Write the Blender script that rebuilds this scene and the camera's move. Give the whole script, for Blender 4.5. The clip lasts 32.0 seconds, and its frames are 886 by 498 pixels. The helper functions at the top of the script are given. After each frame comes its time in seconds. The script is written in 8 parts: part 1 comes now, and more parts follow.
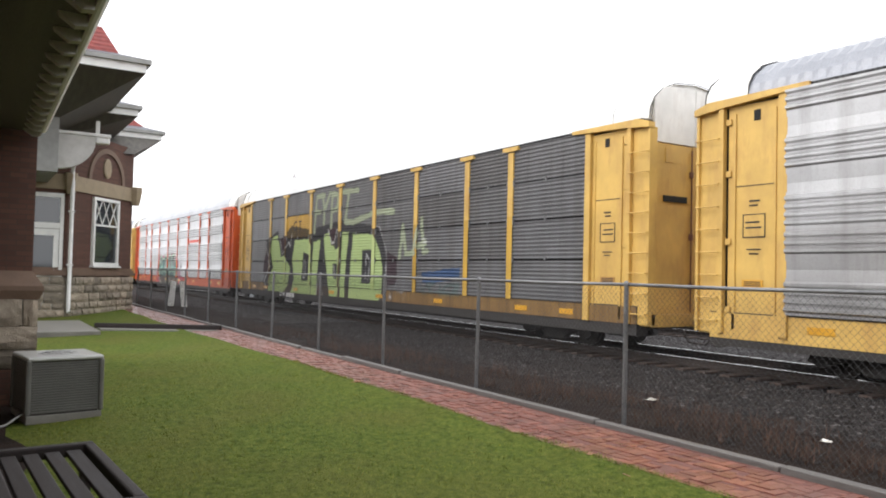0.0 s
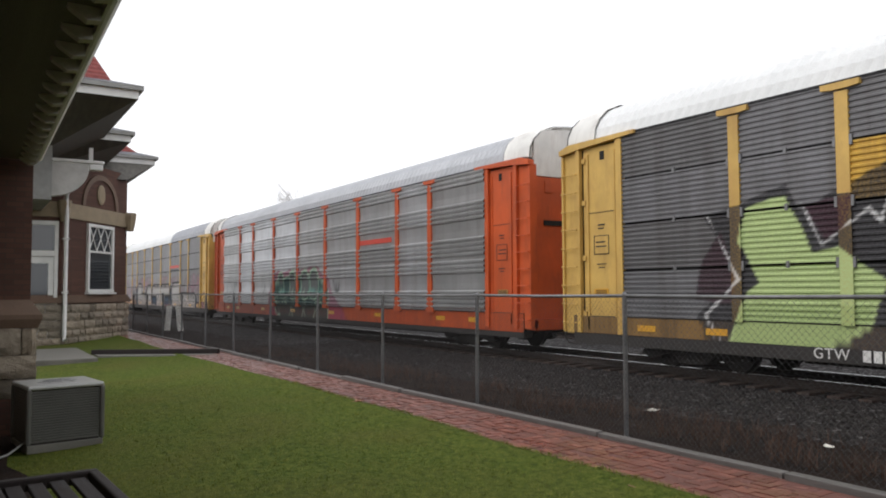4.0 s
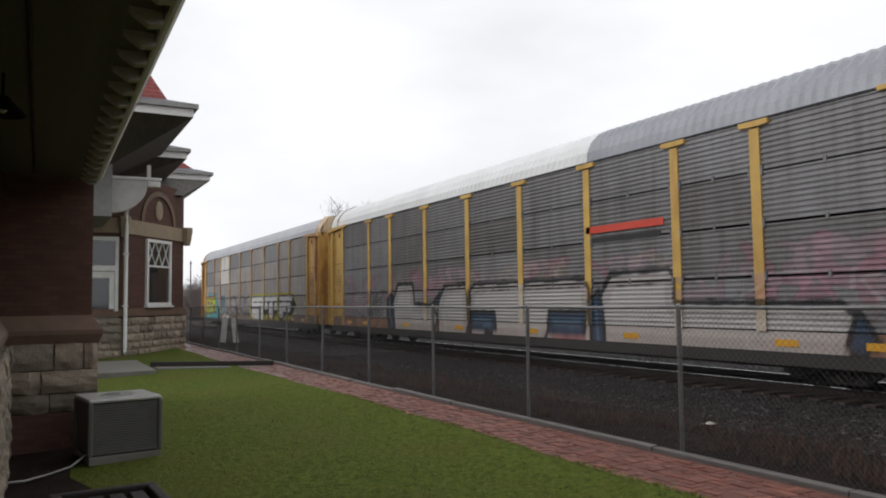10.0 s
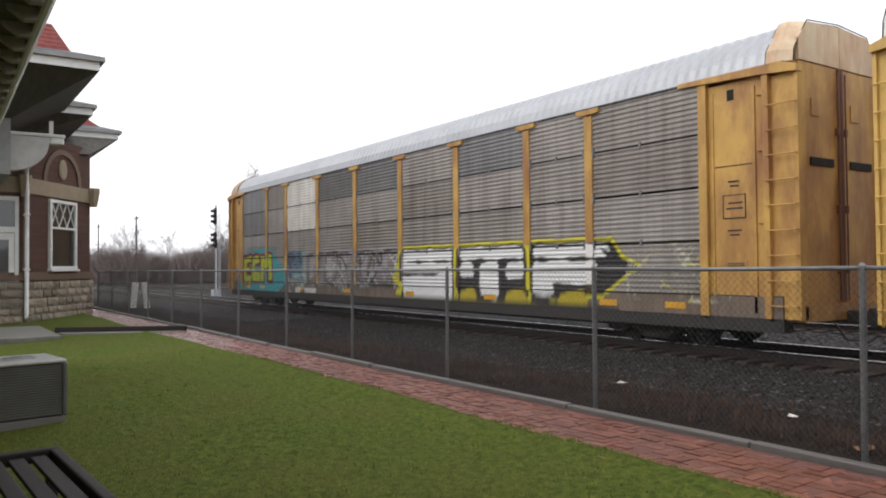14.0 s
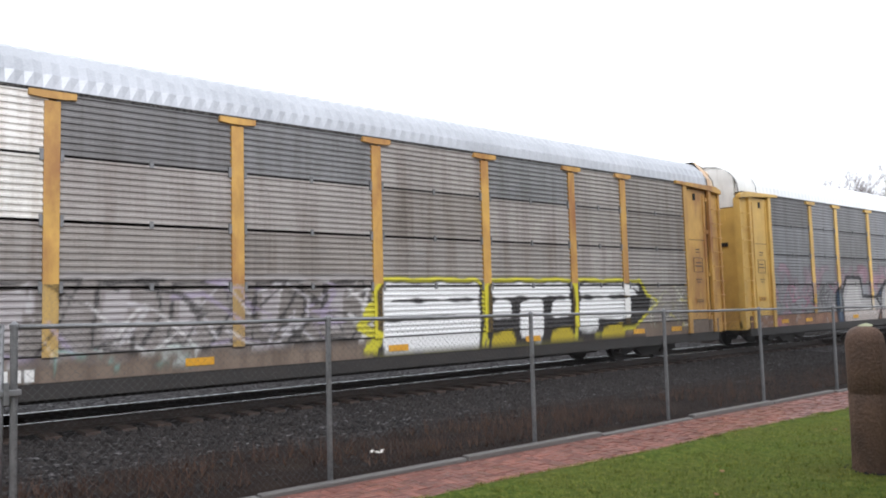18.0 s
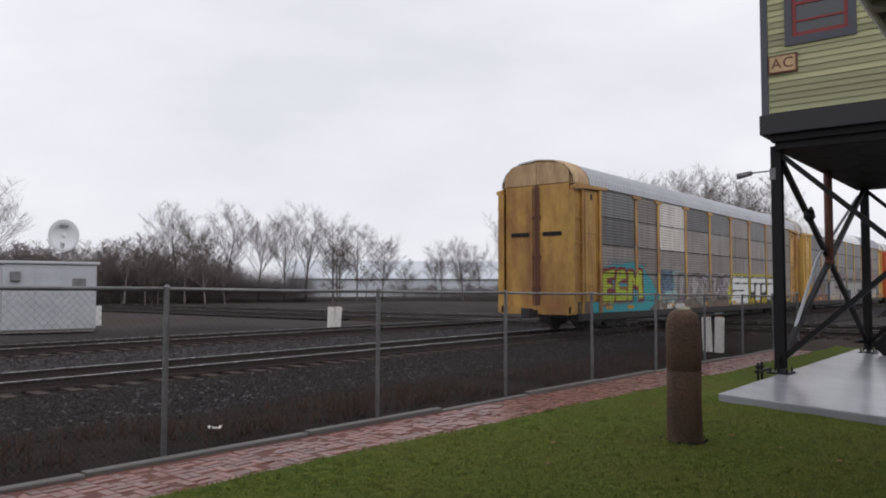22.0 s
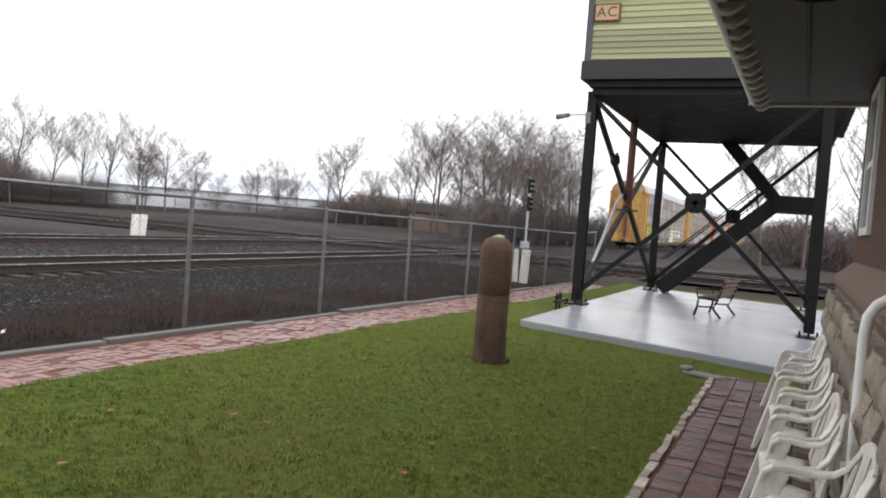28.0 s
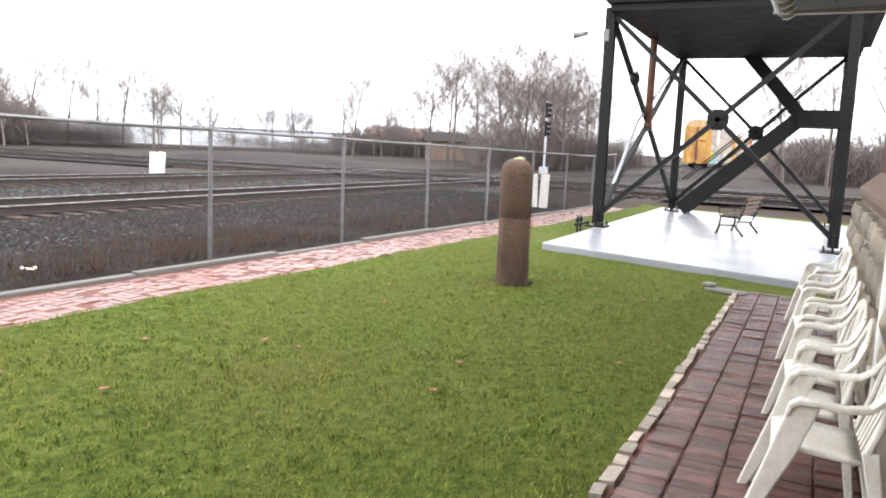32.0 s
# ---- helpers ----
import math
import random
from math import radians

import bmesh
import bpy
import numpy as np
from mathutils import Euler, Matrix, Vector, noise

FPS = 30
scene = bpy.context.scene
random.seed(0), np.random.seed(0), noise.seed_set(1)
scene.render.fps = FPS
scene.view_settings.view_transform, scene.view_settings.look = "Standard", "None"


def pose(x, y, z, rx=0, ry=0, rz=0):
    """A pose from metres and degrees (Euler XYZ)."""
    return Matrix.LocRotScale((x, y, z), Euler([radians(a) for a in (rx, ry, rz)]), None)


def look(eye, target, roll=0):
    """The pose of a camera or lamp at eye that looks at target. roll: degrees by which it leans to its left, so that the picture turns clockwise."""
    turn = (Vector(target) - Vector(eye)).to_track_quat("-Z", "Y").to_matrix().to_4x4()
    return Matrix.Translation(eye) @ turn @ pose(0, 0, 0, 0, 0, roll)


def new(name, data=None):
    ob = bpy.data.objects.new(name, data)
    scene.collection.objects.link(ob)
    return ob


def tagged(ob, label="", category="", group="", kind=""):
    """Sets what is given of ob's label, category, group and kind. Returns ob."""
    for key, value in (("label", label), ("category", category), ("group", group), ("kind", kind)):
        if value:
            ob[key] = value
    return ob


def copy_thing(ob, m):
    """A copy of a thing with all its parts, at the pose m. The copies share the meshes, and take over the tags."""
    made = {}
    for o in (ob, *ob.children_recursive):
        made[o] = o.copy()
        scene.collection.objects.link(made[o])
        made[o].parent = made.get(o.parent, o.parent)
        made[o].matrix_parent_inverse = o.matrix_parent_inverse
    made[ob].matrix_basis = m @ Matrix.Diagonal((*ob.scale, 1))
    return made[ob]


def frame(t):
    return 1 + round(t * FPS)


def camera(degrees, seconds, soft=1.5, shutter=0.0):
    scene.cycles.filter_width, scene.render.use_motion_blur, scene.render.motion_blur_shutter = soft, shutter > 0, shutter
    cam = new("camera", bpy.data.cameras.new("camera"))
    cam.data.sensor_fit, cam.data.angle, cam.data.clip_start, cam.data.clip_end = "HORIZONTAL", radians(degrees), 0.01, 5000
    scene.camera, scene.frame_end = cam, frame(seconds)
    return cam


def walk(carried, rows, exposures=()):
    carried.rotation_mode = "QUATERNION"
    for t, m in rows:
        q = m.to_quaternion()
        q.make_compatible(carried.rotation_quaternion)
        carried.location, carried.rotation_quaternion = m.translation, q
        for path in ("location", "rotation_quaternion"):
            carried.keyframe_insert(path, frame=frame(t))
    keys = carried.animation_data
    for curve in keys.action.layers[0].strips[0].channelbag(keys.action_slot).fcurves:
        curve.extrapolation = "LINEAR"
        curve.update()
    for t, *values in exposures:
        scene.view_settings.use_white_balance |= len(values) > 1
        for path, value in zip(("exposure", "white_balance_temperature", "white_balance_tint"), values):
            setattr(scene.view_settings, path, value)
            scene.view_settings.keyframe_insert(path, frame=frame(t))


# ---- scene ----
cam = camera(60.01, 32.0, soft=1.9)
PATH = [
    (0, (-0.000, 0.000, 1.708), (-4.256, 2.619, 1.873), 1.37),
    (0.5, (0.056, 0.011, 1.697), (-4.279, 2.490, 1.941), -0.20),
    (1, (0.037, -0.021, 1.701), (-4.238, 2.563, 1.924), -1.31),
    (1.5, (0.015, -0.039, 1.691), (-4.228, 2.598, 1.911), -1.49),
    (2, (0.019, -0.039, 1.700), (-4.162, 2.697, 1.895), -0.85),
    (2.5, (0.020, -0.038, 1.699), (-4.097, 2.786, 1.970), -0.77),
    (3, (0.017, -0.046, 1.700), (-4.213, 2.607, 1.970), -1.03),
    (3.5, (0.014, -0.051, 1.702), (-4.249, 2.546, 1.983), -0.65),
    (4, (0.017, -0.055, 1.709), (-4.216, 2.591, 1.982), -0.29),
    (4.5, (0.018, -0.042, 1.702), (-4.206, 2.620, 1.979), -1.34),
    (6.5, (-0.006, -0.025, 1.744), (-4.315, 2.497, 2.012), -1.43),
    (7, (-0.004, -0.028, 1.749), (-4.296, 2.518, 2.059), -0.23),
    (7.5, (-0.012, -0.016, 1.749), (-4.247, 2.624, 2.052), 0.24),
    (8, (-0.007, 0.002, 1.743), (-4.125, 2.813, 2.112), 0.42),
    (8.5, (-0.006, -0.000, 1.742), (-4.266, 2.580, 2.178), -0.66),
    (9, (-0.004, -0.027, 1.729), (-4.465, 2.200, 2.096), -1.12),
    (9.5, (-0.002, -0.028, 1.742), (-4.456, 2.220, 2.071), -0.92),
    (10, (0.013, -0.032, 1.744), (-4.381, 2.329, 2.084), -0.76),
    (10.5, (0.010, -0.034, 1.746), (-4.332, 2.417, 2.111), -0.25),
    (11, (-0.026, -0.012, 1.724), (-4.442, 2.325, 1.937), -1.53),
    (11.5, (-0.039, -0.003, 1.701), (-4.445, 2.325, 2.108), -1.22),
    (12, (-0.051, -0.008, 1.686), (-4.433, 2.383, 1.976), -1.48),
    (12.5, (-0.042, -0.011, 1.685), (-4.322, 2.569, 1.850), -1.57),
    (13, (-0.043, -0.003, 1.702), (-4.427, 2.399, 1.828), -1.33),
    (13.5, (-0.056, -0.001, 1.697), (-4.486, 2.315, 1.811), -0.16),
    (14, (-0.046, -0.003, 1.677), (-4.180, 2.807, 1.796), -0.50),
    (14.5, (-0.057, 0.002, 1.638), (-3.453, 3.672, 1.608), -1.20),
    (16.5, (-0.065, -0.127, 1.571), (1.981, 4.434, 1.662), 3.23),
    (17, (-0.154, -0.223, 1.590), (2.828, 3.763, 2.054), 3.28),
    (17.5, (-0.199, -0.305, 1.646), (2.980, 3.530, 2.075), -2.11),
    (18, (-0.266, -0.384, 1.696), (2.947, 3.428, 2.072), -1.57),
    (18.5, (-0.298, -0.402, 1.670), (2.593, 3.654, 2.105), -1.86),
    (19, (-0.337, -0.420, 1.645), (2.560, 3.641, 1.994), -0.90),
    (19.5, (-0.373, -0.380, 1.648), (2.587, 3.638, 1.951), 0.79),
    (20, (-0.339, -0.334, 1.639), (2.925, 3.448, 1.858), 1.29),
    (20.5, (-0.348, -0.316, 1.624), (3.099, 3.290, 1.957), 1.74),
    (21, (-0.360, -0.299, 1.624), (3.046, 3.352, 1.888), 0.13),
    (21.5, (-0.329, -0.300, 1.623), (3.250, 3.182, 1.887), 0.52),
    (22, (-0.289, -0.349, 1.615), (3.620, 2.758, 1.865), 0.07),
    (22.5, (-0.263, -0.359, 1.616), (3.720, 2.655, 1.847), 1.04),
    (23, (-0.249, -0.366, 1.609), (3.800, 2.560, 1.833), 0.82),
    (23.5, (-0.221, -0.382, 1.609), (3.959, 2.360, 1.671), 0.05),
    (24, (-0.217, -0.395, 1.574), (4.063, 2.191, 1.591), 0.02),
    (24.5, (-0.187, -0.348, 1.570), (4.175, 2.095, 1.511), -0.41),
    (26.5, (-0.225, -0.290, 1.551), (4.159, 2.113, 1.436), 1.62),
    (27, (-0.226, -0.291, 1.543), (4.184, 2.061, 1.403), 1.24),
    (27.5, (-0.245, -0.268, 1.537), (4.269, 1.865, 1.277), 3.13),
    (28, (-0.267, -0.260, 1.540), (4.271, 1.829, 1.340), 4.33),
    (28.5, (-0.269, -0.266, 1.535), (4.219, 1.931, 1.361), 4.36),
    (29, (-0.251, -0.261, 1.538), (4.248, 1.903, 1.264), 4.92),
    (29.5, (-0.256, -0.255, 1.533), (4.280, 1.824, 1.202), 4.59),
    (30, (-0.254, -0.261, 1.529), (4.286, 1.791, 1.118), 4.14),
    (30.5, (-0.261, -0.234, 1.477), (4.141, 1.993, 0.666), 3.20),
    (31, (-0.294, -0.245, 1.441), (4.132, 1.900, 0.539), 1.85),
    (31.5, (-0.295, -0.244, 1.465), (4.142, 1.919, 0.669), 1.42),
    (32, (-0.288, -0.238, 1.476), (4.174, 1.919, 0.814), 2.40),
]
EXPOSURE = [(0, 1.0, 6500, 10), (1, 0.35, 6500, 10), (3, 0.42, 6500, 10), (4, 0.25, 6500, 10), (7, 0.3, 6500, 10), (9, 0.0, 6500, 10), (11, -0.1, 6500, 10), (13, 0.2, 6500, 10), (14, 0.4, 6500, 10), (17, 1.05, 6150, 10), (18, 0.8, 6150, 10), (19, 0.65, 6150, 10), (20, 0.95, 6150, 10), (21, 0.2, 6320, 10), (22, -0.28, 6350, 13), (23, -0.28, 6350, 13), (24, -0.15, 6350, 13), (27, 0.65, 6420, 10), (28, 0.65, 6500, 10), (29, 0.75, 6500, 10), (30, 1.15, 6500, 10), (31, 1.8, 6500, 10), (32, 1.8, 6500, 10)]
walk(cam, [(t, look(eye, target, roll)) for t, eye, target, roll in PATH], EXPOSURE)

# ---- light ----
SUN_EL, SUN_AZ = radians(38), radians(200)
world = bpy.data.worlds.new("overcast_sky")
scene.world = world
world.use_nodes = True
wn, wl = world.node_tree.nodes, world.node_tree.links
bg = wn["Background"]
sky = wn.new("ShaderNodeTexSky")
sky.sky_type, sky.sun_disc, sky.sun_elevation, sky.sun_rotation = "NISHITA", False, SUN_EL, SUN_AZ
sky.air_density, sky.dust_density = 1.2, 6.0
hsv = wn.new("ShaderNodeHueSaturation")
hsv.inputs["Saturation"].default_value = 0.12
wl.new(sky.outputs[0], hsv.inputs["Color"])
tc = wn.new("ShaderNodeTexCoord")
mp = wn.new("ShaderNodeMapping")
mp.inputs["Scale"].default_value = (1.0, 1.0, 2.6)
wl.new(tc.outputs["Generated"], mp.inputs[0])
cl = wn.new("ShaderNodeTexNoise")
cl.inputs["Scale"].default_value, cl.inputs["Detail"].default_value = 2.4, 5.0
wl.new(mp.outputs[0], cl.inputs["Vector"])
cr = wn.new("ShaderNodeValToRGB")
cr.color_ramp.elements[0].position, cr.color_ramp.elements[0].color = 0.3, (8.0, 8.15, 8.5, 1)
cr.color_ramp.elements[1].position, cr.color_ramp.elements[1].color = 0.7, (10.2, 10.2, 10.4, 1)
wl.new(cl.outputs[0], cr.inputs[0])
mx = wn.new("ShaderNodeMixRGB")
mx.inputs[0].default_value = 0.86
wl.new(hsv.outputs[0], mx.inputs[1])
wl.new(cr.outputs[0], mx.inputs[2])
wl.new(mx.outputs[0], bg.inputs[0])
bg.inputs[1].default_value = 0.125
sun = new("sun", bpy.data.lights.new("sun", "SUN"))
sun.data.energy, sun.data.angle, sun.data.color = 0.6, radians(30), (1.0, 0.97, 0.93)
sun.matrix_world = look((0, 0, 40), (40 * math.sin(SUN_AZ) * -1, -40 * math.cos(SUN_AZ), 40 - 40 * math.tan(SUN_EL)))


# ---- mesh helpers ----
class Shape:
    """Collects vertices and faces of one mesh."""

    def __init__(self):
        self.v, self.f, self.smooth = [], [], False

    def add(self, verts, faces):
        n = len(self.v)
        self.v += [tuple(p) for p in verts]
        self.f += [tuple(i + n for i in f) for f in faces]
        return self

    def box(self, x0, x1, y0, y1, z0, z1, m=None):
        c = [(x, y, z) for z in (z0, z1) for x, y in ((x0, y0), (x1, y0), (x1, y1), (x0, y1))]
        if m is not None:
            c = [m @ Vector(p) for p in c]
        return self.add(c, [(3, 2, 1, 0), (4, 5, 6, 7), (0, 1, 5, 4), (1, 2, 6, 5), (2, 3, 7, 6), (3, 0, 4, 7)])

    def beam(self, p, q, w, h, up=(0, 0, 1)):
        p, q = Vector(p), Vector(q)
        d = (q - p).normalized()
        s = d.cross(Vector(up))
        s = s.normalized() if s.length > 1e-4 else Vector((1, 0, 0))
        u = s.cross(d)
        c = [b + s * a * w / 2 + u * k * h / 2 for b in (p, q) for a, k in ((-1, -1), (1, -1), (1, 1), (-1, 1))]
        return self.add(c, [(3, 2, 1, 0), (4, 5, 6, 7), (0, 1, 5, 4), (1, 2, 6, 5), (2, 3, 7, 6), (3, 0, 4, 7)])

    def tube(self, pts, radii, n=8, caps=True):
        pts = [Vector(p) for p in pts]
        if not hasattr(radii, "__len__"):
            radii = [radii] * len(pts)
        rings = []
        for i, p in enumerate(pts):
            d = (pts[min(i + 1, len(pts) - 1)] - pts[max(i - 1, 0)]).normalized()
            a = d.orthogonal().normalized() if abs(d.z) < 0.99 else Vector((1, 0, 0))
            if abs(d.z) < 0.99:
                a = d.cross(Vector((0, 0, 1))).normalized()
            b = d.cross(a)
            rings.append([p + (a * math.cos(6.2832 * k / n) + b * math.sin(6.2832 * k / n)) * radii[i] for k in range(n)])
        f = []
        for i in range(len(pts) - 1):
            for k in range(n):
                k2 = (k + 1) % n
                f.append((i * n + k, (i + 1) * n + k, (i + 1) * n + k2, i * n + k2))
        if caps:
            f.append(tuple(range(n)))
            f.append(tuple(range((len(pts) - 1) * n + n - 1, (len(pts) - 1) * n - 1, -1)))
        return self.add([v for r in rings for v in r], f)

    def prism(self, poly, axis, a, b):
        """A flat outline of (u, v) pushed from a to b along axis; u, v are the other two axes in order."""
        n = len(poly)
        ax = "xyz".index(axis)

        def at(u, v, w):
            return [(w, u, v), (u, w, v), (u, v, w)][ax]
        c = [at(u, v, a) for u, v in poly] + [at(u, v, b) for u, v in poly]
        return self.add(c, [tuple(range(n)), tuple(range(2 * n - 1, n - 1, -1))] + [(i, i + n, (i + 1) % n + n, (i + 1) % n) for i in range(n)])

    def mesh(self, name, mats):
        me = bpy.data.meshes.new(name)
        me.from_pydata(self.v, [], self.f)
        for m in (mats if isinstance(mats, (list, tuple)) else [mats]):
            me.materials.append(m)
        bm = bmesh.new()
        bm.from_mesh(me)
        bmesh.ops.recalc_face_normals(bm, faces=bm.faces)
        bm.to_mesh(me)
        bm.free()
        if self.smooth:
            me.polygons.foreach_set("use_smooth", [True] * len(me.polygons))
        return me


def part(name, sh, mat, parent=None, label="", bevel=0.0, smooth=False):
    sh.smooth = smooth
    ob = new(name, sh.mesh(name, mat))
    ob.parent = parent
    if label:
        ob["label"] = label
    if bevel:
        b = ob.modifiers.new("edges", "BEVEL")
        b.width, b.segments, b.limit_method, b.angle_limit = bevel, 2, "ANGLE", radians(40)
    return ob


def piece(name, me, parent, m):
    ob = new(name, me)
    ob.parent = parent
    ob.matrix_basis = m
    return ob


def thing(name, label, category, at=None, group="", kind=""):
    ob = new(name)
    ob.empty_display_size = 0.1
    if at is not None:
        ob.matrix_basis = at
    return tagged(ob, label, category, group, kind)


def ground_z(x, y):
    """The lawn falls gently along the track and towards the station."""
    return -0.011 * max(x, 0) - 0.03 * max(6.5 - y, 0)


# ---- materials ----
def material(name, build, rough=0.7, metal=0.0, spec=0.5):
    m = bpy.data.materials.new(name)
    m.use_nodes = True
    nt = m.node_tree
    p = nt.nodes["Principled BSDF"]
    p.inputs["Roughness"].default_value, p.inputs["Metallic"].default_value = rough, metal
    p.inputs["Specular IOR Level"].default_value = spec
    build(nt, p)
    return m


def coords(nt, kind="Object", scale=(1, 1, 1)):
    t = nt.nodes.new("ShaderNodeTexCoord")
    g = nt.nodes.new("ShaderNodeNewGeometry")
    mpp = nt.nodes.new("ShaderNodeMapping")
    mpp.inputs["Scale"].default_value = scale
    nt.links.new(g.outputs["Position"] if kind == "World" else t.outputs[kind], mpp.inputs[0])
    return mpp.outputs[0]


def noise_tex(nt, vec, scale, detail=4.0, rough=0.55):
    n = nt.nodes.new("ShaderNodeTexNoise")
    n.inputs["Scale"].default_value, n.inputs["Detail"].default_value, n.inputs["Roughness"].default_value = scale, detail, rough
    nt.links.new(vec, n.inputs["Vector"])
    return n.outputs[0]


def ramp(nt, fac, stops):
    r = nt.nodes.new("ShaderNodeValToRGB")
    e = r.color_ramp.elements
    while len(e) < len(stops):
        e.new(0.5)
    for k, (p, c) in enumerate(stops):
        e[k].position, e[k].color = p, (*c, 1) if len(c) == 3 else c
    nt.links.new(fac, r.inputs[0])
    return r.outputs[0]


def mix(nt, fac, a, b, mode="MIX"):
    m = nt.nodes.new("ShaderNodeMixRGB")
    m.blend_type = mode
    for k, s in enumerate((fac, a, b)):
        if hasattr(s, "links") or hasattr(s, "is_linked"):
            nt.links.new(s, m.inputs[k])
        else:
            m.inputs[k].default_value = s if k == 0 else (*s, 1)
    return m.outputs[0]


def bump(nt, p, height, strength=0.4, dist=0.02):
    b = nt.nodes.new("ShaderNodeBump")
    b.inputs["Strength"].default_value, b.inputs["Distance"].default_value = strength, dist
    nt.links.new(height, b.inputs["Height"])
    nt.links.new(b.outputs[0], p.inputs["Normal"])


def rand(nt, source="object"):
    if source == "object":
        return nt.nodes.new("ShaderNodeObjectInfo").outputs["Random"]
    return nt.nodes.new("ShaderNodeNewGeometry").outputs["Random Per Island"]


def speckled(name, dark, light, scale=6.0, fine=60.0, rough=0.8, metal=0.0, bumps=0.3, bdist=0.01, kind="Object", pick=None, spec=0.5, stretch=(1, 1, 1)):
    """A surface between two colours, varied at two scales, with fine relief."""
    def build(nt, p):
        v = coords(nt, kind, stretch)
        a, b = noise_tex(nt, v, scale), noise_tex(nt, v, fine, 3.0)
        c = ramp(nt, a, [(0.3, dark), (0.7, light)])
        c = mix(nt, 0.35, c, ramp(nt, b, [(0.3, dark), (0.7, light)]))
        if pick:
            c = mix(nt, 1.0, c, ramp(nt, rand(nt, pick), [(0.0, (0.62, 0.6, 0.58)), (0.5, (1, 0.97, 0.94)), (1.0, (1.3, 1.22, 1.15))]), "MULTIPLY")
        nt.links.new(c, p.inputs["Base Color"])
        if bumps:
            bump(nt, p, b, bumps, bdist)
        r = ramp(nt, a, [(0.2, (rough * 0.75,) * 3), (0.8, (min(1, rough * 1.15),) * 3)])
        nt.links.new(r, p.inputs["Roughness"])
    return material(name, build, rough, metal, spec)


def painted(name, base, rust=(0.16, 0.06, 0.025), amount=0.5, rough=0.55, metal=0.0, start=0.52, patch=0.0):
    """Old paint with dirt and rust running down it."""
    def build(nt, p):
        v = coords(nt, "Object", (1, 1, 1))
        down = coords(nt, "Object", (0.8, 0.8, 0.22))
        a, s, g = noise_tex(nt, v, 1.3), noise_tex(nt, down, 3.0, 6.0, 0.65), noise_tex(nt, v, 30.0)
        c = ramp(nt, a, [(0.25, tuple(k * 0.78 for k in base)), (0.75, tuple(min(1, k * 1.12) for k in base))])
        c = mix(nt, ramp(nt, s, [(start, (0, 0, 0)), (0.8, (amount,) * 3)]), c, rust)
        c = mix(nt, ramp(nt, g, [(0.6, (0, 0, 0)), (0.8, (amount * 0.35,) * 3)]), c, tuple(k * 0.45 for k in base))
        if patch:
            blot = noise_tex(nt, coords(nt, "Object", (1, 1, 0.45)), 0.9, 8, 0.68)
            c = mix(nt, ramp(nt, blot, [(0.44, (0, 0, 0)), (0.62, (patch,) * 3)]), c, tuple(k * 1.2 for k in rust))
        nt.links.new(c, p.inputs["Base Color"])
        bump(nt, p, g, 0.08, 0.01)
    return material(name, build, rough, metal)


def grass_build(nt, p):
    v = coords(nt, "World")
    big, mid, fine = noise_tex(nt, v, 0.5, 4, 0.6), noise_tex(nt, v, 13.0, 6, 0.7), noise_tex(nt, v, 90, 3)
    c = ramp(nt, mid, [(0.34, (0.038, 0.07, 0.009)), (0.5, (0.11, 0.15, 0.022)), (0.68, (0.2, 0.22, 0.045))])
    c = mix(nt, ramp(nt, big, [(0.42, (0, 0, 0)), (0.7, (0.5,) * 3)]), c, (0.16, 0.142, 0.036))
    c = mix(nt, ramp(nt, fine, [(0.35, (0, 0, 0)), (0.75, (0.65,) * 3)]), c, (0.018, 0.03, 0.006))
    nt.links.new(c, p.inputs["Base Color"])
    bump(nt, p, mix(nt, 0.4, mid, fine), 1.0, 0.05)


def blade_build(nt, p):
    v = coords(nt, "World")
    mid, big = noise_tex(nt, v, 6.0, 7, 0.75), noise_tex(nt, v, 0.6, 5, 0.65)
    c = ramp(nt, rand(nt, "island"), [(0.0, (0.055, 0.09, 0.012)), (0.5, (0.14, 0.19, 0.027)), (0.85, (0.25, 0.28, 0.05)), (1.0, (0.32, 0.27, 0.11))])
    c = mix(nt, ramp(nt, mid, [(0.38, (0.65,) * 3), (0.52, (0.0,) * 3)]), c, (0.035, 0.062, 0.009))
    c = mix(nt, ramp(nt, big, [(0.42, (0, 0, 0)), (0.68, (0.6,) * 3)]), c, (0.21, 0.18, 0.045))
    nt.links.new(c, p.inputs["Base Color"])


def ballast_build(nt, p):
    v = coords(nt, "World")
    vo = nt.nodes.new("ShaderNodeTexVoronoi")
    vo.inputs["Scale"].default_value = 17.0
    nt.links.new(v, vo.inputs["Vector"])
    n, big = noise_tex(nt, v, 60, 2), noise_tex(nt, v, 0.35, 4)
    sep = nt.nodes.new("ShaderNodeSeparateColor")
    nt.links.new(vo.outputs["Color"], sep.inputs[0])
    c = ramp(nt, sep.outputs[0], [(0.0, (0.004, 0.0035, 0.0034)), (0.5, (0.0105, 0.009, 0.009)), (0.82, (0.045, 0.04, 0.041)), (1.0, (0.2, 0.188, 0.19))])
    c = mix(nt, ramp(nt, big, [(0.4, (0, 0, 0)), (0.7, (0.5,) * 3)]), c, (0.03, 0.022, 0.019))
    nt.links.new(c, p.inputs["Base Color"])
    b = mix(nt, 0.3, vo.outputs["Distance"], n)
    bump(nt, p, b, 1.0, 0.05)


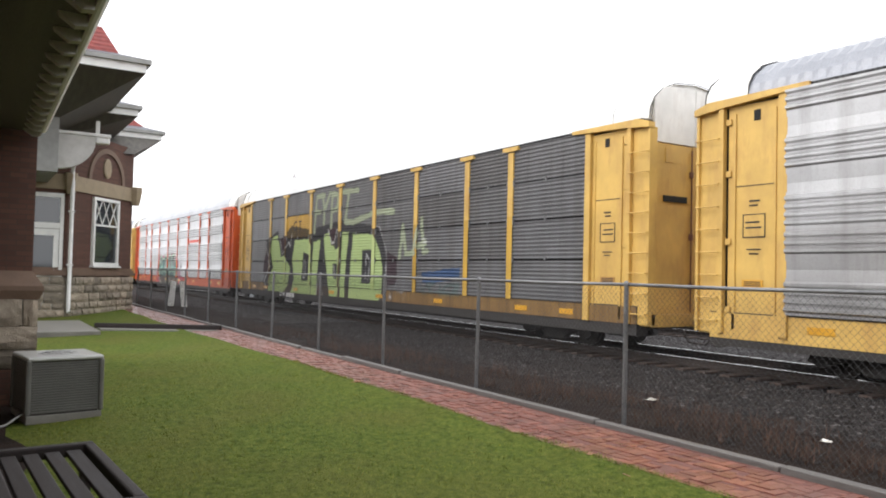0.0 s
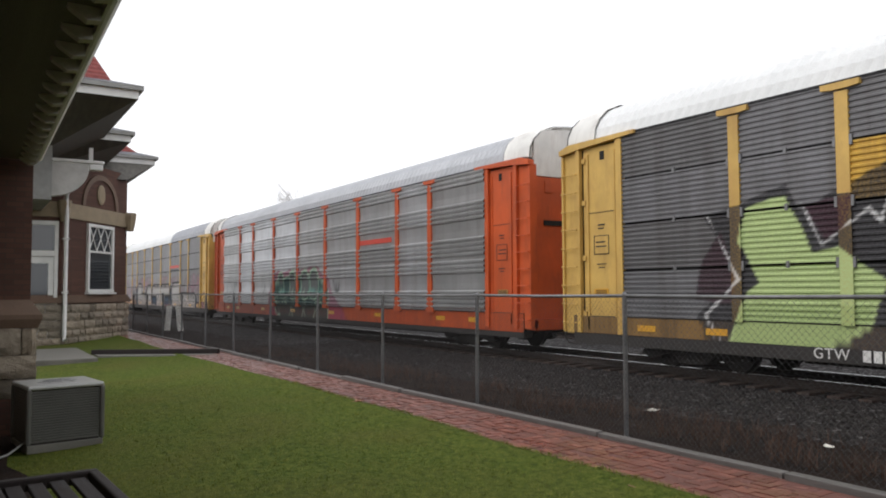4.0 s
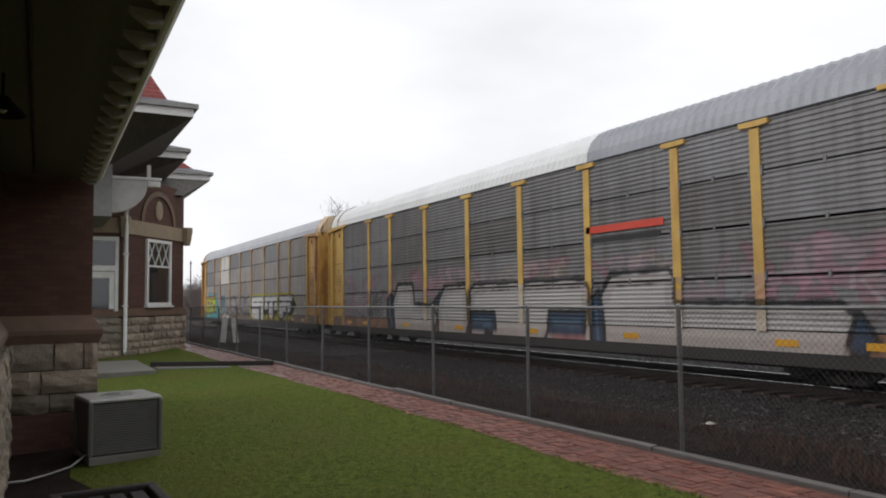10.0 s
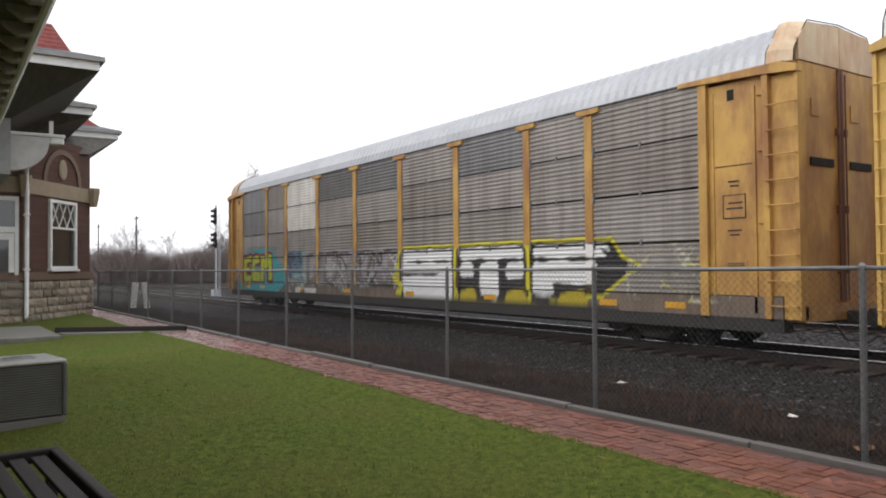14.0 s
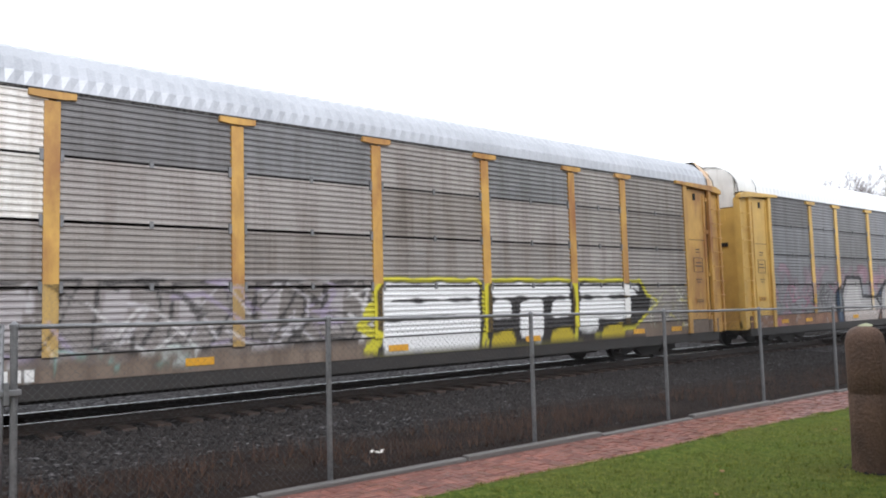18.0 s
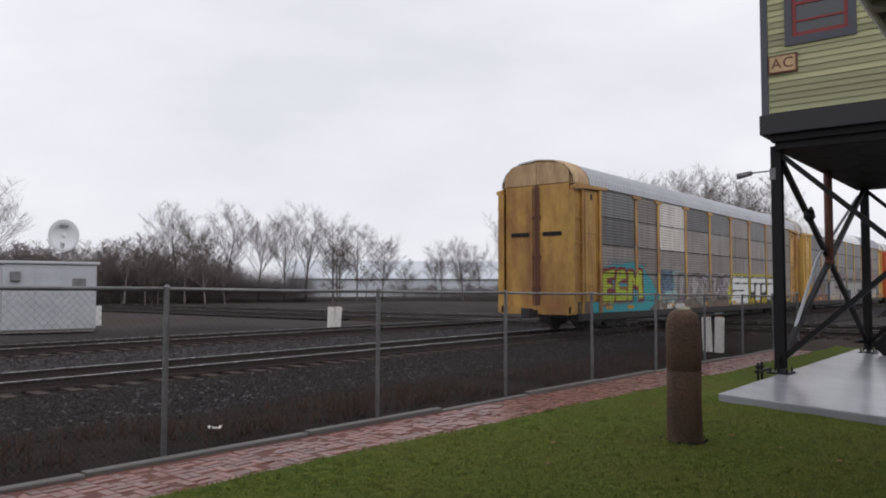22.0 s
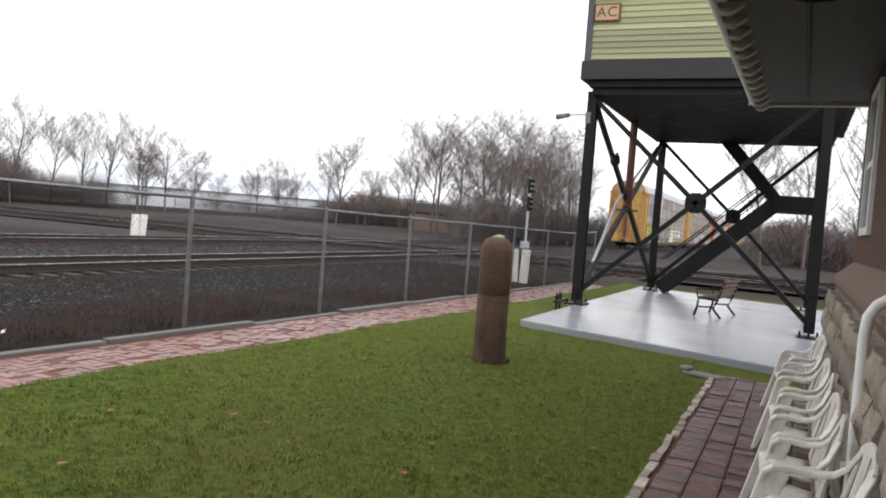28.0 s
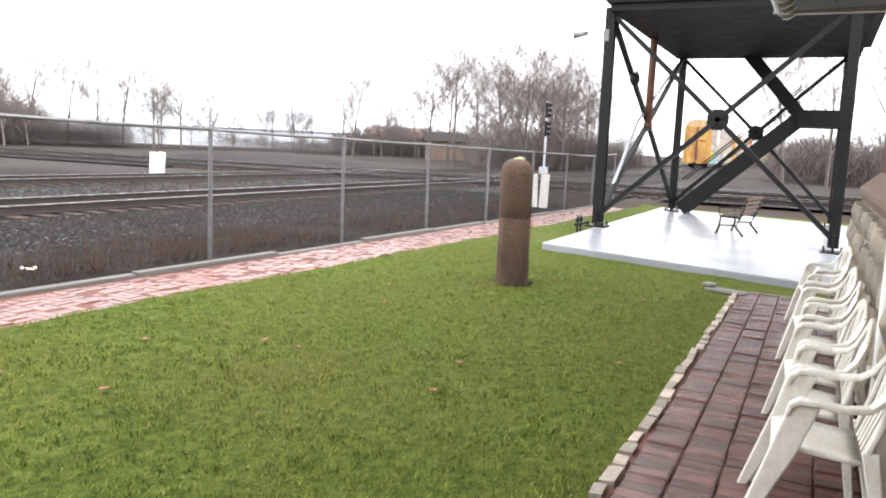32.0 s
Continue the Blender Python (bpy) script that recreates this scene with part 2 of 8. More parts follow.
def earth_build(nt, p):
    v = coords(nt, "World")
    a, b = noise_tex(nt, v, 1.6, 6), noise_tex(nt, v, 40, 4)
    c = ramp(nt, a, [(0.3, (0.007, 0.0045, 0.004)), (0.5, (0.015, 0.0085, 0.007)), (0.68, (0.027, 0.018, 0.013)), (0.78, (0.022, 0.028, 0.01))])
    c = mix(nt, ramp(nt, b, [(0.4, (0, 0, 0)), (0.7, (0.6,) * 3)]), c, (0.03, 0.024, 0.02))
    nt.links.new(c, p.inputs["Base Color"])
    bump(nt, p, b, 0.8, 0.04)


def far_build(nt, p):
    v = coords(nt, "World")
    a, b = noise_tex(nt, v, 0.06, 6), noise_tex(nt, v, 5, 4)
    c = ramp(nt, a, [(0.35, (0.027, 0.023, 0.0225)), (0.5, (0.058, 0.052, 0.051)), (0.6, (0.055, 0.041, 0.031)), (0.75, (0.032, 0.028, 0.018))])
    c = mix(nt, ramp(nt, b, [(0.4, (0, 0, 0)), (0.7, (0.4,) * 3)]), c, (0.06, 0.055, 0.05))
    nt.links.new(c, p.inputs["Base Color"])


def panel_build(base, dirt, shine):
    def build(nt, p):
        v = coords(nt, "Object")
        st = coords(nt, "Object", (0.9, 0.9, 0.07))
        a, s, g = noise_tex(nt, v, 0.9, 5), noise_tex(nt, st, 3.0, 6, 0.7), noise_tex(nt, v, 26, 3)
        c = ramp(nt, a, [(0.25, tuple(k * 0.8 for k in base)), (0.75, tuple(k * 1.15 for k in base))])
        c = mix(nt, ramp(nt, s, [(0.46, (0, 0, 0)), (0.72, (0.8,) * 3)]), c, dirt)
        c = mix(nt, ramp(nt, g, [(0.5, (0, 0, 0)), (0.75, (0.3,) * 3)]), c, dirt)
        r1 = ramp(nt, rand(nt), [(0.0, (0.78, 0.76, 0.74)), (0.5, (1, 1, 1)), (1.0, (1.12, 1.12, 1.14))])
        c = mix(nt, 1.0, c, r1, "MULTIPLY")
        at = nt.nodes.new("ShaderNodeAttribute")
        at.attribute_name = "paint"
        wear = ramp(nt, g, [(0.3, (0.72,) * 3), (0.62, (1, 1, 1))])
        k = nt.nodes.new("ShaderNodeMath")
        k.operation = "MULTIPLY"
        nt.links.new(at.outputs["Alpha"], k.inputs[0])
        nt.links.new(wear, k.inputs[1])
        c = mix(nt, k.outputs[0], c, at.outputs["Color"])
        nt.links.new(c, p.inputs["Base Color"])
        me = nt.nodes.new("ShaderNodeMath")
        me.operation = "MULTIPLY_ADD"
        nt.links.new(k.outputs[0], me.inputs[0])
        me.inputs[1].default_value, me.inputs[2].default_value = -shine, shine
        nt.links.new(me.outputs[0], p.inputs["Metallic"])
        base_rough = p.inputs["Roughness"].default_value
        ro = nt.nodes.new("ShaderNodeMath")
        ro.operation = "MULTIPLY_ADD"
        nt.links.new(k.outputs[0], ro.inputs[0])
        ro.inputs[1].default_value, ro.inputs[2].default_value = 0.8 - base_rough, base_rough
        nt.links.new(ro.outputs[0], p.inputs["Roughness"])
        p.inputs["Specular IOR Level"].default_value = 0.3
        bump(nt, p, g, 0.05, 0.01)
    return build


def brick_wall_build(nt, p):
    t = coords(nt, "Object")
    sx = nt.nodes.new("ShaderNodeSeparateXYZ")
    nt.links.new(t, sx.inputs[0])
    ad = nt.nodes.new("ShaderNodeMath")
    nt.links.new(sx.outputs[0], ad.inputs[0])
    nt.links.new(sx.outputs[1], ad.inputs[1])
    cx = nt.nodes.new("ShaderNodeCombineXYZ")
    nt.links.new(ad.outputs[0], cx.inputs[0])
    nt.links.new(sx.outputs[2], cx.inputs[1])
    br = nt.nodes.new("ShaderNodeTexBrick")
    br.inputs["Scale"].default_value = 1.0
    br.inputs["Brick Width"].default_value, br.inputs["Row Height"].default_value, br.inputs["Mortar Size"].default_value = 0.21, 0.07, 0.006
    br.inputs["Color1"].default_value, br.inputs["Color2"].default_value, br.inputs["Mortar"].default_value = (0.13, 0.066, 0.05, 1), (0.095, 0.05, 0.04, 1), (0.08, 0.055, 0.046, 1)
    nt.links.new(cx.outputs[0], br.inputs["Vector"])
    c = mix(nt, ramp(nt, noise_tex(nt, t, 1.2), [(0.4, (0, 0, 0)), (0.75, (0.5,) * 3)]), br.outputs["Color"], (0.07, 0.045, 0.037))
    nt.links.new(c, p.inputs["Base Color"])
    bump(nt, p, br.outputs["Fac"], -0.35, 0.01)


def shingle_build(nt, p):
    t = coords(nt, "Object")
    w = nt.nodes.new("ShaderNodeTexWave")
    w.wave_type, w.bands_direction = "BANDS", "Z"
    w.inputs["Scale"].default_value, w.inputs["Distortion"].default_value = 2.2, 1.0
    nt.links.new(t, w.inputs["Vector"])
    c = ramp(nt, noise_tex(nt, t, 7, 4), [(0.3, (0.16, 0.03, 0.028)), (0.7, (0.28, 0.06, 0.05))])
    nt.links.new(mix(nt, 0.25, c, w.outputs[0], "MULTIPLY"), p.inputs["Base Color"])
    bump(nt, p, w.outputs[0], 0.5, 0.03)


def glass_build(nt, p):
    p.inputs["Base Color"].default_value = (0.03, 0.035, 0.04, 1)
    p.inputs["Roughness"].default_value = 0.04
    p.inputs["Specular IOR Level"].default_value = 0.9


M = {}
M["grass"] = material("mown_grass", grass_build, 0.9, 0, 0.1)
M["blade"] = material("grass_blades", blade_build, 0.75, 0, 0.15)
M["ballast"] = material("ballast", ballast_build, 0.9, 0, 0.15)
M["earth"] = material("bare_earth", earth_build, 0.9, 0, 0.1)
M["far"] = material("far_ground", far_build, 0.95, 0, 0.05)
M["stones"] = speckled("ballast_stones", (0.0055, 0.0048, 0.0048), (0.04, 0.0355, 0.035), 4, 50, 0.75, pick="island", spec=0.2)
M["brick"] = speckled("path_bricks", (0.155, 0.053, 0.04), (0.23, 0.098, 0.077), 3, 60, 0.32, kind="World", pick="object", bumps=0.3)
M["brick_far"] = speckled("path_bricks_far", (0.155, 0.053, 0.04), (0.23, 0.098, 0.077), 3, 60, 0.32, kind="World", pick="island", bumps=0.3)
M["paver"] = speckled("dark_pavers", (0.055, 0.024, 0.021), (0.14, 0.064, 0.056), 4, 70, 0.24, kind="World", pick="object", bumps=0.4)
M["paver_far"] = speckled("dark_pavers_far", (0.055, 0.024, 0.021), (0.14, 0.064, 0.056), 4, 70, 0.24, kind="World", pick="island", bumps=0.4)
M["joint"] = speckled("path_joints", (0.1, 0.038, 0.028), (0.17, 0.07, 0.053), 9, 90, 0.9, kind="World")
M["timber"] = speckled("grey_timber", (0.045, 0.04, 0.037), (0.16, 0.15, 0.142), 2.5, 40, 0.6, stretch=(0.2, 3, 3))
M["tie"] = speckled("tarred_tie", (0.022, 0.014, 0.011), (0.08, 0.052, 0.04), 5, 50, 0.85, kind="World")
M["rail_side"] = speckled("rusty_rail", (0.014, 0.01, 0.009), (0.042, 0.028, 0.022), 5, 50, 0.7, kind="World")
M["rail_top"] = speckled("polished_rail", (0.4, 0.4, 0.41), (0.6, 0.6, 0.6), 5, 50, 0.28, 0.9, bumps=0, kind="World")
M["galv"] = speckled("galvanised_steel", (0.11, 0.112, 0.116), (0.25, 0.25, 0.255), 6, 60, 0.5, 0.5, bumps=0.05)
M["slab"] = speckled("painted_concrete", (0.27, 0.28, 0.305), (0.36, 0.37, 0.4), 0.9, 30, 0.25, kind="World", bumps=0.06)
M["concrete"] = speckled("concrete", (0.115, 0.11, 0.095), (0.215, 0.205, 0.185), 2, 50, 0.6, kind="World")
M["edging"] = speckled("edging_stones", (0.2, 0.16, 0.125), (0.5, 0.45, 0.39), 5, 50, 0.7, kind="World", pick="object")
M["black_steel"] = speckled("black_steel", (0.004, 0.004, 0.0045), (0.012, 0.012, 0.013), 3, 40, 0.55, 0.0, bumps=0.06, spec=0.25)
M["siding"] = speckled("pale_green_siding", (0.32, 0.34, 0.19), (0.4, 0.42, 0.25), 1.4, 50, 0.6, pick="object", bumps=0.05, stretch=(1, 0.3, 3))
M["trim"] = speckled("slate_trim", (0.055, 0.06, 0.075), (0.085, 0.09, 0.11), 3, 40, 0.55, bumps=0.05)
M["dark_trim"] = speckled("slate_black_paint", (0.011, 0.0115, 0.014), (0.02, 0.021, 0.025), 3, 40, 0.5, bumps=0.05)
M["red"] = speckled("red_sash", (0.19, 0.016, 0.02), (0.28, 0.026, 0.03), 3, 40, 0.45, bumps=0.05)
M["glass"] = material("window_glass", glass_build, 0.04)
M["white"] = speckled("white_paint", (0.62, 0.62, 0.6), (0.8, 0.8, 0.78), 3, 50, 0.5, bumps=0.06)
M["grey_paint"] = speckled("weathered_grey_paint", (0.2, 0.2, 0.19), (0.34, 0.34, 0.33), 3, 40, 0.6, bumps=0.1)
M["soffit"] = speckled("dark_soffit_boards", (0.05, 0.046, 0.041), (0.145, 0.135, 0.12), 1.1, 40, 0.75, bumps=0.2, stretch=(0.3, 6, 6))
M["wire"] = speckled("dull_fence_wire", (0.03, 0.03, 0.031), (0.075, 0.075, 0.077), 6, 60, 0.6, 0.1, bumps=0.0)
M["pale_paint"] = speckled("weathered_pale_paint", (0.4, 0.39, 0.37), (0.58, 0.57, 0.55), 3, 40, 0.6, bumps=0.1)
M["pan_silver"] = material("silver_panel", panel_build((0.42, 0.42, 0.425), (0.27, 0.265, 0.26), 0.55), 0.34)
M["brick_wall"] = material("dark_brick", brick_wall_build, 0.85, 0, 0.2)
M["sandstone"] = speckled("quarried_stone", (0.16, 0.135, 0.105), (0.46, 0.41, 0.34), 2.2, 26, 0.85, bumps=0.9, bdist=0.03, pick="object")
M["mortar"] = speckled("mortar", (0.14, 0.125, 0.105), (0.24, 0.215, 0.185), 6, 60, 0.9)
M["brownstone"] = speckled("brown_sandstone", (0.11, 0.07, 0.048), (0.19, 0.125, 0.09), 3, 50, 0.8, bumps=0.2)
M["band"] = speckled("buff_stone_band", (0.22, 0.17, 0.11), (0.34, 0.27, 0.18), 3, 50, 0.8, bumps=0.2)
M["shingle"] = material("red_shingle", shingle_build, 0.8)
M["ac"] = speckled("condenser_cabinet", (0.095, 0.093, 0.088), (0.16, 0.158, 0.148), 4, 50, 0.5, 0.2, bumps=0.04)
M["ac_top"] = speckled("condenser_lid", (0.3, 0.3, 0.29), (0.42, 0.42, 0.4), 4, 50, 0.4, 0.2, bumps=0.04)
M["plastic"] = speckled("white_plastic", (0.5, 0.46, 0.38), (0.8, 0.785, 0.74), 3.5, 30, 0.35, bumps=0.04)
M["monolith"] = speckled("carved_sandstone", (0.05, 0.027, 0.018), (0.145, 0.086, 0.056), 3.0, 30, 0.85, bumps=0.8, bdist=0.03)
M["lichen"] = speckled("pale_lichen", (0.25, 0.27, 0.15), (0.4, 0.4, 0.28), 6, 50, 0.9)
M["marker"] = speckled("whitewashed_post", (0.62, 0.59, 0.54), (0.85, 0.84, 0.82), 7, 40, 0.7, bumps=0.3)
M["orange_cap"] = speckled("rusty_cap", (0.35, 0.2, 0.08), (0.5, 0.32, 0.15), 6, 40, 0.8)
M["dark_wood"] = speckled("wet_dark_wood", (0.012, 0.009, 0.009), (0.035, 0.027, 0.025), 3, 40, 0.7, bumps=0.3, spec=0.25, stretch=(0.4, 5, 5))
M["slat"] = speckled("brown_slats", (0.045, 0.022, 0.014), (0.1, 0.05, 0.03), 3, 40, 0.6, bumps=0.2, stretch=(5, 0.4, 5))
M["yellow"] = painted("yellow_car_paint", (0.61, 0.39, 0.1), (0.26, 0.12, 0.04), amount=0.55, start=0.52, patch=0.22)
M["yellow_rust"] = painted("rusty_yellow_paint", (0.54, 0.315, 0.075), (0.2, 0.075, 0.03), amount=0.85, start=0.46, patch=0.7)
M["orange"] = painted("orange_car_paint", (0.56, 0.088, 0.016), (0.14, 0.04, 0.02), amount=0.6, patch=0.2)
M["cap_white"] = painted("white_car_paint", (0.72, 0.71, 0.68), amount=0.4)
M["cap_rust"] = painted("pale_rusty_car_paint", (0.66, 0.53, 0.36), (0.36, 0.15, 0.06), amount=0.8, start=0.44, patch=0.5)
M["cap_tan"] = painted("tan_car_paint", (0.56, 0.4, 0.22), (0.24, 0.1, 0.04), amount=0.9, start=0.42, patch=0.5)
M["under"] = speckled("black_running_gear", (0.012, 0.011, 0.011), (0.04, 0.034, 0.03), 4, 50, 0.75)
# near-black colour standing for the shade inside openings
M["hole_shade"] = speckled("opening_shade", (0.006, 0.006, 0.006), (0.014, 0.013, 0.012), 5, 40, 0.9, bumps=0)
M["roof_grey"] = speckled("galvanised_roof", (0.3, 0.31, 0.33), (0.46, 0.47, 0.5), 0.8, 30, 0.45, 0.35, bumps=0.04)
M["roof_white"] = speckled("white_roof", (0.6, 0.61, 0.61), (0.78, 0.79, 0.79), 0.8, 30, 0.45, 0.0, bumps=0.04)
M["roof_blue"] = speckled("blue_grey_roof", (0.2, 0.21, 0.235), (0.32, 0.33, 0.36), 0.8, 30, 0.45, 0.3, bumps=0.04)
M["pan_bright"] = material("bright_panel", panel_build((0.48, 0.49, 0.5), (0.34, 0.335, 0.33), 0.6), 0.33)
M["pan_grey"] = material("grey_panel", panel_build((0.24, 0.24, 0.245), (0.13, 0.12, 0.112), 0.3), 0.42)
M["pan_dark"] = material("dull_grey_panel", panel_build((0.165, 0.165, 0.17), (0.1, 0.093, 0.09), 0.25), 0.45)
M["pan_brown"] = material("brownish_panel", panel_build((0.34, 0.315, 0.295), (0.17, 0.14, 0.12), 0.2), 0.45)
M["pan_white"] = material("whitened_panel", panel_build((0.68, 0.66, 0.62), (0.36, 0.31, 0.26), 0.05), 0.5)
M["pan_yellow"] = material("yellow_panel", panel_build((0.58, 0.36, 0.06), (0.3, 0.17, 0.05), 0.0), 0.5)
M["sill_orange"] = material("orange_sill", panel_build((0.5, 0.09, 0.025), (0.17, 0.04, 0.022), 0.0), 0.55)
M["sill_ochre"] = material("dirty_ochre_sill", panel_build((0.24, 0.14, 0.05), (0.045, 0.035, 0.028), 0.0), 0.6)
M["sill_rose"] = material("rusty_rose_sill", panel_build((0.3, 0.17, 0.11), (0.09, 0.045, 0.03), 0.0), 0.6)
M["sill_brown"] = material("dirty_brown_sill", panel_build((0.22, 0.17, 0.135), (0.09, 0.065, 0.05), 0.0), 0.6)
M["letter_black"] = speckled("black_lettering", (0.015, 0.014, 0.014), (0.03, 0.03, 0.03), 4, 40, 0.6, bumps=0)
M["letter_white"] = speckled("white_lettering", (0.55, 0.54, 0.52), (0.75, 0.74, 0.72), 5, 40, 0.6, bumps=0)
M["reflector"] = speckled("amber_reflector", (0.5, 0.24, 0.02), (0.66, 0.35, 0.03), 4, 40, 0.35, bumps=0)
M["red_mark"] = speckled("red_marking", (0.5, 0.05, 0.03), (0.62, 0.08, 0.05), 4, 40, 0.5, bumps=0)
M["bark"] = speckled("grey_bark", (0.06, 0.05, 0.044), (0.15, 0.13, 0.118), 5, 40, 0.9, bumps=0.2)
M["twig"] = speckled("brown_twigs", (0.092, 0.073, 0.068), (0.18, 0.146, 0.137), 1.2, 12, 0.9, bumps=0, kind="World")
M["weed"] = speckled("dead_weeds", (0.03, 0.0155, 0.012), (0.1, 0.057, 0.038), 2, 20, 0.9, bumps=0, kind="World", pick="island")
M["metal_roof"] = speckled("pale_metal_roof", (0.46, 0.49, 0.53), (0.58, 0.61, 0.65), 0.2, 6, 0.5, bumps=0, kind="World")
M["tan_wall"] = speckled("tan_wall", (0.15, 0.125, 0.1), (0.21, 0.175, 0.14), 0.6, 9, 0.8, bumps=0, kind="World")
M["brown_roof"] = speckled("brown_roof", (0.14, 0.1, 0.08), (0.22, 0.16, 0.13), 0.6, 9, 0.8, bumps=0, kind="World")
M["alu"] = speckled("aluminium_cabinet", (0.36, 0.38, 0.41), (0.5, 0.52, 0.55), 1.5, 30, 0.45, 0.3, bumps=0.04)
M["dish"] = speckled("white_dish", (0.6, 0.62, 0.64), (0.72, 0.74, 0.76), 2, 20, 0.4, bumps=0)
M["rust_pipe"] = speckled("rusty_pipe", (0.1, 0.04, 0.025), (0.18, 0.08, 0.05), 4, 40, 0.8)
M["leaf"] = speckled("fallen_leaf", (0.2, 0.09, 0.04), (0.34, 0.17, 0.08), 20, 90, 0.7, bumps=0)
M["litter"] = speckled("pale_litter", (0.6, 0.57, 0.5), (0.78, 0.75, 0.7), 20, 90, 0.6, bumps=0)


# ---- ground ----
def smooth01(a):
    a = max(0.0, min(1.0, a))
    return a * a * (3 - 2 * a)


def terrain(x, y):
    lawn = ground_z(min(x, 25), y)
    k = max(smooth01((y - 6.7) / 3.0), smooth01((x - 26) / 3.0))
    return lawn * (1 - k) - 0.15 * k


def sheet(name, xs, ys, mat, lift=0.0, inside=None, rough=0.0, kind="structure", label="", cat="ground"):
    sh = Shape()
    nx, ny = len(xs), len(ys)
    for y in ys:
        for x in xs:
            sh.v.append((x, y, terrain(x, y) + lift + (rough * noise.noise(Vector((x * 1.7, y * 1.7, 3.1))) if rough else 0)))
    for j in range(ny - 1):
        for i in range(nx - 1):
            sh.f.append((j * nx + i, j * nx + i + 1, (j + 1) * nx + i + 1, (j + 1) * nx + i))
    ob = part(name, sh, mat, smooth=True)
    return tagged(ob, label, cat, kind=kind)


def steps(a, b, d):
    n = max(1, round((b - a) / d))
    return [a + (b - a) * i / n for i in range(n + 1)]


sheet("ground", [-2500, -900, -400, -200, -120, -80, -60] + steps(-45, 45, 1.5) + [60, 80, 120, 200, 400, 900, 2500],
      [-1500, -500, -200, -90, -40, -20, -10] + steps(-6, 30, 1.0) + [40, 60, 100, 200, 500, 1200, 3000], M["far"], -0.06, label="grey gravel and dead grass reaching the horizon")
def lawn_edge(x):
    return 5.24 + 0.05 * math.sin(x * 0.35) + 0.03 * math.sin(x * 1.3 + 1)


turf = Shape()
xs_, ys_ = steps(-46, 27, 0.22), steps(-3, 4.9, 0.4)
for x in xs_:
    for y in ys_:
        turf.v.append((x, y, terrain(x, y) + 0.02 * noise.noise(Vector((x * 1.7, y * 1.7, 3.1)))))
    e = lawn_edge(x) + 0.035 * noise.noise(Vector((x * 3.1, 4.0, 1.0)))
    turf.v += [(x, e - 0.12, terrain(x, e) + 0.03), (x, e, terrain(x, e) + 0.026), (x, e + 0.015, terrain(x, e) - 0.03)]
m_ = len(ys_) + 3
turf.f = [(i * m_ + j, (i + 1) * m_ + j, (i + 1) * m_ + j + 1, i * m_ + j + 1) for i in range(len(xs_) - 1) for j in range(m_ - 1)]
tagged(part("lawn", turf, M["grass"], smooth=True), "wet mown green lawn with yellowish patches", "lawn", kind="structure")
sheet("earth_strip", steps(-70, 40, 0.6), steps(6.28, 9.4, 0.4), M["earth"], -0.005, rough=0.05, label="bare brown earth with dead weeds behind the fence", cat="ground")
sheet("ballast_bed", steps(-130, 120, 1.2), steps(8.7, 26, 0.5), M["ballast"], -0.012, rough=0.03, label="dark grey crushed stone ballast under the tracks", cat="ballast")
cb = Shape()
for x0, x1 in ((28.5, 33.6), (33.6, 39)):
    for j in range(40):
        y0, y1 = -70 + j * 5.0, -65 + j * 5.0
        if y1 < 8 or y0 > 26:
            cb.add([(x0, y0, -0.12), (x1, y0, -0.12), (x1, y1, -0.12), (x0, y1, -0.12)], [(0, 1, 2, 3)])
tagged(part("ballast_cross_bed", cb, M["ballast"]), "grey ballast under the crossing tracks", "ballast", kind="structure")

bed = Shape()
for k in range(17):
    x = -11.6 + k * 0.5
    w = 0.5 + 0.12 * math.sin(k * 1.3) - 0.05 * max(0, k - 9)
    bed.v += [(x, -0.45, terrain(x, -0.45) + 0.012), (x, w, terrain(x, w) + 0.026)]
bed.f = [(2 * k, 2 * k + 2, 2 * k + 3, 2 * k + 1) for k in range(16)]
tagged(part("soil_bed", bed, M["earth"]), "bare dark soil along the station wall", "soil", kind="structure")

# ---- tracks ----
RAIL = [(-0.07, 0), (0.07, 0), (0.07, 0.02), (0.012, 0.04), (0.012, 0.125), (0.036, 0.138), (0.036, 0.165), (-0.036, 0.165), (-0.036, 0.138), (-0.012, 0.125), (-0.012, 0.04), (-0.07, 0.02)]
tie_sh = Shape().box(-0.115, 0.115, -1.3, 1.3, -0.18, 0)
tie_mesh = tie_sh.mesh("tie", M["tie"])


def track(label, axis, at, a, b, near=None):
    t = thing("railway_track", label, "railway track", kind="structure")
    for off in (-0.7525, 0.7525):
        c = at + off
        base = -0.115
        sh = Shape().prism([(c + u, base + v) for u, v in RAIL], axis, a, b)
        part("rail", sh, M["rail_side"], t)
        top = Shape()
        if axis == "x":
            top.box(a, b, c - 0.033, c + 0.033, base + 0.1655, base + 0.169)
        else:
            top.box(c - 0.033, c + 0.033, a, b, base + 0.1655, base + 0.169)
        part("rail_head", top, M["rail_top"], t, "polished steel running surface")
    rest = Shape()
    k = 0
    p = a
    while p < b:
        j = random.uniform(-0.03, 0.03)
        turn = random.uniform(-1.5, 1.5)
        m = pose(p, at + j, -0.12, 0, 0, turn) if axis == "x" else pose(at + j, p, -0.12, 0, 0, 90 + turn)
        if near and near[0] < p < near[1]:
            piece("tie", tie_mesh, t, m)
        else:
            rest.box(-0.115, 0.115, -1.3, 1.3, -0.18, 0, m)
        p += 0.55
    tagged(part("far_ties", rest, M["tie"], t, "weathered wooden ties"), kind="stuff")
    return t


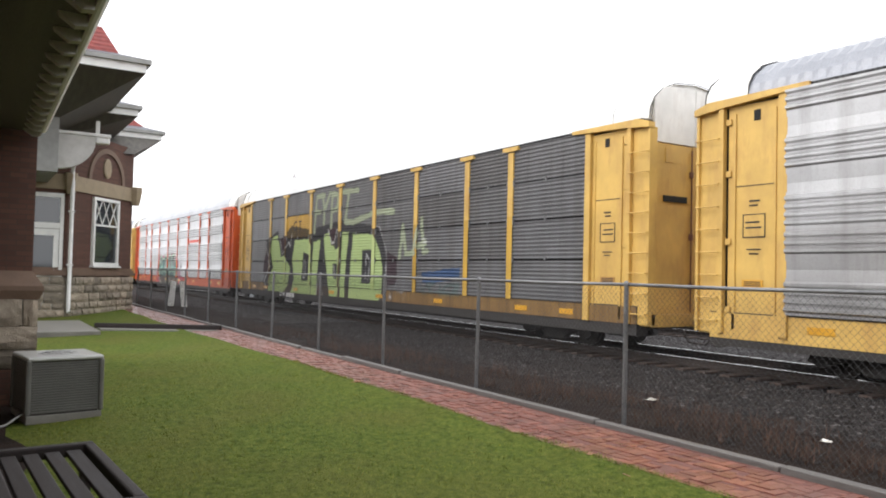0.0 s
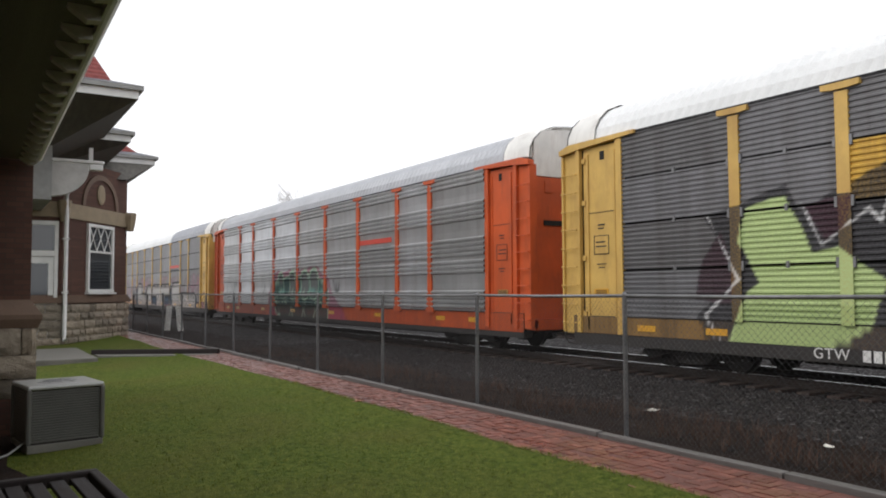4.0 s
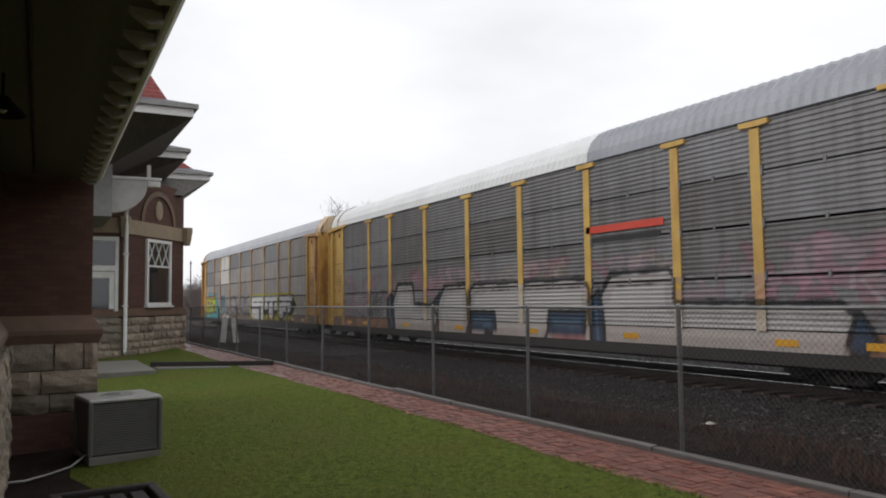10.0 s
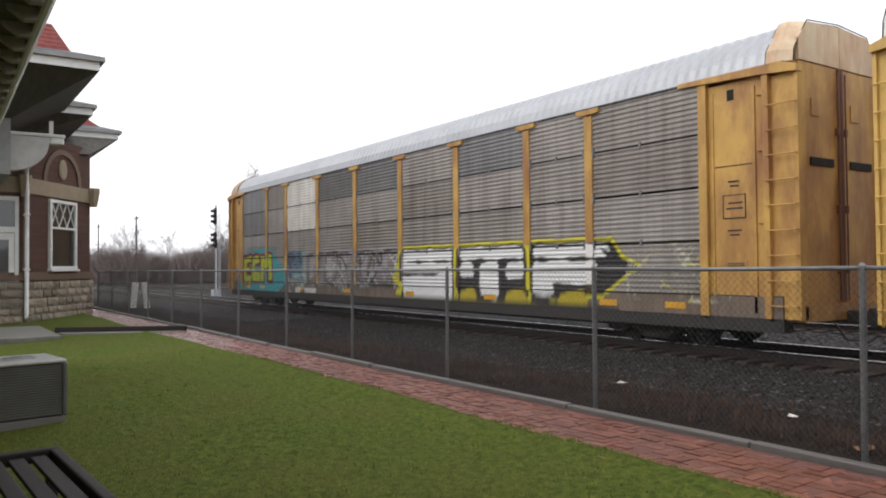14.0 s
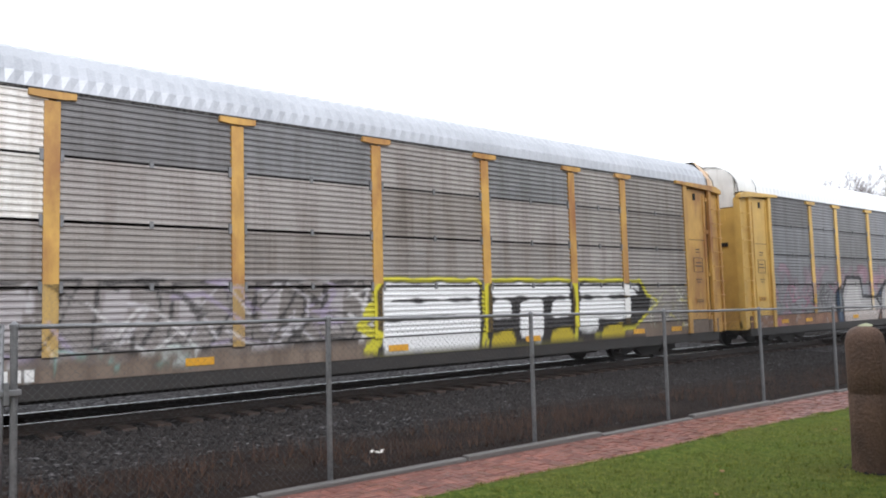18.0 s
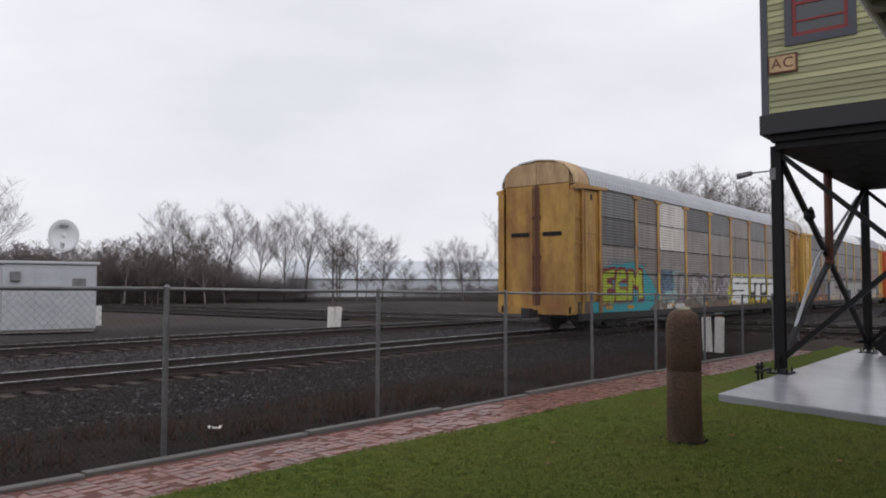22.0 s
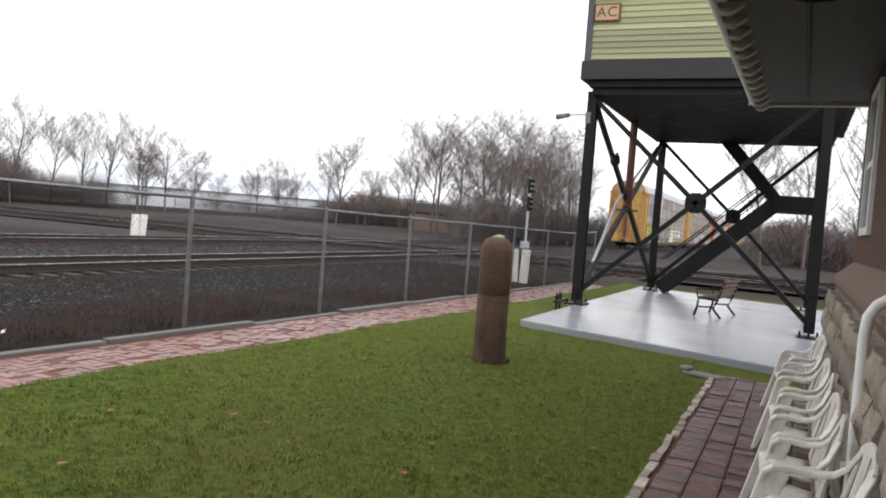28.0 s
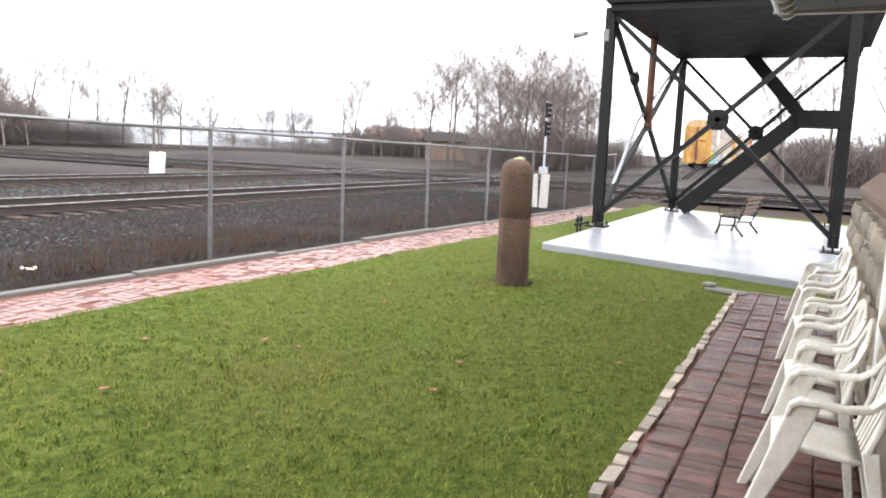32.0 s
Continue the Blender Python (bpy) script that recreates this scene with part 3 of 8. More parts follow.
track("main railway track with polished rails on dark wooden ties", "x", 13.88, -160, 190, (-22, 40))
track("second railway track parallel to the main track", "x", 21.1, -160, 190, (2, 40))
track("railway track crossing the main tracks at a diamond", "y", 31.0, -70, 130)
track("farther railway track crossing the main tracks", "y", 35.8, -70, 130)

# loose stones on the ballast and earth
rs = random.Random(5)
st = Shape()


def pebble(sh, x, y, z, r):
    a = rs.random() * 6.28
    pts = []
    for k in range(4):
        q = a + k * 1.57 + rs.uniform(-0.35, 0.35)
        pts.append((x + math.cos(q) * r * rs.uniform(0.7, 1.15), y + math.sin(q) * r * rs.uniform(0.7, 1.15), z + rs.uniform(-0.2, 0.35) * r))
    pts.append((x + rs.uniform(-0.3, 0.3) * r, y + rs.uniform(-0.3, 0.3) * r, z + r * rs.uniform(0.6, 1.0)))
    sh.add(pts, [(0, 1, 4), (1, 2, 4), (2, 3, 4), (3, 0, 4)])


for _ in range(26000):
    x, y = rs.uniform(-26, 26), 8.6 + 3.9 * rs.random() ** 0.8
    pebble(st, x, y, terrain(x, y) - 0.006, rs.uniform(0.022, 0.05))
for _ in range(9000):
    x, y = rs.uniform(-20, 34), rs.choice((rs.uniform(15, 20), rs.uniform(22.5, 25), rs.uniform(13.2, 14.6)))
    pebble(st, x, y, terrain(x, y) - 0.008, rs.uniform(0.025, 0.055))
for _ in range(2600):
    x, y = rs.uniform(-20, 24), rs.uniform(6.75, 8.8)
    pebble(st, x, y, terrain(x, y), rs.uniform(0.012, 0.035))
tagged(part("loose_stones", st, M["stones"]), "loose grey ballast stones beside the track", "stones", kind="stuff")

# dead weeds behind the fence
wd = Shape()
for _ in range(3200):
    x = rs.uniform(-22, 24)
    y = 6.75 + 1.7 * rs.random() ** 1.4
    if noise.noise(Vector((x * 0.6, y * 0.6, 8.0))) < -0.12:
        continue
    z = terrain(x, y)
    for _ in range(rs.randint(3, 7)):
        a, h, l = rs.random() * 6.28, rs.uniform(0.06, 0.3), rs.uniform(0.02, 0.12)
        dx, dy = math.cos(a) * l, math.sin(a) * l
        w = rs.uniform(0.003, 0.007)
        wd.add([(x - w, y, z), (x + w, y, z), (x + dx, y + dy, z + h)], [(0, 1, 2)])
tagged(part("dead_weeds", wd, M["weed"]), "brown dead weeds along the fence", "weeds", kind="stuff")

# short grass on the lawn
gr = Shape()
gv, gf = gr.v, gr.f
for _ in range(230000):
    q = rs.random()
    if q < 0.66:
        x, y = rs.uniform(1.2, 12.4), rs.uniform(0.6, 5.25)
        if rs.random() > 1.6 / (1 + 0.22 * x):
            continue
    elif q < 0.74:
        x = rs.uniform(-14, 16)
        y = lawn_edge(x) - abs(rs.gauss(0, 0.09)) + 0.05
    else:
        x, y = -rs.uniform(2.5, 17) , rs.uniform(0.0, 5.3)
        if rs.random() > 1.5 / (1 - 0.16 * x):
            continue
    clump = noise.noise(Vector((x * 7.0, y * 7.0, 1.0)))
    if clump < -0.25 and rs.random() < 0.6:
        continue
    z = terrain(x, y) - 0.004 + 0.02 * noise.noise(Vector((x * 1.7, y * 1.7, 3.1))) + (0.02 if y > 5.0 else 0.0)
    a, h = rs.random() * 6.28, rs.uniform(0.012, 0.032) * (1.0 + 1.4 * max(0.0, clump))
    l, w = rs.uniform(0.008, 0.04), rs.uniform(0.002, 0.0048)
    ca, sa = math.cos(a), math.sin(a)
    n = len(gv)
    gv += [(x - sa * w, y + ca * w, z), (x + sa * w, y - ca * w, z), (x + ca * l, y + sa * l, z + h)]
    gf.append((n, n + 1, n + 2))
tagged(part("short_grass", gr, M["blade"]), "short blades of mown grass", "grass", kind="stuff")

# ---- fence ----
FY = 6.55
fence = thing("chain_link_fence", "galvanised chain link fence with tubular posts and top rail", "fence")
posts = [-6.53 - 3.07 * k for k in range(11)][::-1] + [-3.42, -0.1]
posts_right = [1.08, 3.98, 7.03, 10.0, 12.95, 15.93, 18.95, 21.95, 25.0, 28.0]
post_sh = Shape().tube([(0, 0, -0.12), (0, 0, 1.63)], 0.028, 10)
post_mesh = post_sh.mesh("post", M["galv"])
cap_mesh = Shape().tube([(0, 0, 1.63), (0, 0, 1.66), (0, 0, 1.685)], [0.034, 0.034, 0.012], 10).mesh("post_cap", M["galv"])


def fence_z(x):
    return terrain(x, 6.5)


def chain_link(name, x0, x1, z0a, z0b, h, parent):
    sh = Shape()
    w = x1 - x0
    d = 0.072
    r = 0.0011
    for sgn in (1, -1):
        k = -h
        while k < w:
            a0, a1 = max(k, 0), min(k + h, w)
            if a1 - a0 > 0.02:
                u0, u1 = (a0, a1) if sgn > 0 else (w - a0, w - a1)
                za, zb = a0 - k, a1 - k
                g0, g1 = z0a + (z0b - z0a) * u0 / w, z0a + (z0b - z0a) * u1 / w
                yy = FY - 0.034 + 0.002 * sgn
                p, q = Vector((x0 + u0, yy, g0 + za)), Vector((x0 + u1, yy, g1 + zb))
                e = Vector((0, r, 0))
                f = Vector((-(q - p).z, 0, (q - p).x)).normalized() * r
                sh.add([p - e, p + f, p + e - f, q - e, q + f, q + e - f], [(0, 1, 4, 3), (1, 2, 5, 4), (2, 0, 3, 5)])
            k += d
    return tagged(part(name, sh, M["wire"], parent, "woven galvanised wire"), kind="stuff")


for row in (posts, posts_right):
    for x in row:
        m = pose(x, FY, fence_z(x), random.uniform(-0.6, 0.6), random.uniform(-0.6, 0.6), 0)
        piece("post", post_mesh, fence, m)
        piece("post_cap", cap_mesh, fence, m)
    for a, b in zip(row, row[1:]):
        part("top_rail", Shape().tube([(a, FY, fence_z(a) + 1.64), ((a + b) / 2, FY, (fence_z(a) + fence_z(b)) / 2 + 1.632), (b, FY, fence_z(b) + 1.64)], 0.02, 8), M["galv"], fence, smooth=True)
        chain_link("wire_mesh", a, b, fence_z(a) + 0.03, fence_z(b) + 0.03, 1.58, fence)
gate = thing("walk_gate", "narrow chain link gate hung between fence posts", "gate")
gz0 = fence_z(0.5) + 0.04
part("frame", Shape().tube([(0.02, FY, gz0), (0.02, FY, gz0 + 1.62)], 0.021, 8).tube([(0.98, FY, gz0), (0.98, FY, gz0 + 1.62)], 0.021, 8).tube([(0.02, FY, gz0 + 0.03), (0.98, FY, gz0 + 0.03)], 0.021, 8).tube([(0.02, FY, gz0 + 1.6), (0.98, FY, gz0 + 1.6)], 0.021, 8).tube([(0.02, FY, gz0 + 0.84), (0.98, FY, gz0 + 0.84)], 0.017, 8), M["galv"], gate, smooth=True)
chain_link("wire_mesh", 0.02, 0.98, gz0 + 0.03, gz0 + 0.03, 1.56, gate)
for z in (0.35, 1.3):
    part("hinge", Shape().box(-0.12, 0.05, FY - 0.035, FY + 0.035, gz0 + z, gz0 + z + 0.05), M["galv"], gate, bevel=0.008)
part("latch", Shape().box(0.96, 1.12, FY - 0.05, FY + 0.03, gz0 + 1.05, gz0 + 1.1).box(0.99, 1.03, FY - 0.06, FY - 0.02, gz0 + 0.98, gz0 + 1.16), M["galv"], gate, bevel=0.006)

# timbers edging the brick path at the foot of the fence
x = -42.0
n = 0
while x < 24:
    ln = rs.uniform(2.2, 2.6)
    m = pose(x, 6.3 + rs.uniform(-0.025, 0.025), terrain(x + 1.2, 6.3) + 0.015 + rs.uniform(-0.02, 0.02), 0, 0.63 if x > 0 else 0, rs.uniform(-0.7, 0.7))
    sh = Shape().box(0, ln - 0.03, -0.06, 0.06, -0.05, 0.045)
    ob = part("edging_timber", sh, M["timber"], bevel=0.012)
    ob.matrix_basis = m
    tagged(ob, "grey weathered edging timber laid beside the brick path", "timber", "timbers along the path")
    x += ln

# ---- station building ----
station = thing("station_building", "brown brick railway station with stone base and red roof", "building")
WX0, WX1 = -11.75, 10.75
part("wing_wall", Shape().box(-11.7, WX1, -6.5, -0.92, -0.6, 3.9), M["brick_wall"], station)
part("wing_stone_backing", Shape().box(-6.9, WX1 + 0.05, -6.5, -0.76, -0.6, 1.06), M["mortar"], station)
part("pier_wall", Shape().box(-11.7, -7.0, -0.95, -0.42, -0.6, 3.6), M["brick_wall"], station)
part("pier_stone_backing", Shape().box(-11.7, -6.95, -0.95, -0.34, -0.6, 1.28), M["mortar"], station)
part("block_wall", Shape().box(-16.5, -11.75, -5.0, 0.72, -0.6, 3.8), M["brick_wall"], station)
part("block_stone_backing", Shape().box(-16.5, -11.68, -5.0, 0.8, -0.6, 1.28), M["mortar"], station)
part("block_plinth", Shape().box(-16.6, -11.6, -5.0, 0.86, -0.6, 0.32), M["brick_wall"], station, "low reddish brick plinth")


def water_table(x0, x1, y0, y1, o=0.14, drop=0.0):
    """A sloped course of brown stone round a rectangle."""
    sh = Shape()
    i = 0.0
    prof = [(o - 0.05, 1.24 - drop), (o, 1.36 - drop), (o, 1.42 - drop), (i, 1.62 - drop)]
    rings = []
    for d, z in prof:
        rings += [(x0 - d, y0 - d, z), (x1 + d, y0 - d, z), (x1 + d, y1 + d, z), (x0 - d, y1 + d, z)]
    f = []
    for k in range(3):
        for j in range(4):
            f.append((k * 4 + j, k * 4 + (j + 1) % 4, k * 4 + 4 + (j + 1) % 4, k * 4 + 4 + j))
    f += [(3, 2, 1, 0), (12, 13, 14, 15)]
    return sh.add(rings, f)


part("water_table", water_table(-6.9, WX1 - 0.0, -6.4, -0.92, 0.2, 0.24), M["brownstone"], station, "sloped brown sandstone course")
part("water_table", water_table(-11.7, -7.0, -2, -0.42), M["brownstone"], station, "sloped brown sandstone course")
part("water_table", water_table(-16.5, -11.75, -4.9, 0.72), M["brownstone"], station, "sloped brown sandstone course")

stone_bm = bmesh.new()
bmesh.ops.create_cube(stone_bm, size=1)
bmesh.ops.subdivide_edges(stone_bm, edges=stone_bm.edges[:], cuts=2, use_grid_fill=True)
for v in stone_bm.verts:
    rim = (abs(v.co.x) > 0.4) + (abs(v.co.z) > 0.4)
    if abs(v.co.y) > 0.4:
        v.co.y *= 1.25 - 0.28 * rim
    v.co += Vector((rs.uniform(-0.025, 0.025), rs.uniform(-0.11, 0.11) if rim < 2 else 0.0, rs.uniform(-0.045, 0.045)))
stone_mesh = bpy.data.meshes.new("stone")
stone_bm.to_mesh(stone_mesh)
stone_mesh.materials.append(M["sandstone"])


def stonework(parent, origin, along, length, z0, z1, course=0.25):
    """Courses of rough stones along a wall line; along is a unit vector, the outside lies to its right."""
    ax = Vector(along)
    ang = math.degrees(math.atan2(ax.y, ax.x))
    z = z0
    while z < z1 - 0.05:
        h = min(course * rs.uniform(0.8, 1.25), z1 - z)
        if z1 - z - h < 0.1:
            h = z1 - z
        u = 0.0
        while u < length - 0.02:
            w = min(rs.uniform(0.28, 0.75), length - u)
            if length - u - w < 0.15:
                w = length - u
            c = Vector(origin) + ax * (u + w / 2)
            m = pose(c.x, c.y, z + h / 2, 0, 0, ang + 180 * rs.randint(0, 1)) @ Matrix.Diagonal((w - 0.015, 0.16 + rs.uniform(-0.02, 0.05), h - 0.015, 1))
            piece("stone", stone_mesh, parent, m)
            u += w
        z += h


stonework(station, (-11.7, -0.34, 0), (1, 0, 0), 4.7, -0.3, 1.24)
stonework(station, (-11.68, -0.3, 0), (0, 1, 0), 1.1, 0.32, 1.24)
stonework(station, (0.8, -0.74, 0), (1, 0, 0), 10.0, -0.5, 1.02, 0.28)

# eaves of the low wing
EY, EZ = 0.6, 3.45
wr = thing("wing_roof", "low overhanging station roof with exposed rafter tails", "roof", kind="structure", at=pose(0, 0, 0, 0, 0, -0.7))
part("roof_slope", Shape().prism([(EY, EZ + 0.1), (EY, EZ + 0.16), (-4.5, 5.6), (-9.5, 3.6), (-9.5, 3.5), (-4.5, 5.45)], "x", -11.68, 11.6), M["shingle"], wr, "red shingles")
part("soffit", Shape().prism([(EY - 0.02, EZ + 0.085), (EY - 0.02, EZ + 0.05), (-0.92, EZ + 0.08), (-0.92, EZ + 0.12)], "x", -11.68, 11.55), M["soffit"], wr, "dark stained soffit boards")
part("gutter", Shape().prism([(EY, EZ + 0.045), (EY + 0.045, EZ + 0.04), (EY + 0.075, EZ + 0.07), (EY + 0.08, EZ + 0.15), (EY + 0.065, EZ + 0.15), (EY + 0.055, EZ + 0.09), (EY + 0.0, EZ + 0.08)], "x", -11.68, 11.68), M["white"], wr, "pale grey gutter")
part("end_soffit_trim", Shape().box(11.5, 11.62, -0.95, EY, EZ + 0.02, EZ + 0.1), M["pale_paint"], wr)
part("end_fascia", Shape().prism([(EY + 0.1, EZ + 0.04), (EY + 0.1, EZ + 0.17), (-4.5, 5.62), (-4.5, 5.4)], "x", 11.6, 11.66), M["grey_paint"], wr)
raf = Shape().prism([(EY - 0.02, EZ - 0.03), (EY - 0.02, EZ + 0.06), (EY - 0.24, EZ + 0.1), (EY - 0.2, EZ + 0.03), (EY - 0.1, EZ - 0.04)], "x", -0.045, 0.045).mesh("rafter", M["pale_paint"])
part("eave_board", Shape().box(-11.66, 11.58, EY - 0.016, EY + 0.004, EZ + 0.0, EZ + 0.15), M["pale_paint"], wr, "pale board behind the gutter")
sc_ = thing("soffit_conduit", "black conduit fixed along the underside of the eave", "conduit")
part("conduit", Shape().tube([(-11.2, -0.02, EZ + 0.045), (11.0, -0.22, EZ + 0.05)], 0.014, 6), M["black_steel"], sc_)
x = -11.5
while x < 11.6:
    piece("rafter", raf, wr, pose(x, 0, 0))
    x += 0.42
# shaded lamp under the eave
for lx in (-6.6, -3.2, 5.4):
    lamp = thing("eave_lamp", "dark metal barn lamp hanging under the eave", "lamp", pose(lx, -0.25, 3.44), "lamps under the eave")
    part("stem", Shape().tube([(0, 0, 0.1), (0, 0, -0.12)], 0.012, 8), M["black_steel"], lamp)
    part("shade", Shape().tube([(0, 0, -0.1), (0, 0, -0.16), (0, 0, -0.24)], [0.04, 0.09, 0.17], 16, caps=False), M["black_steel"], lamp, smooth=True)
    part("bulb", Shape().tube([(0, 0, -0.14), (0, 0, -0.2), (0, 0, -0.23)], [0.02, 0.04, 0.01], 10), M["white"], lamp, smooth=True)
# hose of the condenser
pp = thing("condenser_hose", "pale hose lying on the soil beside the condenser", "hose")
part("hose", Shape().tube([(-9.4, -0.3, -0.1), (-9.6, -0.05, -0.14), (-9.9, 0.2, -0.15), (-10.15, 0.42, -0.14), (-10.35, 0.6, -0.05)], 0.013, 8), M["grey_paint"], pp, smooth=True)
# downpipe by the chairs
dp = thing("downpipe", "white downpipe bent out over the stone base", "downpipe")
part("pipe", Shape().tube([(4.6, -0.85, 3.5), (4.6, -0.85, 1.5), (4.6, -0.83, 1.38), (4.6, -0.76, 1.29), (4.6, -0.69, 1.24), (4.6, -0.65, 1.17), (4.6, -0.64, 1.06), (4.6, -0.64, 0.0), (4.6, -0.58, -0.18)], 0.032, 12), M["white"], dp, smooth=True)
for z in (0.3, 2.4):
    part("strap", Shape().box(4.54, 4.66, -0.92 if z > 1 else -0.74, -0.585 if z < 1 else -0.795, z, z + 0.03), M["white"], dp)
# near wing windows
for wx in (6.0, 9.2):
    w = thing("window_2", "tall station window in a dark frame", "window", kind="structure")
    part("window_frame", Shape().box(wx - 0.55, wx + 0.55, -0.94, -0.88, 1.7, 1.78).box(wx - 0.55, wx + 0.55, -0.94, -0.88, 3.2, 3.3).box(wx - 0.55, wx - 0.45, -0.94, -0.88, 1.78, 3.2).box(wx + 0.45, wx + 0.55, -0.94, -0.88, 1.78, 3.2).box(wx - 0.45, wx + 0.45, -0.94, -0.9, 2.45, 2.51), M["white"], w)
    part("pane", Shape().box(wx - 0.45, wx + 0.45, -0.935, -0.912, 1.78, 3.2), M["glass"], w)

# main station block with its angled bay
A, B = Vector((-30.3, 2.9, 0)), Vector((-33.9, 5.65, 0))
outline = [(-30.3, -4.0), (A.x, A.y), (B.x, B.y), (-46, 5.65), (-46, -4.0)]
main = thing("station_main_block", "tall brown brick station block with angled bay and buff stone band", "building")
part("wall", Shape().prism(outline, "z", -0.5, 6.6), M["brick_wall"], main)


def grown(d):
    return [(-30.3 + d, -4.0), (A.x + d, A.y + d * 0.45), (B.x + d * 0.5, B.y + d), (-46, 5.65 + d), (-46, -4.0)]


part("stone_base_backing", Shape().prism(grown(0.06), "z", -0.5, 1.3), M["mortar"], main)
part("water_table", Shape().prism(grown(0.2), "z", 1.34, 1.45).prism(grown(0.14), "z", 1.45, 1.54).prism(grown(0.08), "z", 1.54, 1.63), M["brownstone"], main, "brown sandstone course")
part("stone_band", Shape().prism(grown(0.07), "z", 4.4, 4.95), M["band"], main, "buff carved stone band")
for c, r in ((A + Vector((0.12, 0.05, 0)), 0.22), (B + Vector((0.08, 0.1, 0)), 0.26)):
    part("capital", Shape().tube([(c.x, c.y, 4.25), (c.x, c.y, 4.5), (c.x, c.y, 4.85), (c.x, c.y, 5.0)], [r * 0.6, r * 0.8, r, r], 8), M["band"], main, "carved stone capital")
bd = (B - A).normalized()
stonework(main, (A.x + 0.06, A.y + 0.05, 0), tuple(bd), (B - A).length, -0.15, 1.3, 0.3)
stonework(main, (A.x + 0.06, 1.6, 0), (0, 1, 0), 1.3, -0.15, 1.3, 0.3)
bay = pose((A.x + B.x) / 2, (A.y + B.y) / 2, 0, 0, 0, math.degrees(math.atan2(bd.y, bd.x)) + 180)


def station_window(parent, m, w, z0, z1):
    win = thing("window_1", "white framed sash window with lattice upper sash", "window", m, kind="structure")
    h = w / 2
    part("window_frame", Shape().box(-h, h, -0.04, 0.12, z0, z0 + 0.12).box(-h, h, -0.04, 0.1, z1 - 0.12, z1).box(-h, -h + 0.13, -0.04, 0.1, z0 + 0.12, z1 - 0.12).box(h - 0.13, h, -0.04, 0.1, z0 + 0.12, z1 - 0.12).box(-h + 0.13, h - 0.13, -0.04, 0.08, z0 + (z1 - z0) * 0.58, z0 + (z1 - z0) * 0.58 + 0.08), M["white"], win, bevel=0.008)
    part("window_sill", Shape().box(-h - 0.05, h + 0.05, -0.04, 0.2, z0 - 0.07, z0 - 0.002), M["white"], win, bevel=0.01)
    zm = z0 + (z1 - z0) * 0.58 + 0.08
    for za, zb in ((z0 + 0.12, zm - 0.08), (zm, z1 - 0.12)):
        part("pane", Shape().box(-h + 0.13, h - 0.13, -0.03, 0.03, za, zb), M["glass"], win)
    lat = Shape()
    ww, hh = w - 0.26, z1 - 0.12 - zm
    for s in (1, -1):
        for k in range(-2, 4):
            x0, x1 = k * ww / 3.0, k * ww / 3.0 + hh * 0.55
            a0, a1 = max(x0, 0), min(x1, ww)
            if a1 - a0 > 0.05:
                za, zb = zm + (a0 - x0) / 0.55, zm + (a1 - x0) / 0.55
                u0, u1 = (a0 - ww / 2, a1 - ww / 2) if s > 0 else (ww / 2 - a0, ww / 2 - a1)
                lat.beam((u0, 0.045, za), (u1, 0.045, zb), 0.03, 0.03, (0, 1, 0))
    part("lattice", lat, M["white"], win)
    return win


station_window(main, bay @ pose(-0.2, 0.0, 0), 1.85, 1.72, 4.32)
arch = Shape()
for k in range(14):
    a = math.pi * k / 13
    arch.v += [(math.cos(a) * r, y, 4.97 + math.sin(a) * r) for r, y in ((1.1, -0.02), (1.1, 0.06), (1.3, 0.06), (1.3, -0.02))]
arch.f = [(k * 4 + j, k * 4 + (j + 1) % 4, k * 4 + 4 + (j + 1) % 4, k * 4 + 4 + j) for k in range(13) for j in range(4)]
ob = part("arch", arch, M["brownstone"], main, "raised brick arch over the window")
ob.matrix_basis = bay @ pose(-0.2, 0, 0)
ov = Shape().tube([(0, -0.02, 0), (0, 0.05, 0), (0, 0.08, 0)], [0.34, 0.34, 0.26], 20)
ob = part("medallion", ov, M["band"], main, "buff stone oval medallion")
ob.matrix_basis = bay @ pose(-0.2, 0, 5.5) @ Matrix.Diagonal((0.8, 1, 1.15, 1))
door = thing("door_1", "white panelled station door with glass and transom", "door", pose(-30.28, 2.05, 0), kind="structure")
part("door_frame", Shape().box(0, 0.1, -0.72, -0.6, 0.0, 4.25).box(0, 0.1, 0.6, 0.72, 0.0, 4.25).box(0, 0.1, -0.6, 0.6, 4.1, 4.25).box(0, 0.09, -0.6, 0.6, 3.0, 3.2), M["white"], door)
part("leaf", Shape().box(0, 0.06, -0.59, 0.59, 0.05, 1.5).box(0, 0.06, -0.59, -0.42, 1.5, 2.98).box(0, 0.06, 0.42, 0.59, 1.5, 2.98).box(0, 0.06, -0.42, 0.42, 2.75, 2.98), M["white"], door)
part("pane", Shape().box(0, 0.03, -0.42, 0.42, 1.5, 2.75), M["glass"], door)
part("transom_pane", Shape().box(0, 0.03, -0.6, 0.6, 3.2, 4.1), M["glass"], door)
dpipe = thing("rain_pipe", "white rain pipe beside the station door", "downpipe")
part("pipe", Shape().tube([(-29.6, 2.95, 5.6), (-29.9, 2.98, 5.2), (-30.05, 3.0, 4.9), (-30.05, 3.0, 0.2), (-29.9, 3.0, 0.05)], 0.07, 10), M["white"], dpipe, smooth=True)
for z in (1.7, 3.6):
    part("strap", Shape().box(-30.25, -29.97, 2.9, 3.1, z, z + 0.05), M["white"], dpipe)


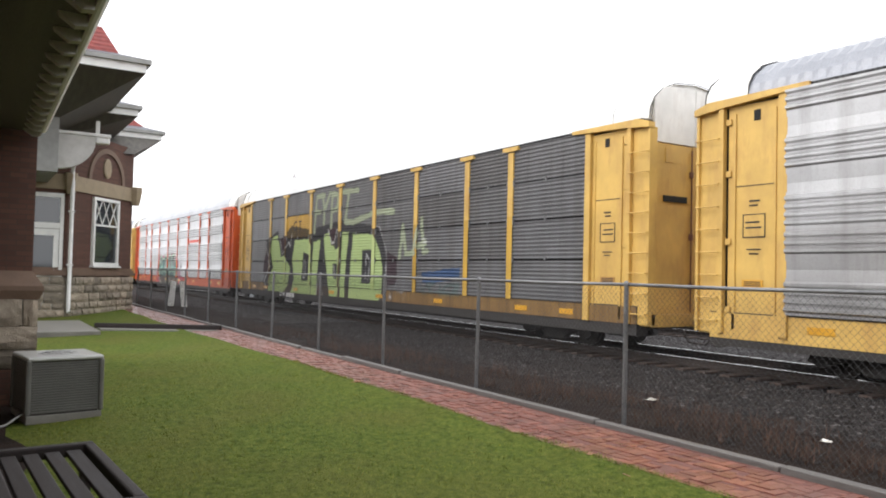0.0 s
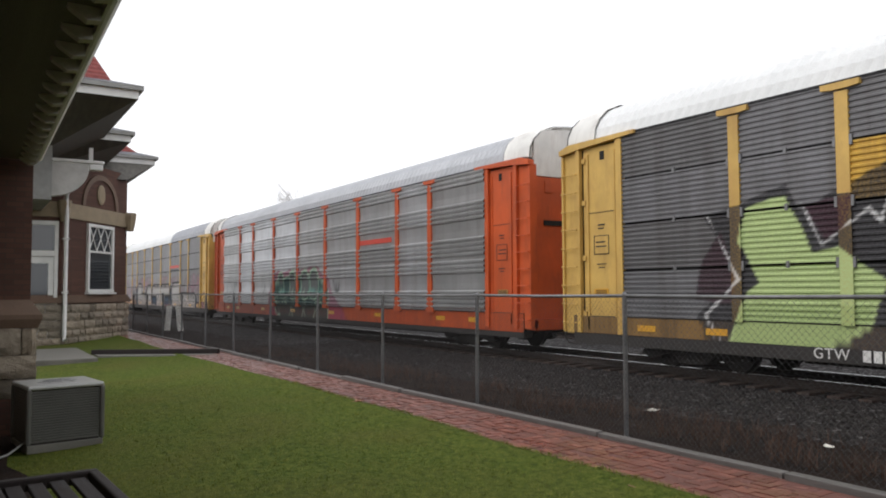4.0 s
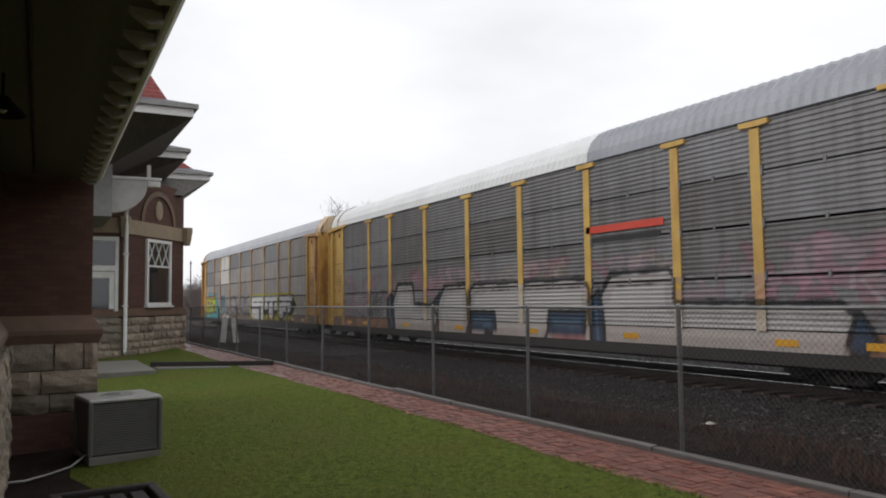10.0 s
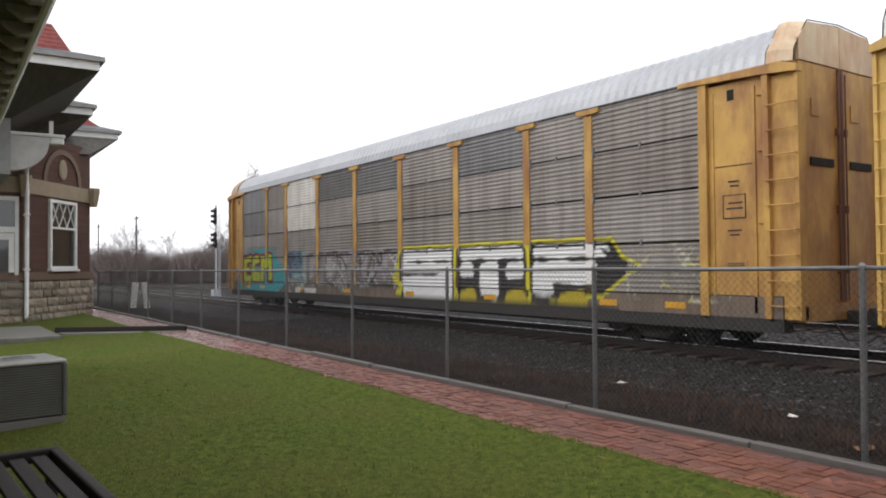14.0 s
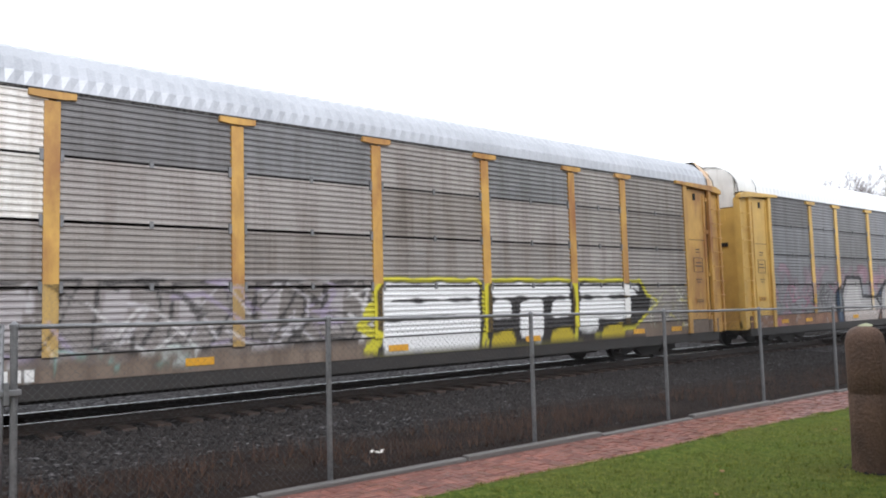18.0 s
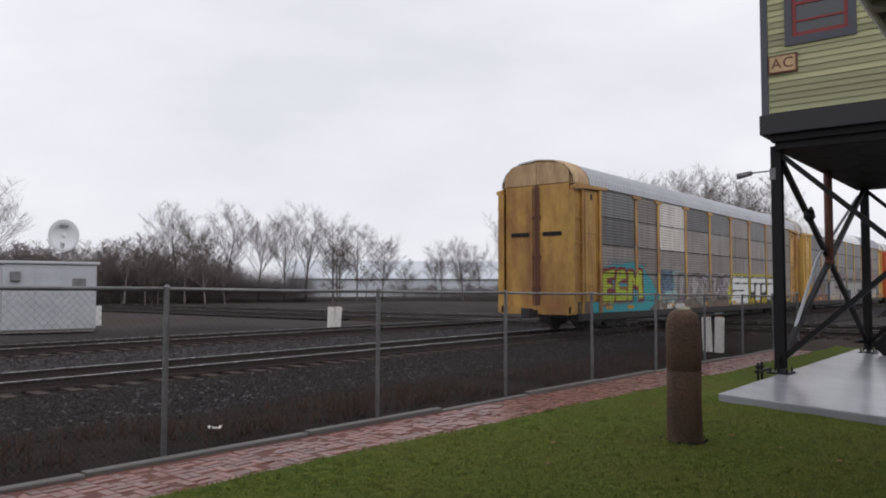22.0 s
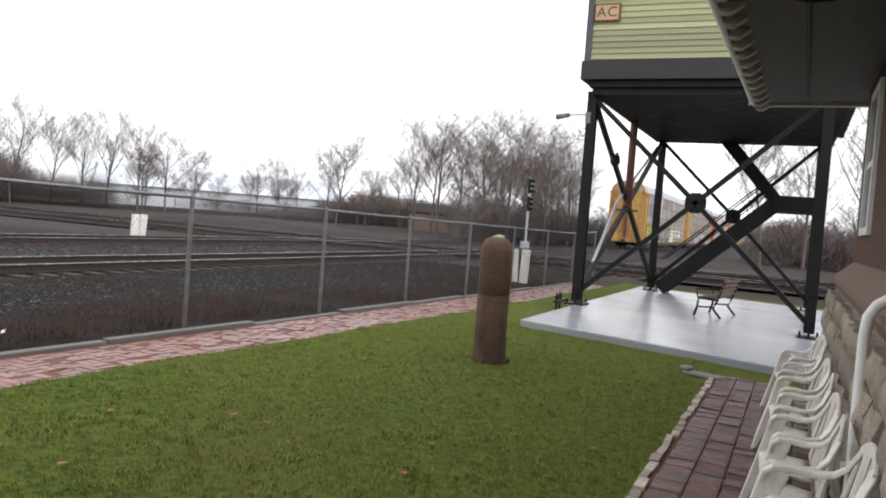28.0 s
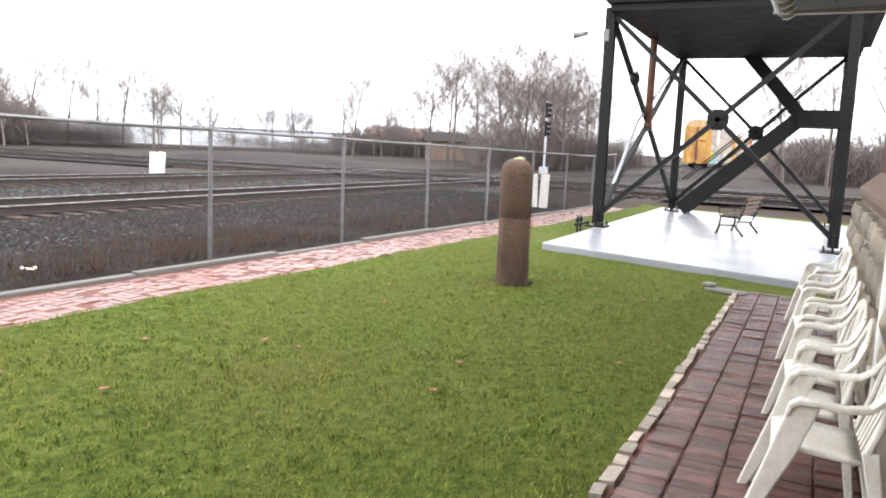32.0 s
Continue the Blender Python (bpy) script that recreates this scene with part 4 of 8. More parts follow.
def hip_eave(name, x0, x1, y0, y1, z, wall, top, rise, label):
    """A hipped roof with a deep eave: outer rectangle, wall rectangle under it, top rectangle."""
    r = thing(name, label, "roof", kind="structure")
    wx0, wx1, wy0, wy1, wz = wall
    tx0, tx1, ty0, ty1 = top
    o = [(x0, y0), (x1, y0), (x1, y1), (x0, y1)]
    w = [(wx0, wy0), (wx1, wy0), (wx1, wy1), (wx0, wy1)]
    t = [(tx0, ty0), (tx1, ty0), (tx1, ty1), (tx0, ty1)]
    q = [(0, 1, 5, 4), (1, 2, 6, 5), (2, 3, 7, 6), (3, 0, 4, 7)]
    part("soffit", Shape().add([(*p, z - 0.22) for p in o] + [(*p, wz) for p in w], q), M["soffit"], r, "dark soffit")
    part("fascia", Shape().add([(*p, z - 0.23) for p in o] + [(*p, z + 0.02) for p in o], q), M["white"], r, "pale moulded fascia")
    g = [(x0 - 0.12, y0 - 0.12), (x1 + 0.12, y0 - 0.12), (x1 + 0.12, y1 + 0.12), (x0 - 0.12, y1 + 0.12)]
    part("gutter", Shape().add([(*p, z + 0.0) for p in g] + [(*p, z + 0.12) for p in g], q + [(3, 2, 1, 0), (4, 5, 6, 7)]), M["grey_paint"], r, "pale grey gutter")
    f = [(x0 - 0.12 + 0.6, y0 - 0.12 + 0.6), (x1 + 0.12 - 0.75, y0 - 0.12 + 0.6), (x1 + 0.12 - 0.75, y1 + 0.12 - 0.75), (x0 - 0.12 + 0.6, y1 + 0.12 - 0.75)]
    part("eave_flare", Shape().add([(*p, z + 0.124) for p in g] + [(*p, z + 0.36) for p in f], q), M["trim"], r, "dark flared eave")
    part("roof_slope", Shape().add([(*p, z + 0.364) for p in f] + [(*p, z + rise) for p in t], q + [(4, 5, 6, 7)]), M["shingle"], r, "red shingles")
    return r


hip_eave("station_roof_1", -34, -22.3, -6, 3.95, 7.3, (-33, -26.5, -5, 2.2, 6.3), (-33, -23.7, -4, 2.95), 1.25, "hipped station roof with deep pale eaves and red shingles")
hip_eave("station_roof_2", -38, -28.6, -4, 4.85, 7.25, (-38, -30.2, -4, 2.9, 6.4), (-37, -29.9, -3, 3.75), 1.25, "upper hipped roof with red shingles")
hip_eave("station_roof_3", -47, -34.0, -4, 6.75, 7.35, (-46, -33.2, -4, 5.5, 6.3), (-45, -35.6, -3, 5.0), 1.3, "hipped bay roof with flared eaves")
part("upper_wall", Shape().box(-33, -26.5, -5, 2.2, 4.6, 6.4), M["grey_paint"], main, "weathered upper wall under the eaves")
br = thing("eave_bracket", "pale curved wooden bracket carrying the eave", "bracket")
curve = [(2.15 + 1.15 * math.sin(a), 4.75 + 0.95 * (1 - math.cos(a))) for a in [0.0, 0.2, 0.4, 0.6, 0.8, 1.0, 1.2, 1.4, 1.57]]
part("spandrel", Shape().prism([(2.1, 5.87), (2.1, 4.6)] + curve + [(3.3, 5.87)], "x", -27.14, -26.86), M["pale_paint"], br, "solid curved spandrel", bevel=0.03)
part("bracket_arm", Shape().prism([(2.1, 5.872), (3.75, 5.872), (3.75, 5.98), (2.1, 5.98)], "x", -27.18, -26.82), M["white"], br, bevel=0.03)
part("bracket_end", Shape().box(-27.16, -26.84, 3.3, 3.72, 5.66, 5.868), M["white"], br, bevel=0.05)
part("hanger", Shape().box(-27.06, -26.94, 3.3, 3.42, 5.984, 6.4), M["white"], br)

# concrete walk and steps to the station door
def slab_thing(name, label, cat, x0, x1, y0, y1, z0, z1, mat, bevel=0.02):
    ob = part(name, Shape().box(x0, x1, y0, y1, z0, z1), mat, bevel=bevel)
    return tagged(ob, label, cat)


slab_thing("concrete_step", "low concrete step at the station door, stained green", "step", -26.5, -22.0, 0.9, 3.0, -0.4, 0.0, M["concrete"])
slab_thing("concrete_pad", "wet concrete pad in the grass", "pad", -16.6, -14.6, 0.7, 1.95, -0.35, -0.08, M["concrete"])
ob = part("garden_walk", Shape().add([(-23.4, 3.2, -0.06), (-21.2, 5.9, 0.0), (-21.9, 5.95, 0.0), (-24.3, 3.2, -0.06)] + [(-23.4, 3.2, -0.3), (-21.2, 5.9, -0.3), (-21.9, 5.95, -0.3), (-24.3, 3.2, -0.3)], [(0, 1, 2, 3), (0, 4, 5, 1), (1, 5, 6, 2), (2, 6, 7, 3), (3, 7, 4, 0)]), M["concrete"])
tagged(ob, "pale concrete walk crossing the lawn", "walk", kind="structure")
ob = part("walk_timber", Shape().beam((-24.2, 3.15, 0.0), (-21.6, 6.05, 0.06), 0.14, 0.14), M["dark_wood"], bevel=0.015)
tagged(ob, "dark timber edging the concrete walk", "timber")

# air conditioner
ac = thing("air_conditioner", "grey outdoor condenser unit standing on the lawn", "air conditioner", pose(-10.72, 0.98, -0.13, 0, 0, 8) @ Matrix.Diagonal((0.87, 0.87, 0.98, 1)))
W = 0.47
part("base_pad", Shape().box(-W - 0.015, W + 0.015, -W - 0.015, W + 0.015, -0.05, 0.05), M["concrete"], ac, "concrete pad", bevel=0.01)
part("core", Shape().box(-W + 0.03, W - 0.03, -W + 0.03, W - 0.03, 0.05, 0.7), M["under"], ac)
for k in range(20):
    z = 0.075 + k * 0.031
    part("louvre", Shape().box(-W, W, -W, W, z, z + 0.021), M["ac"], ac)
for sx in (-1, 1):
    for sy in (-1, 1):
        part("corner_post", Shape().box(sx * W - 0.035, sx * W + 0.035, sy * W - 0.035, sy * W + 0.035, 0.05, 0.72), M["ac"], ac, bevel=0.03)
part("lid", Shape().box(-W - 0.025, W + 0.025, -W - 0.025, W + 0.025, 0.7, 0.755), M["ac_top"], ac, "pale grey lid", bevel=0.025)
grl = Shape()
for r in (0.1, 0.18, 0.26, 0.33):
    ring = [(math.cos(a) * r, math.sin(a) * r, 0.785 - 0.05 * (r / 0.33) ** 2) for a in [6.2832 * k / 24 for k in range(25)]]
    grl.tube(ring, 0.006, 5)
for k in range(8):
    a = 0.785 * k
    grl.tube([(0, 0, 0.79), (math.cos(a) * 0.34, math.sin(a) * 0.34, 0.74)], 0.006, 5)
part("fan_guard", grl, M["ac_top"], ac, "round wire fan guard")

# dark slatted wooden bench top on the grass
sb = thing("slatted_bench", "low dark wet slatted wooden bench by the wall", "bench", pose(-6.75, 0.12, -0.16, 0, 0, 3))
part("rim", Shape().box(0, 0.09, 0, 0.78, 0.36, 0.46).box(1.75, 1.84, 0, 0.78, 0.36, 0.46).box(0.09, 1.75, 0.7, 0.78, 0.36, 0.46).box(0.09, 1.75, 0, 0.08, 0.36, 0.46), M["dark_wood"], sb, bevel=0.015)
for k in range(4):
    part("slat", Shape().box(0.12, 1.72, 0.11 + k * 0.15, 0.22 + k * 0.15, 0.39, 0.425), M["dark_wood"], sb, bevel=0.008)
for lx in (0.02, 1.74):
    for ly in (0.02, 0.68):
        part("leg", Shape().box(lx, lx + 0.08, ly, ly + 0.08, -0.05, 0.36), M["dark_wood"], sb, bevel=0.008)

# ---- signal tower ----
TX, TY = (16.45, 24.4), (4.08, -0.6)
FAR_Y = (3.82, -0.66)
slab = Shape()
sc = [(12.28, 3.95), (25.6, 4.35), (25.6, -2.5), (11.2, -2.5)]
slab.add([(x, y, terrain(x, y) + 0.12) for x, y in sc] + [(x, y, terrain(x, y) - 0.3) for x, y in sc], [(0, 1, 2, 3), (7, 6, 5, 4), (0, 4, 5, 1), (1, 5, 6, 2), (2, 6, 7, 3), (3, 7, 4, 0)])
tagged(part("tower_slab", slab, M["slab"], bevel=0.02), "wet pale grey painted concrete slab under the tower", "slab", kind="structure")


def slab_z(x, y):
    return terrain(min(x, 25.6), y) + 0.12


tower = thing("signal_tower", "wooden signal tower cabin on a black steel frame", "tower")
BZ = 5.17
corners = [(TX[0], TY[0]), (TX[1], FAR_Y[0]), (TX[0], TY[1]), (TX[1], FAR_Y[1])]
for x, y in corners:
    z0 = slab_z(x, y)
    leg = part("leg", Shape().prism([(x - 0.105, y - 0.1), (x - 0.085, y - 0.1), (x - 0.085, y - 0.012), (x + 0.085, y - 0.012), (x + 0.085, y - 0.1), (x + 0.105, y - 0.1), (x + 0.105, y + 0.1), (x + 0.085, y + 0.1), (x + 0.085, y + 0.012), (x - 0.085, y + 0.012), (x - 0.085, y + 0.1), (x - 0.105, y + 0.1)], "z", z0 + 0.1, 4.55), M["black_steel"], tower)
    part("base_plate", Shape().box(x - 0.25, x + 0.25, y - 0.22, y + 0.22, z0, z0 + 0.03).box(x - 0.2, x + 0.32, y - 0.02, y + 0.02, z0 + 0.03, z0 + 0.36), M["black_steel"], leg)
    for bx, by in ((-0.19, -0.16), (0.19, -0.16), (-0.19, 0.16), (0.19, 0.16)):
        part("bolt", Shape().tube([(x + bx, y + by, z0 + 0.02), (x + bx, y + by, z0 + 0.11)], 0.022, 6), M["black_steel"], leg)
part("floor_plate", Shape().box(16.2, 24.7, -0.95, 4.05, 4.45, 4.6), M["black_steel"], tower)
part("floor_frame", Shape().box(15.97, 16.2, -1.2, 4.28, 4.74, 5.14).box(24.7, 24.93, -1.2, 4.28, 4.74, 5.14).box(16.2, 24.7, 4.05, 4.28, 4.74, 5.14).box(16.2, 24.7, -1.2, -0.95, 4.74, 5.14), M["dark_trim"], tower, "deep slate black floor beams", bevel=0.01)
for x in (16.1, 24.1):
    part("bearer", Shape().box(x, x + 0.6, -1.0, 4.1, 4.6, 4.74), M["black_steel"], tower)


def brace(name, p, q, w=0.13, h=0.1):
    part(name, Shape().beam(p, q, w, h), M["black_steel"], tower)


def gusset(x, y, z, axis, r=0.3):
    poly = [(r * math.cos(a + 0.39), r * math.sin(a + 0.39)) for a in [0.785 * k for k in range(8)]]
    if axis == "x":
        part("gusset", Shape().prism([(y + u, z + v) for u, v in poly], "x", x - 0.03, x + 0.03), M["black_steel"], tower)
    else:
        part("gusset", Shape().prism([(x + u, z + v) for u, v in poly], "y", y - 0.03, y + 0.03), M["black_steel"], tower)


for x, (ya, yb) in zip(TX, (TY, FAR_Y)):
    za, zb = slab_z(x, ya) + 0.25, slab_z(x, yb) + 0.25
    mid = (x, (ya + yb) / 2, 2.25)
    for p in ((x, ya, za), (x, yb, zb), (x, ya, 4.45), (x, yb, 4.45)):
        brace("brace", p, mid)
    gusset(*mid, "x", 0.23)
for y, yf in zip(TY, FAR_Y):
    za, zb = slab_z(TX[0], y) + 0.25, slab_z(TX[1], yf) + 0.25
    mid = ((TX[0] + TX[1]) / 2, (y + yf) / 2, 2.3)
    for p in ((TX[0], y, za), (TX[1], yf, zb), (TX[0], y, 4.45), (TX[1], yf, 4.45)):
        brace("brace", p, mid, 0.1, 0.12)
    gusset(*mid, "y", 0.22)
# stairs rising along the far side
stair = thing("tower_stairs", "black steel stairs with handrails rising under the tower", "stairs")
s0, s1 = Vector((23.6, 3.45, -0.1)), Vector((24.0, 0.45, 2.68))
for dx in (0.0, 0.85):
    part("stringer", Shape().beam(s0 + Vector((dx, 0, 0)), s1 + Vector((dx, 0, 0)), 0.06, 0.42), M["black_steel"], stair)
    part("handrail", Shape().tube([s0 + Vector((dx, 0, 0.9)), s1 + Vector((dx, 0, 0.9))], 0.022, 6).tube([s0 + Vector((dx, 0, 0.5)), s1 + Vector((dx, 0, 0.5))], 0.018, 6), M["black_steel"], stair)
for k in range(12):
    c = s0.lerp(s1, (k + 0.5) / 12)
    part("tread", Shape().box(c.x - 0.0, c.x + 0.85, c.y - 0.14, c.y + 0.12, c.z, c.z + 0.04), M["black_steel"], stair)
part("landing", Shape().box(23.9, 25.3, -0.75, 0.5, 2.45, 2.92), M["black_steel"], stair)
s2 = Vector((24.0, 2.2, 4.6))
for dx in (0.2, 0.95):
    part("stringer", Shape().beam(Vector((24.0 + dx, 0.4, 2.75)), s2 + Vector((dx, -0.2, 0)), 0.06, 0.36), M["black_steel"], stair)

# cabin
CX0, CX1, CY0, CY1 = 16.02, 24.85, -1.1, 4.22
part("cabin_core", Shape().box(CX0 + 0.03, CX1 - 0.03, CY0 + 0.03, CY1 - 0.03, 5.14, 9.6), M["trim"], tower, "slate grey wall sheathing")
bz = BZ
n = 0
while bz < 9.4:
    h = 0.125
    segs = [(CY0 + 0.1, CY1 - 0.12)]
    wy0, wy1 = 2.6, 3.62
    if 6.56 < bz + h and bz < 8.2:
        segs = [(CY0 + 0.1, wy0 - 0.14), (wy1 + 0.14, CY1 - 0.12)]
    for a, b in segs:
        part("clapboard", Shape().add([(CX0 + 0.022, a, bz + h + 0.02), (CX0 + 0.022, b, bz + h + 0.02), (CX0 - 0.002, b, bz), (CX0 - 0.002, a, bz), (CX0 + 0.03, a, bz), (CX0 + 0.03, b, bz), (CX0 + 0.03, a, bz + h + 0.02), (CX0 + 0.03, b, bz + h + 0.02)], [(0, 1, 2, 3), (3, 2, 5, 4), (4, 5, 7, 6), (6, 7, 1, 0), (0, 3, 4, 6), (1, 7, 5, 2)]), M["siding"], tower)
    part("clapboard", Shape().add([(CX0 + 0.1, CY1 - 0.022, bz + h), (CX1 - 0.1, CY1 - 0.022, bz + h), (CX1 - 0.1, CY1 + 0.002, bz), (CX0 + 0.1, CY1 + 0.002, bz), (CX0 + 0.1, CY1 - 0.03, bz), (CX1 - 0.1, CY1 - 0.03, bz), (CX0 + 0.1, CY1 - 0.03, bz + h), (CX1 - 0.1, CY1 - 0.03, bz + h)], [(0, 1, 2, 3), (3, 2, 5, 4), (4, 5, 7, 6), (6, 7, 1, 0), (0, 3, 4, 6), (1, 7, 5, 2)]), M["siding"], tower)
    bz += h
part("corner_board", Shape().box(CX0 - 0.02, CX0 + 0.11, CY1 - 0.115, CY1 + 0.02, 5.1, 9.6), M["trim"], tower, "slate grey corner board", bevel=0.006)
part("corner_board", Shape().box(CX0 - 0.02, CX0 + 0.11, CY0 - 0.02, CY0 + 0.1, 5.1, 9.6), M["trim"], tower, "slate grey corner board", bevel=0.006)
win = part("window", Shape().box(CX0 - 0.03, CX0 + 0.06, wy0 - 0.14, wy1 + 0.14, 6.5, 6.66).box(CX0 - 0.03, CX0 + 0.06, wy0 - 0.14, wy1 + 0.14, 8.1, 8.24).box(CX0 - 0.03, CX0 + 0.06, wy0 - 0.14, wy0, 6.66, 8.1).box(CX0 - 0.03, CX0 + 0.06, wy1, wy1 + 0.14, 6.66, 8.1), M["trim"], tower, "slate grey window casing")
part("sash", Shape().box(CX0 - 0.005, CX0 + 0.05, wy0, wy1, 6.66, 6.74).box(CX0 - 0.005, CX0 + 0.05, wy0, wy1, 8.03, 8.1).box(CX0 - 0.005, CX0 + 0.05, wy0, wy0 + 0.07, 6.74, 8.03).box(CX0 - 0.005, CX0 + 0.05, wy1 - 0.07, wy1, 6.74, 8.03).box(CX0 - 0.003, CX0 + 0.04, wy0 + 0.07, wy1 - 0.07, 6.95, 6.99).box(CX0 - 0.003, CX0 + 0.04, wy0 + 0.07, wy1 - 0.07, 7.3, 7.36), M["red"], win, "red painted sash")
part("pane", Shape().box(CX0 + 0.02, CX0 + 0.035, wy0 + 0.07, wy1 - 0.07, 6.74, 8.03), M["glass"], win)
part("cabin_roof", Shape().add([(15.2, -2, 9.6), (25.7, -2, 9.6), (25.7, 5.1, 9.6), (15.2, 5.1, 9.6), (18.5, 1.5, 11.4), (22.4, 1.5, 11.4)], [(3, 2, 1, 0), (0, 1, 5, 4), (1, 2, 5), (2, 3, 4, 5), (3, 0, 4)]), M["brown_roof"], tower, "hipped roof")
sign = thing("tower_sign", "small cream sign with red border and the letters AC", "sign")
part("border", Shape().box(CX0 - 0.04, CX0 - 0.004, 3.53, 4.09, 5.96, 6.34), M["rust_pipe"], sign, "red brown border")
part("board", Shape().box(CX0 - 0.05, CX0 - 0.02, 3.565, 4.055, 5.995, 6.305), M["cap_tan"], sign, "cream board")


def lettering(name, text, size, m, mat, parent, depth=0.004, spacing=1.0):
    cu = bpy.data.curves.new(name, "FONT")
    cu.body, cu.size, cu.extrude, cu.align_x, cu.align_y, cu.space_character = text, size, depth, "CENTER", "CENTER", spacing
    tmp = bpy.data.objects.new(name, cu)
    me = bpy.data.meshes.new_from_object(tmp)
    bpy.data.objects.remove(tmp)
    me.materials.clear()
    me.materials.append(mat)
    ob = new(name, me)
    ob.parent = parent
    ob.matrix_basis = m
    return ob


lettering("letters", "AC", 0.3, pose(CX0 - 0.054, 3.81, 6.15, 90, 0, -90), M["rust_pipe"], sign, spacing=1.15)
# floodlight, cameras and conduits on the frame
fl = thing("flood_light", "small grey floodlight on the tower leg", "light")
part("arm", Shape().beam((16.4, 4.1, 4.05), (16.15, 4.55, 4.0), 0.03, 0.03), M["galv"], fl)
part("lamp_head", Shape().tube([(16.15, 4.5, 4.0), (16.0, 4.75, 3.93)], [0.05, 0.065], 12), M["galv"], fl, smooth=True)
part("junction_box", Shape().box(16.33, 16.42, 4.08, 4.2, 3.85, 4.1), M["galv"], fl, bevel=0.01)
cam_h = thing("dome_camera", "grey dome camera bracketed to the tower brace", "camera")
part("arm", Shape().tube([(18.6, 3.9, 3.35), (18.45, 3.9, 3.42), (18.3, 3.9, 3.35)], 0.04, 8), M["galv"], cam_h)
part("dome", Shape().tube([(18.3, 3.9, 3.36), (18.3, 3.9, 3.2), (18.3, 3.9, 3.08)], [0.1, 0.13, 0.05], 12), M["black_steel"], cam_h, smooth=True)
rp = thing("rusty_standpipe", "rusty vertical pipe hanging from the tower floor", "pipe")
part("pipe", Shape().tube([(20.2, 3.9, 4.5), (20.2, 3.9, 2.2)], 0.1, 12), M["rust_pipe"], rp, smooth=True)
part("collar", Shape().tube([(20.2, 3.9, 2.3), (20.2, 3.9, 2.2)], 0.12, 12), M["rust_pipe"], rp, smooth=True)
gp = thing("grey_conduit", "slanting grey conduit from the tower to the slab", "conduit")
part("pipe", Shape().tube([(16.6, 4.1, -0.05), (19.4, 4.0, 2.3), (23.9, 3.9, 4.2)], 0.038, 10), M["alu"], gp, smooth=True)
anchor = thing("anchor_bolts", "black steel anchor bracket with bolts on the slab", "bracket")
az = slab_z(15.8, 4.3)
part("bar", Shape().box(15.5, 16.3, 4.25, 4.33, az + 0.05, az + 0.1), M["black_steel"], anchor)
for k in (15.6, 15.85):
    part("bolt", Shape().tube([(k, 4.29, az - 0.1), (k, 4.29, az + 0.25)], 0.025, 6).tube([(k, 4.29, az + 0.14), (k, 4.29, az + 0.19)], 0.05, 6), M["black_steel"], anchor)

# park bench on the slab
bench = thing("park_bench", "park bench with curled iron ends and brown slats", "bench", pose(18.55, 1.35, slab_z(18.5, 1.35), 0, 0, 170))
for sx in (-0.62, 0.62):
    part("iron_end", Shape().tube([(sx, -0.3, 0), (sx, -0.24, 0.2), (sx, -0.22, 0.42), (sx, 0.2, 0.4), (sx, 0.34, 0.85)], 0.028, 6).tube([(sx, 0.3, 0), (sx, 0.12, 0.2), (sx, 0.2, 0.4)], 0.028, 6).tube([(sx, -0.24, 0.42), (sx, -0.28, 0.62), (sx, 0.1, 0.64), (sx, 0.27, 0.64)], 0.022, 6).tube([(sx, -0.2, 0.22), (sx, 0.14, 0.24)], 0.02, 6), M["black_steel"], bench, "black cast iron end")
for k in range(5):
    part("seat_slat", Shape().box(-0.72, 0.72, -0.24 + k * 0.09, -0.17 + k * 0.09, 0.43, 0.455), M["slat"], bench, bevel=0.006)
for k in range(4):
    y, z = 0.22 + k * 0.035, 0.5 + k * 0.1
    part("back_slat", Shape().box(-0.72, 0.72, y, y + 0.025, z, z + 0.07), M["slat"], bench, bevel=0.006)

# ---- carved stone post ----
mono = Shape()
prof = [(-0.06, 0.262), (0.2, 0.258), (0.5, 0.25), (0.86, 0.25), (0.875, 0.236), (0.89, 0.25), (1.2, 0.252), (1.42, 0.248), (1.52, 0.225), (1.58, 0.17), (1.61, 0.09)]
ring = []
for z, r in prof:
    for k in range(16):
        a = 6.2832 * (k + 0.5) / 16
        q = r * 1.02 / max(abs(math.cos(a)), abs(math.sin(a))) ** 0.93
        q *= 1 + 0.05 * noise.noise(Vector((math.cos(a) * 2, math.sin(a) * 2, z * 3.3)))
        ring.append((math.cos(a) * q * 0.95, math.sin(a) * q * 0.95, z))
mono.add(ring, [(j * 16 + k, j * 16 + (k + 1) % 16, (j + 1) * 16 + (k + 1) % 16, (j + 1) * 16 + k) for j in range(len(prof) - 1) for k in range(16)] + [tuple(range((len(prof) - 1) * 16, len(prof) * 16))])
mp_ = thing("stone_post", "weathered reddish brown stone post with a rounded top", "stone post", pose(8.72, 3.14, terrain(8.7, 3.1) - 0.02, 0, -0.6, 24) @ Matrix.Diagonal((0.8, 0.8, 0.98, 1)))
part("shaft", mono, M["monolith"], mp_, smooth=True)
part("lichen_cap", Shape().tube([(0.02, 0, 1.59), (0.02, 0.01, 1.632)], [0.13, 0.05], 9), M["lichen"], mp_, "pale lichen on the top")
peb = Shape()
for _ in range(70):
    a, r = rs.random() * 6.28, rs.uniform(0.17, 0.3)
    pebble(peb, 8.72 + math.cos(a) * r, 3.14 + math.sin(a) * r, terrain(8.7, 3.1) + 0.005, rs.uniform(0.015, 0.035))
tagged(part("pebble_ring", peb, M["stones"]), "loose pebbles round the stone post", "stones", kind="stuff")

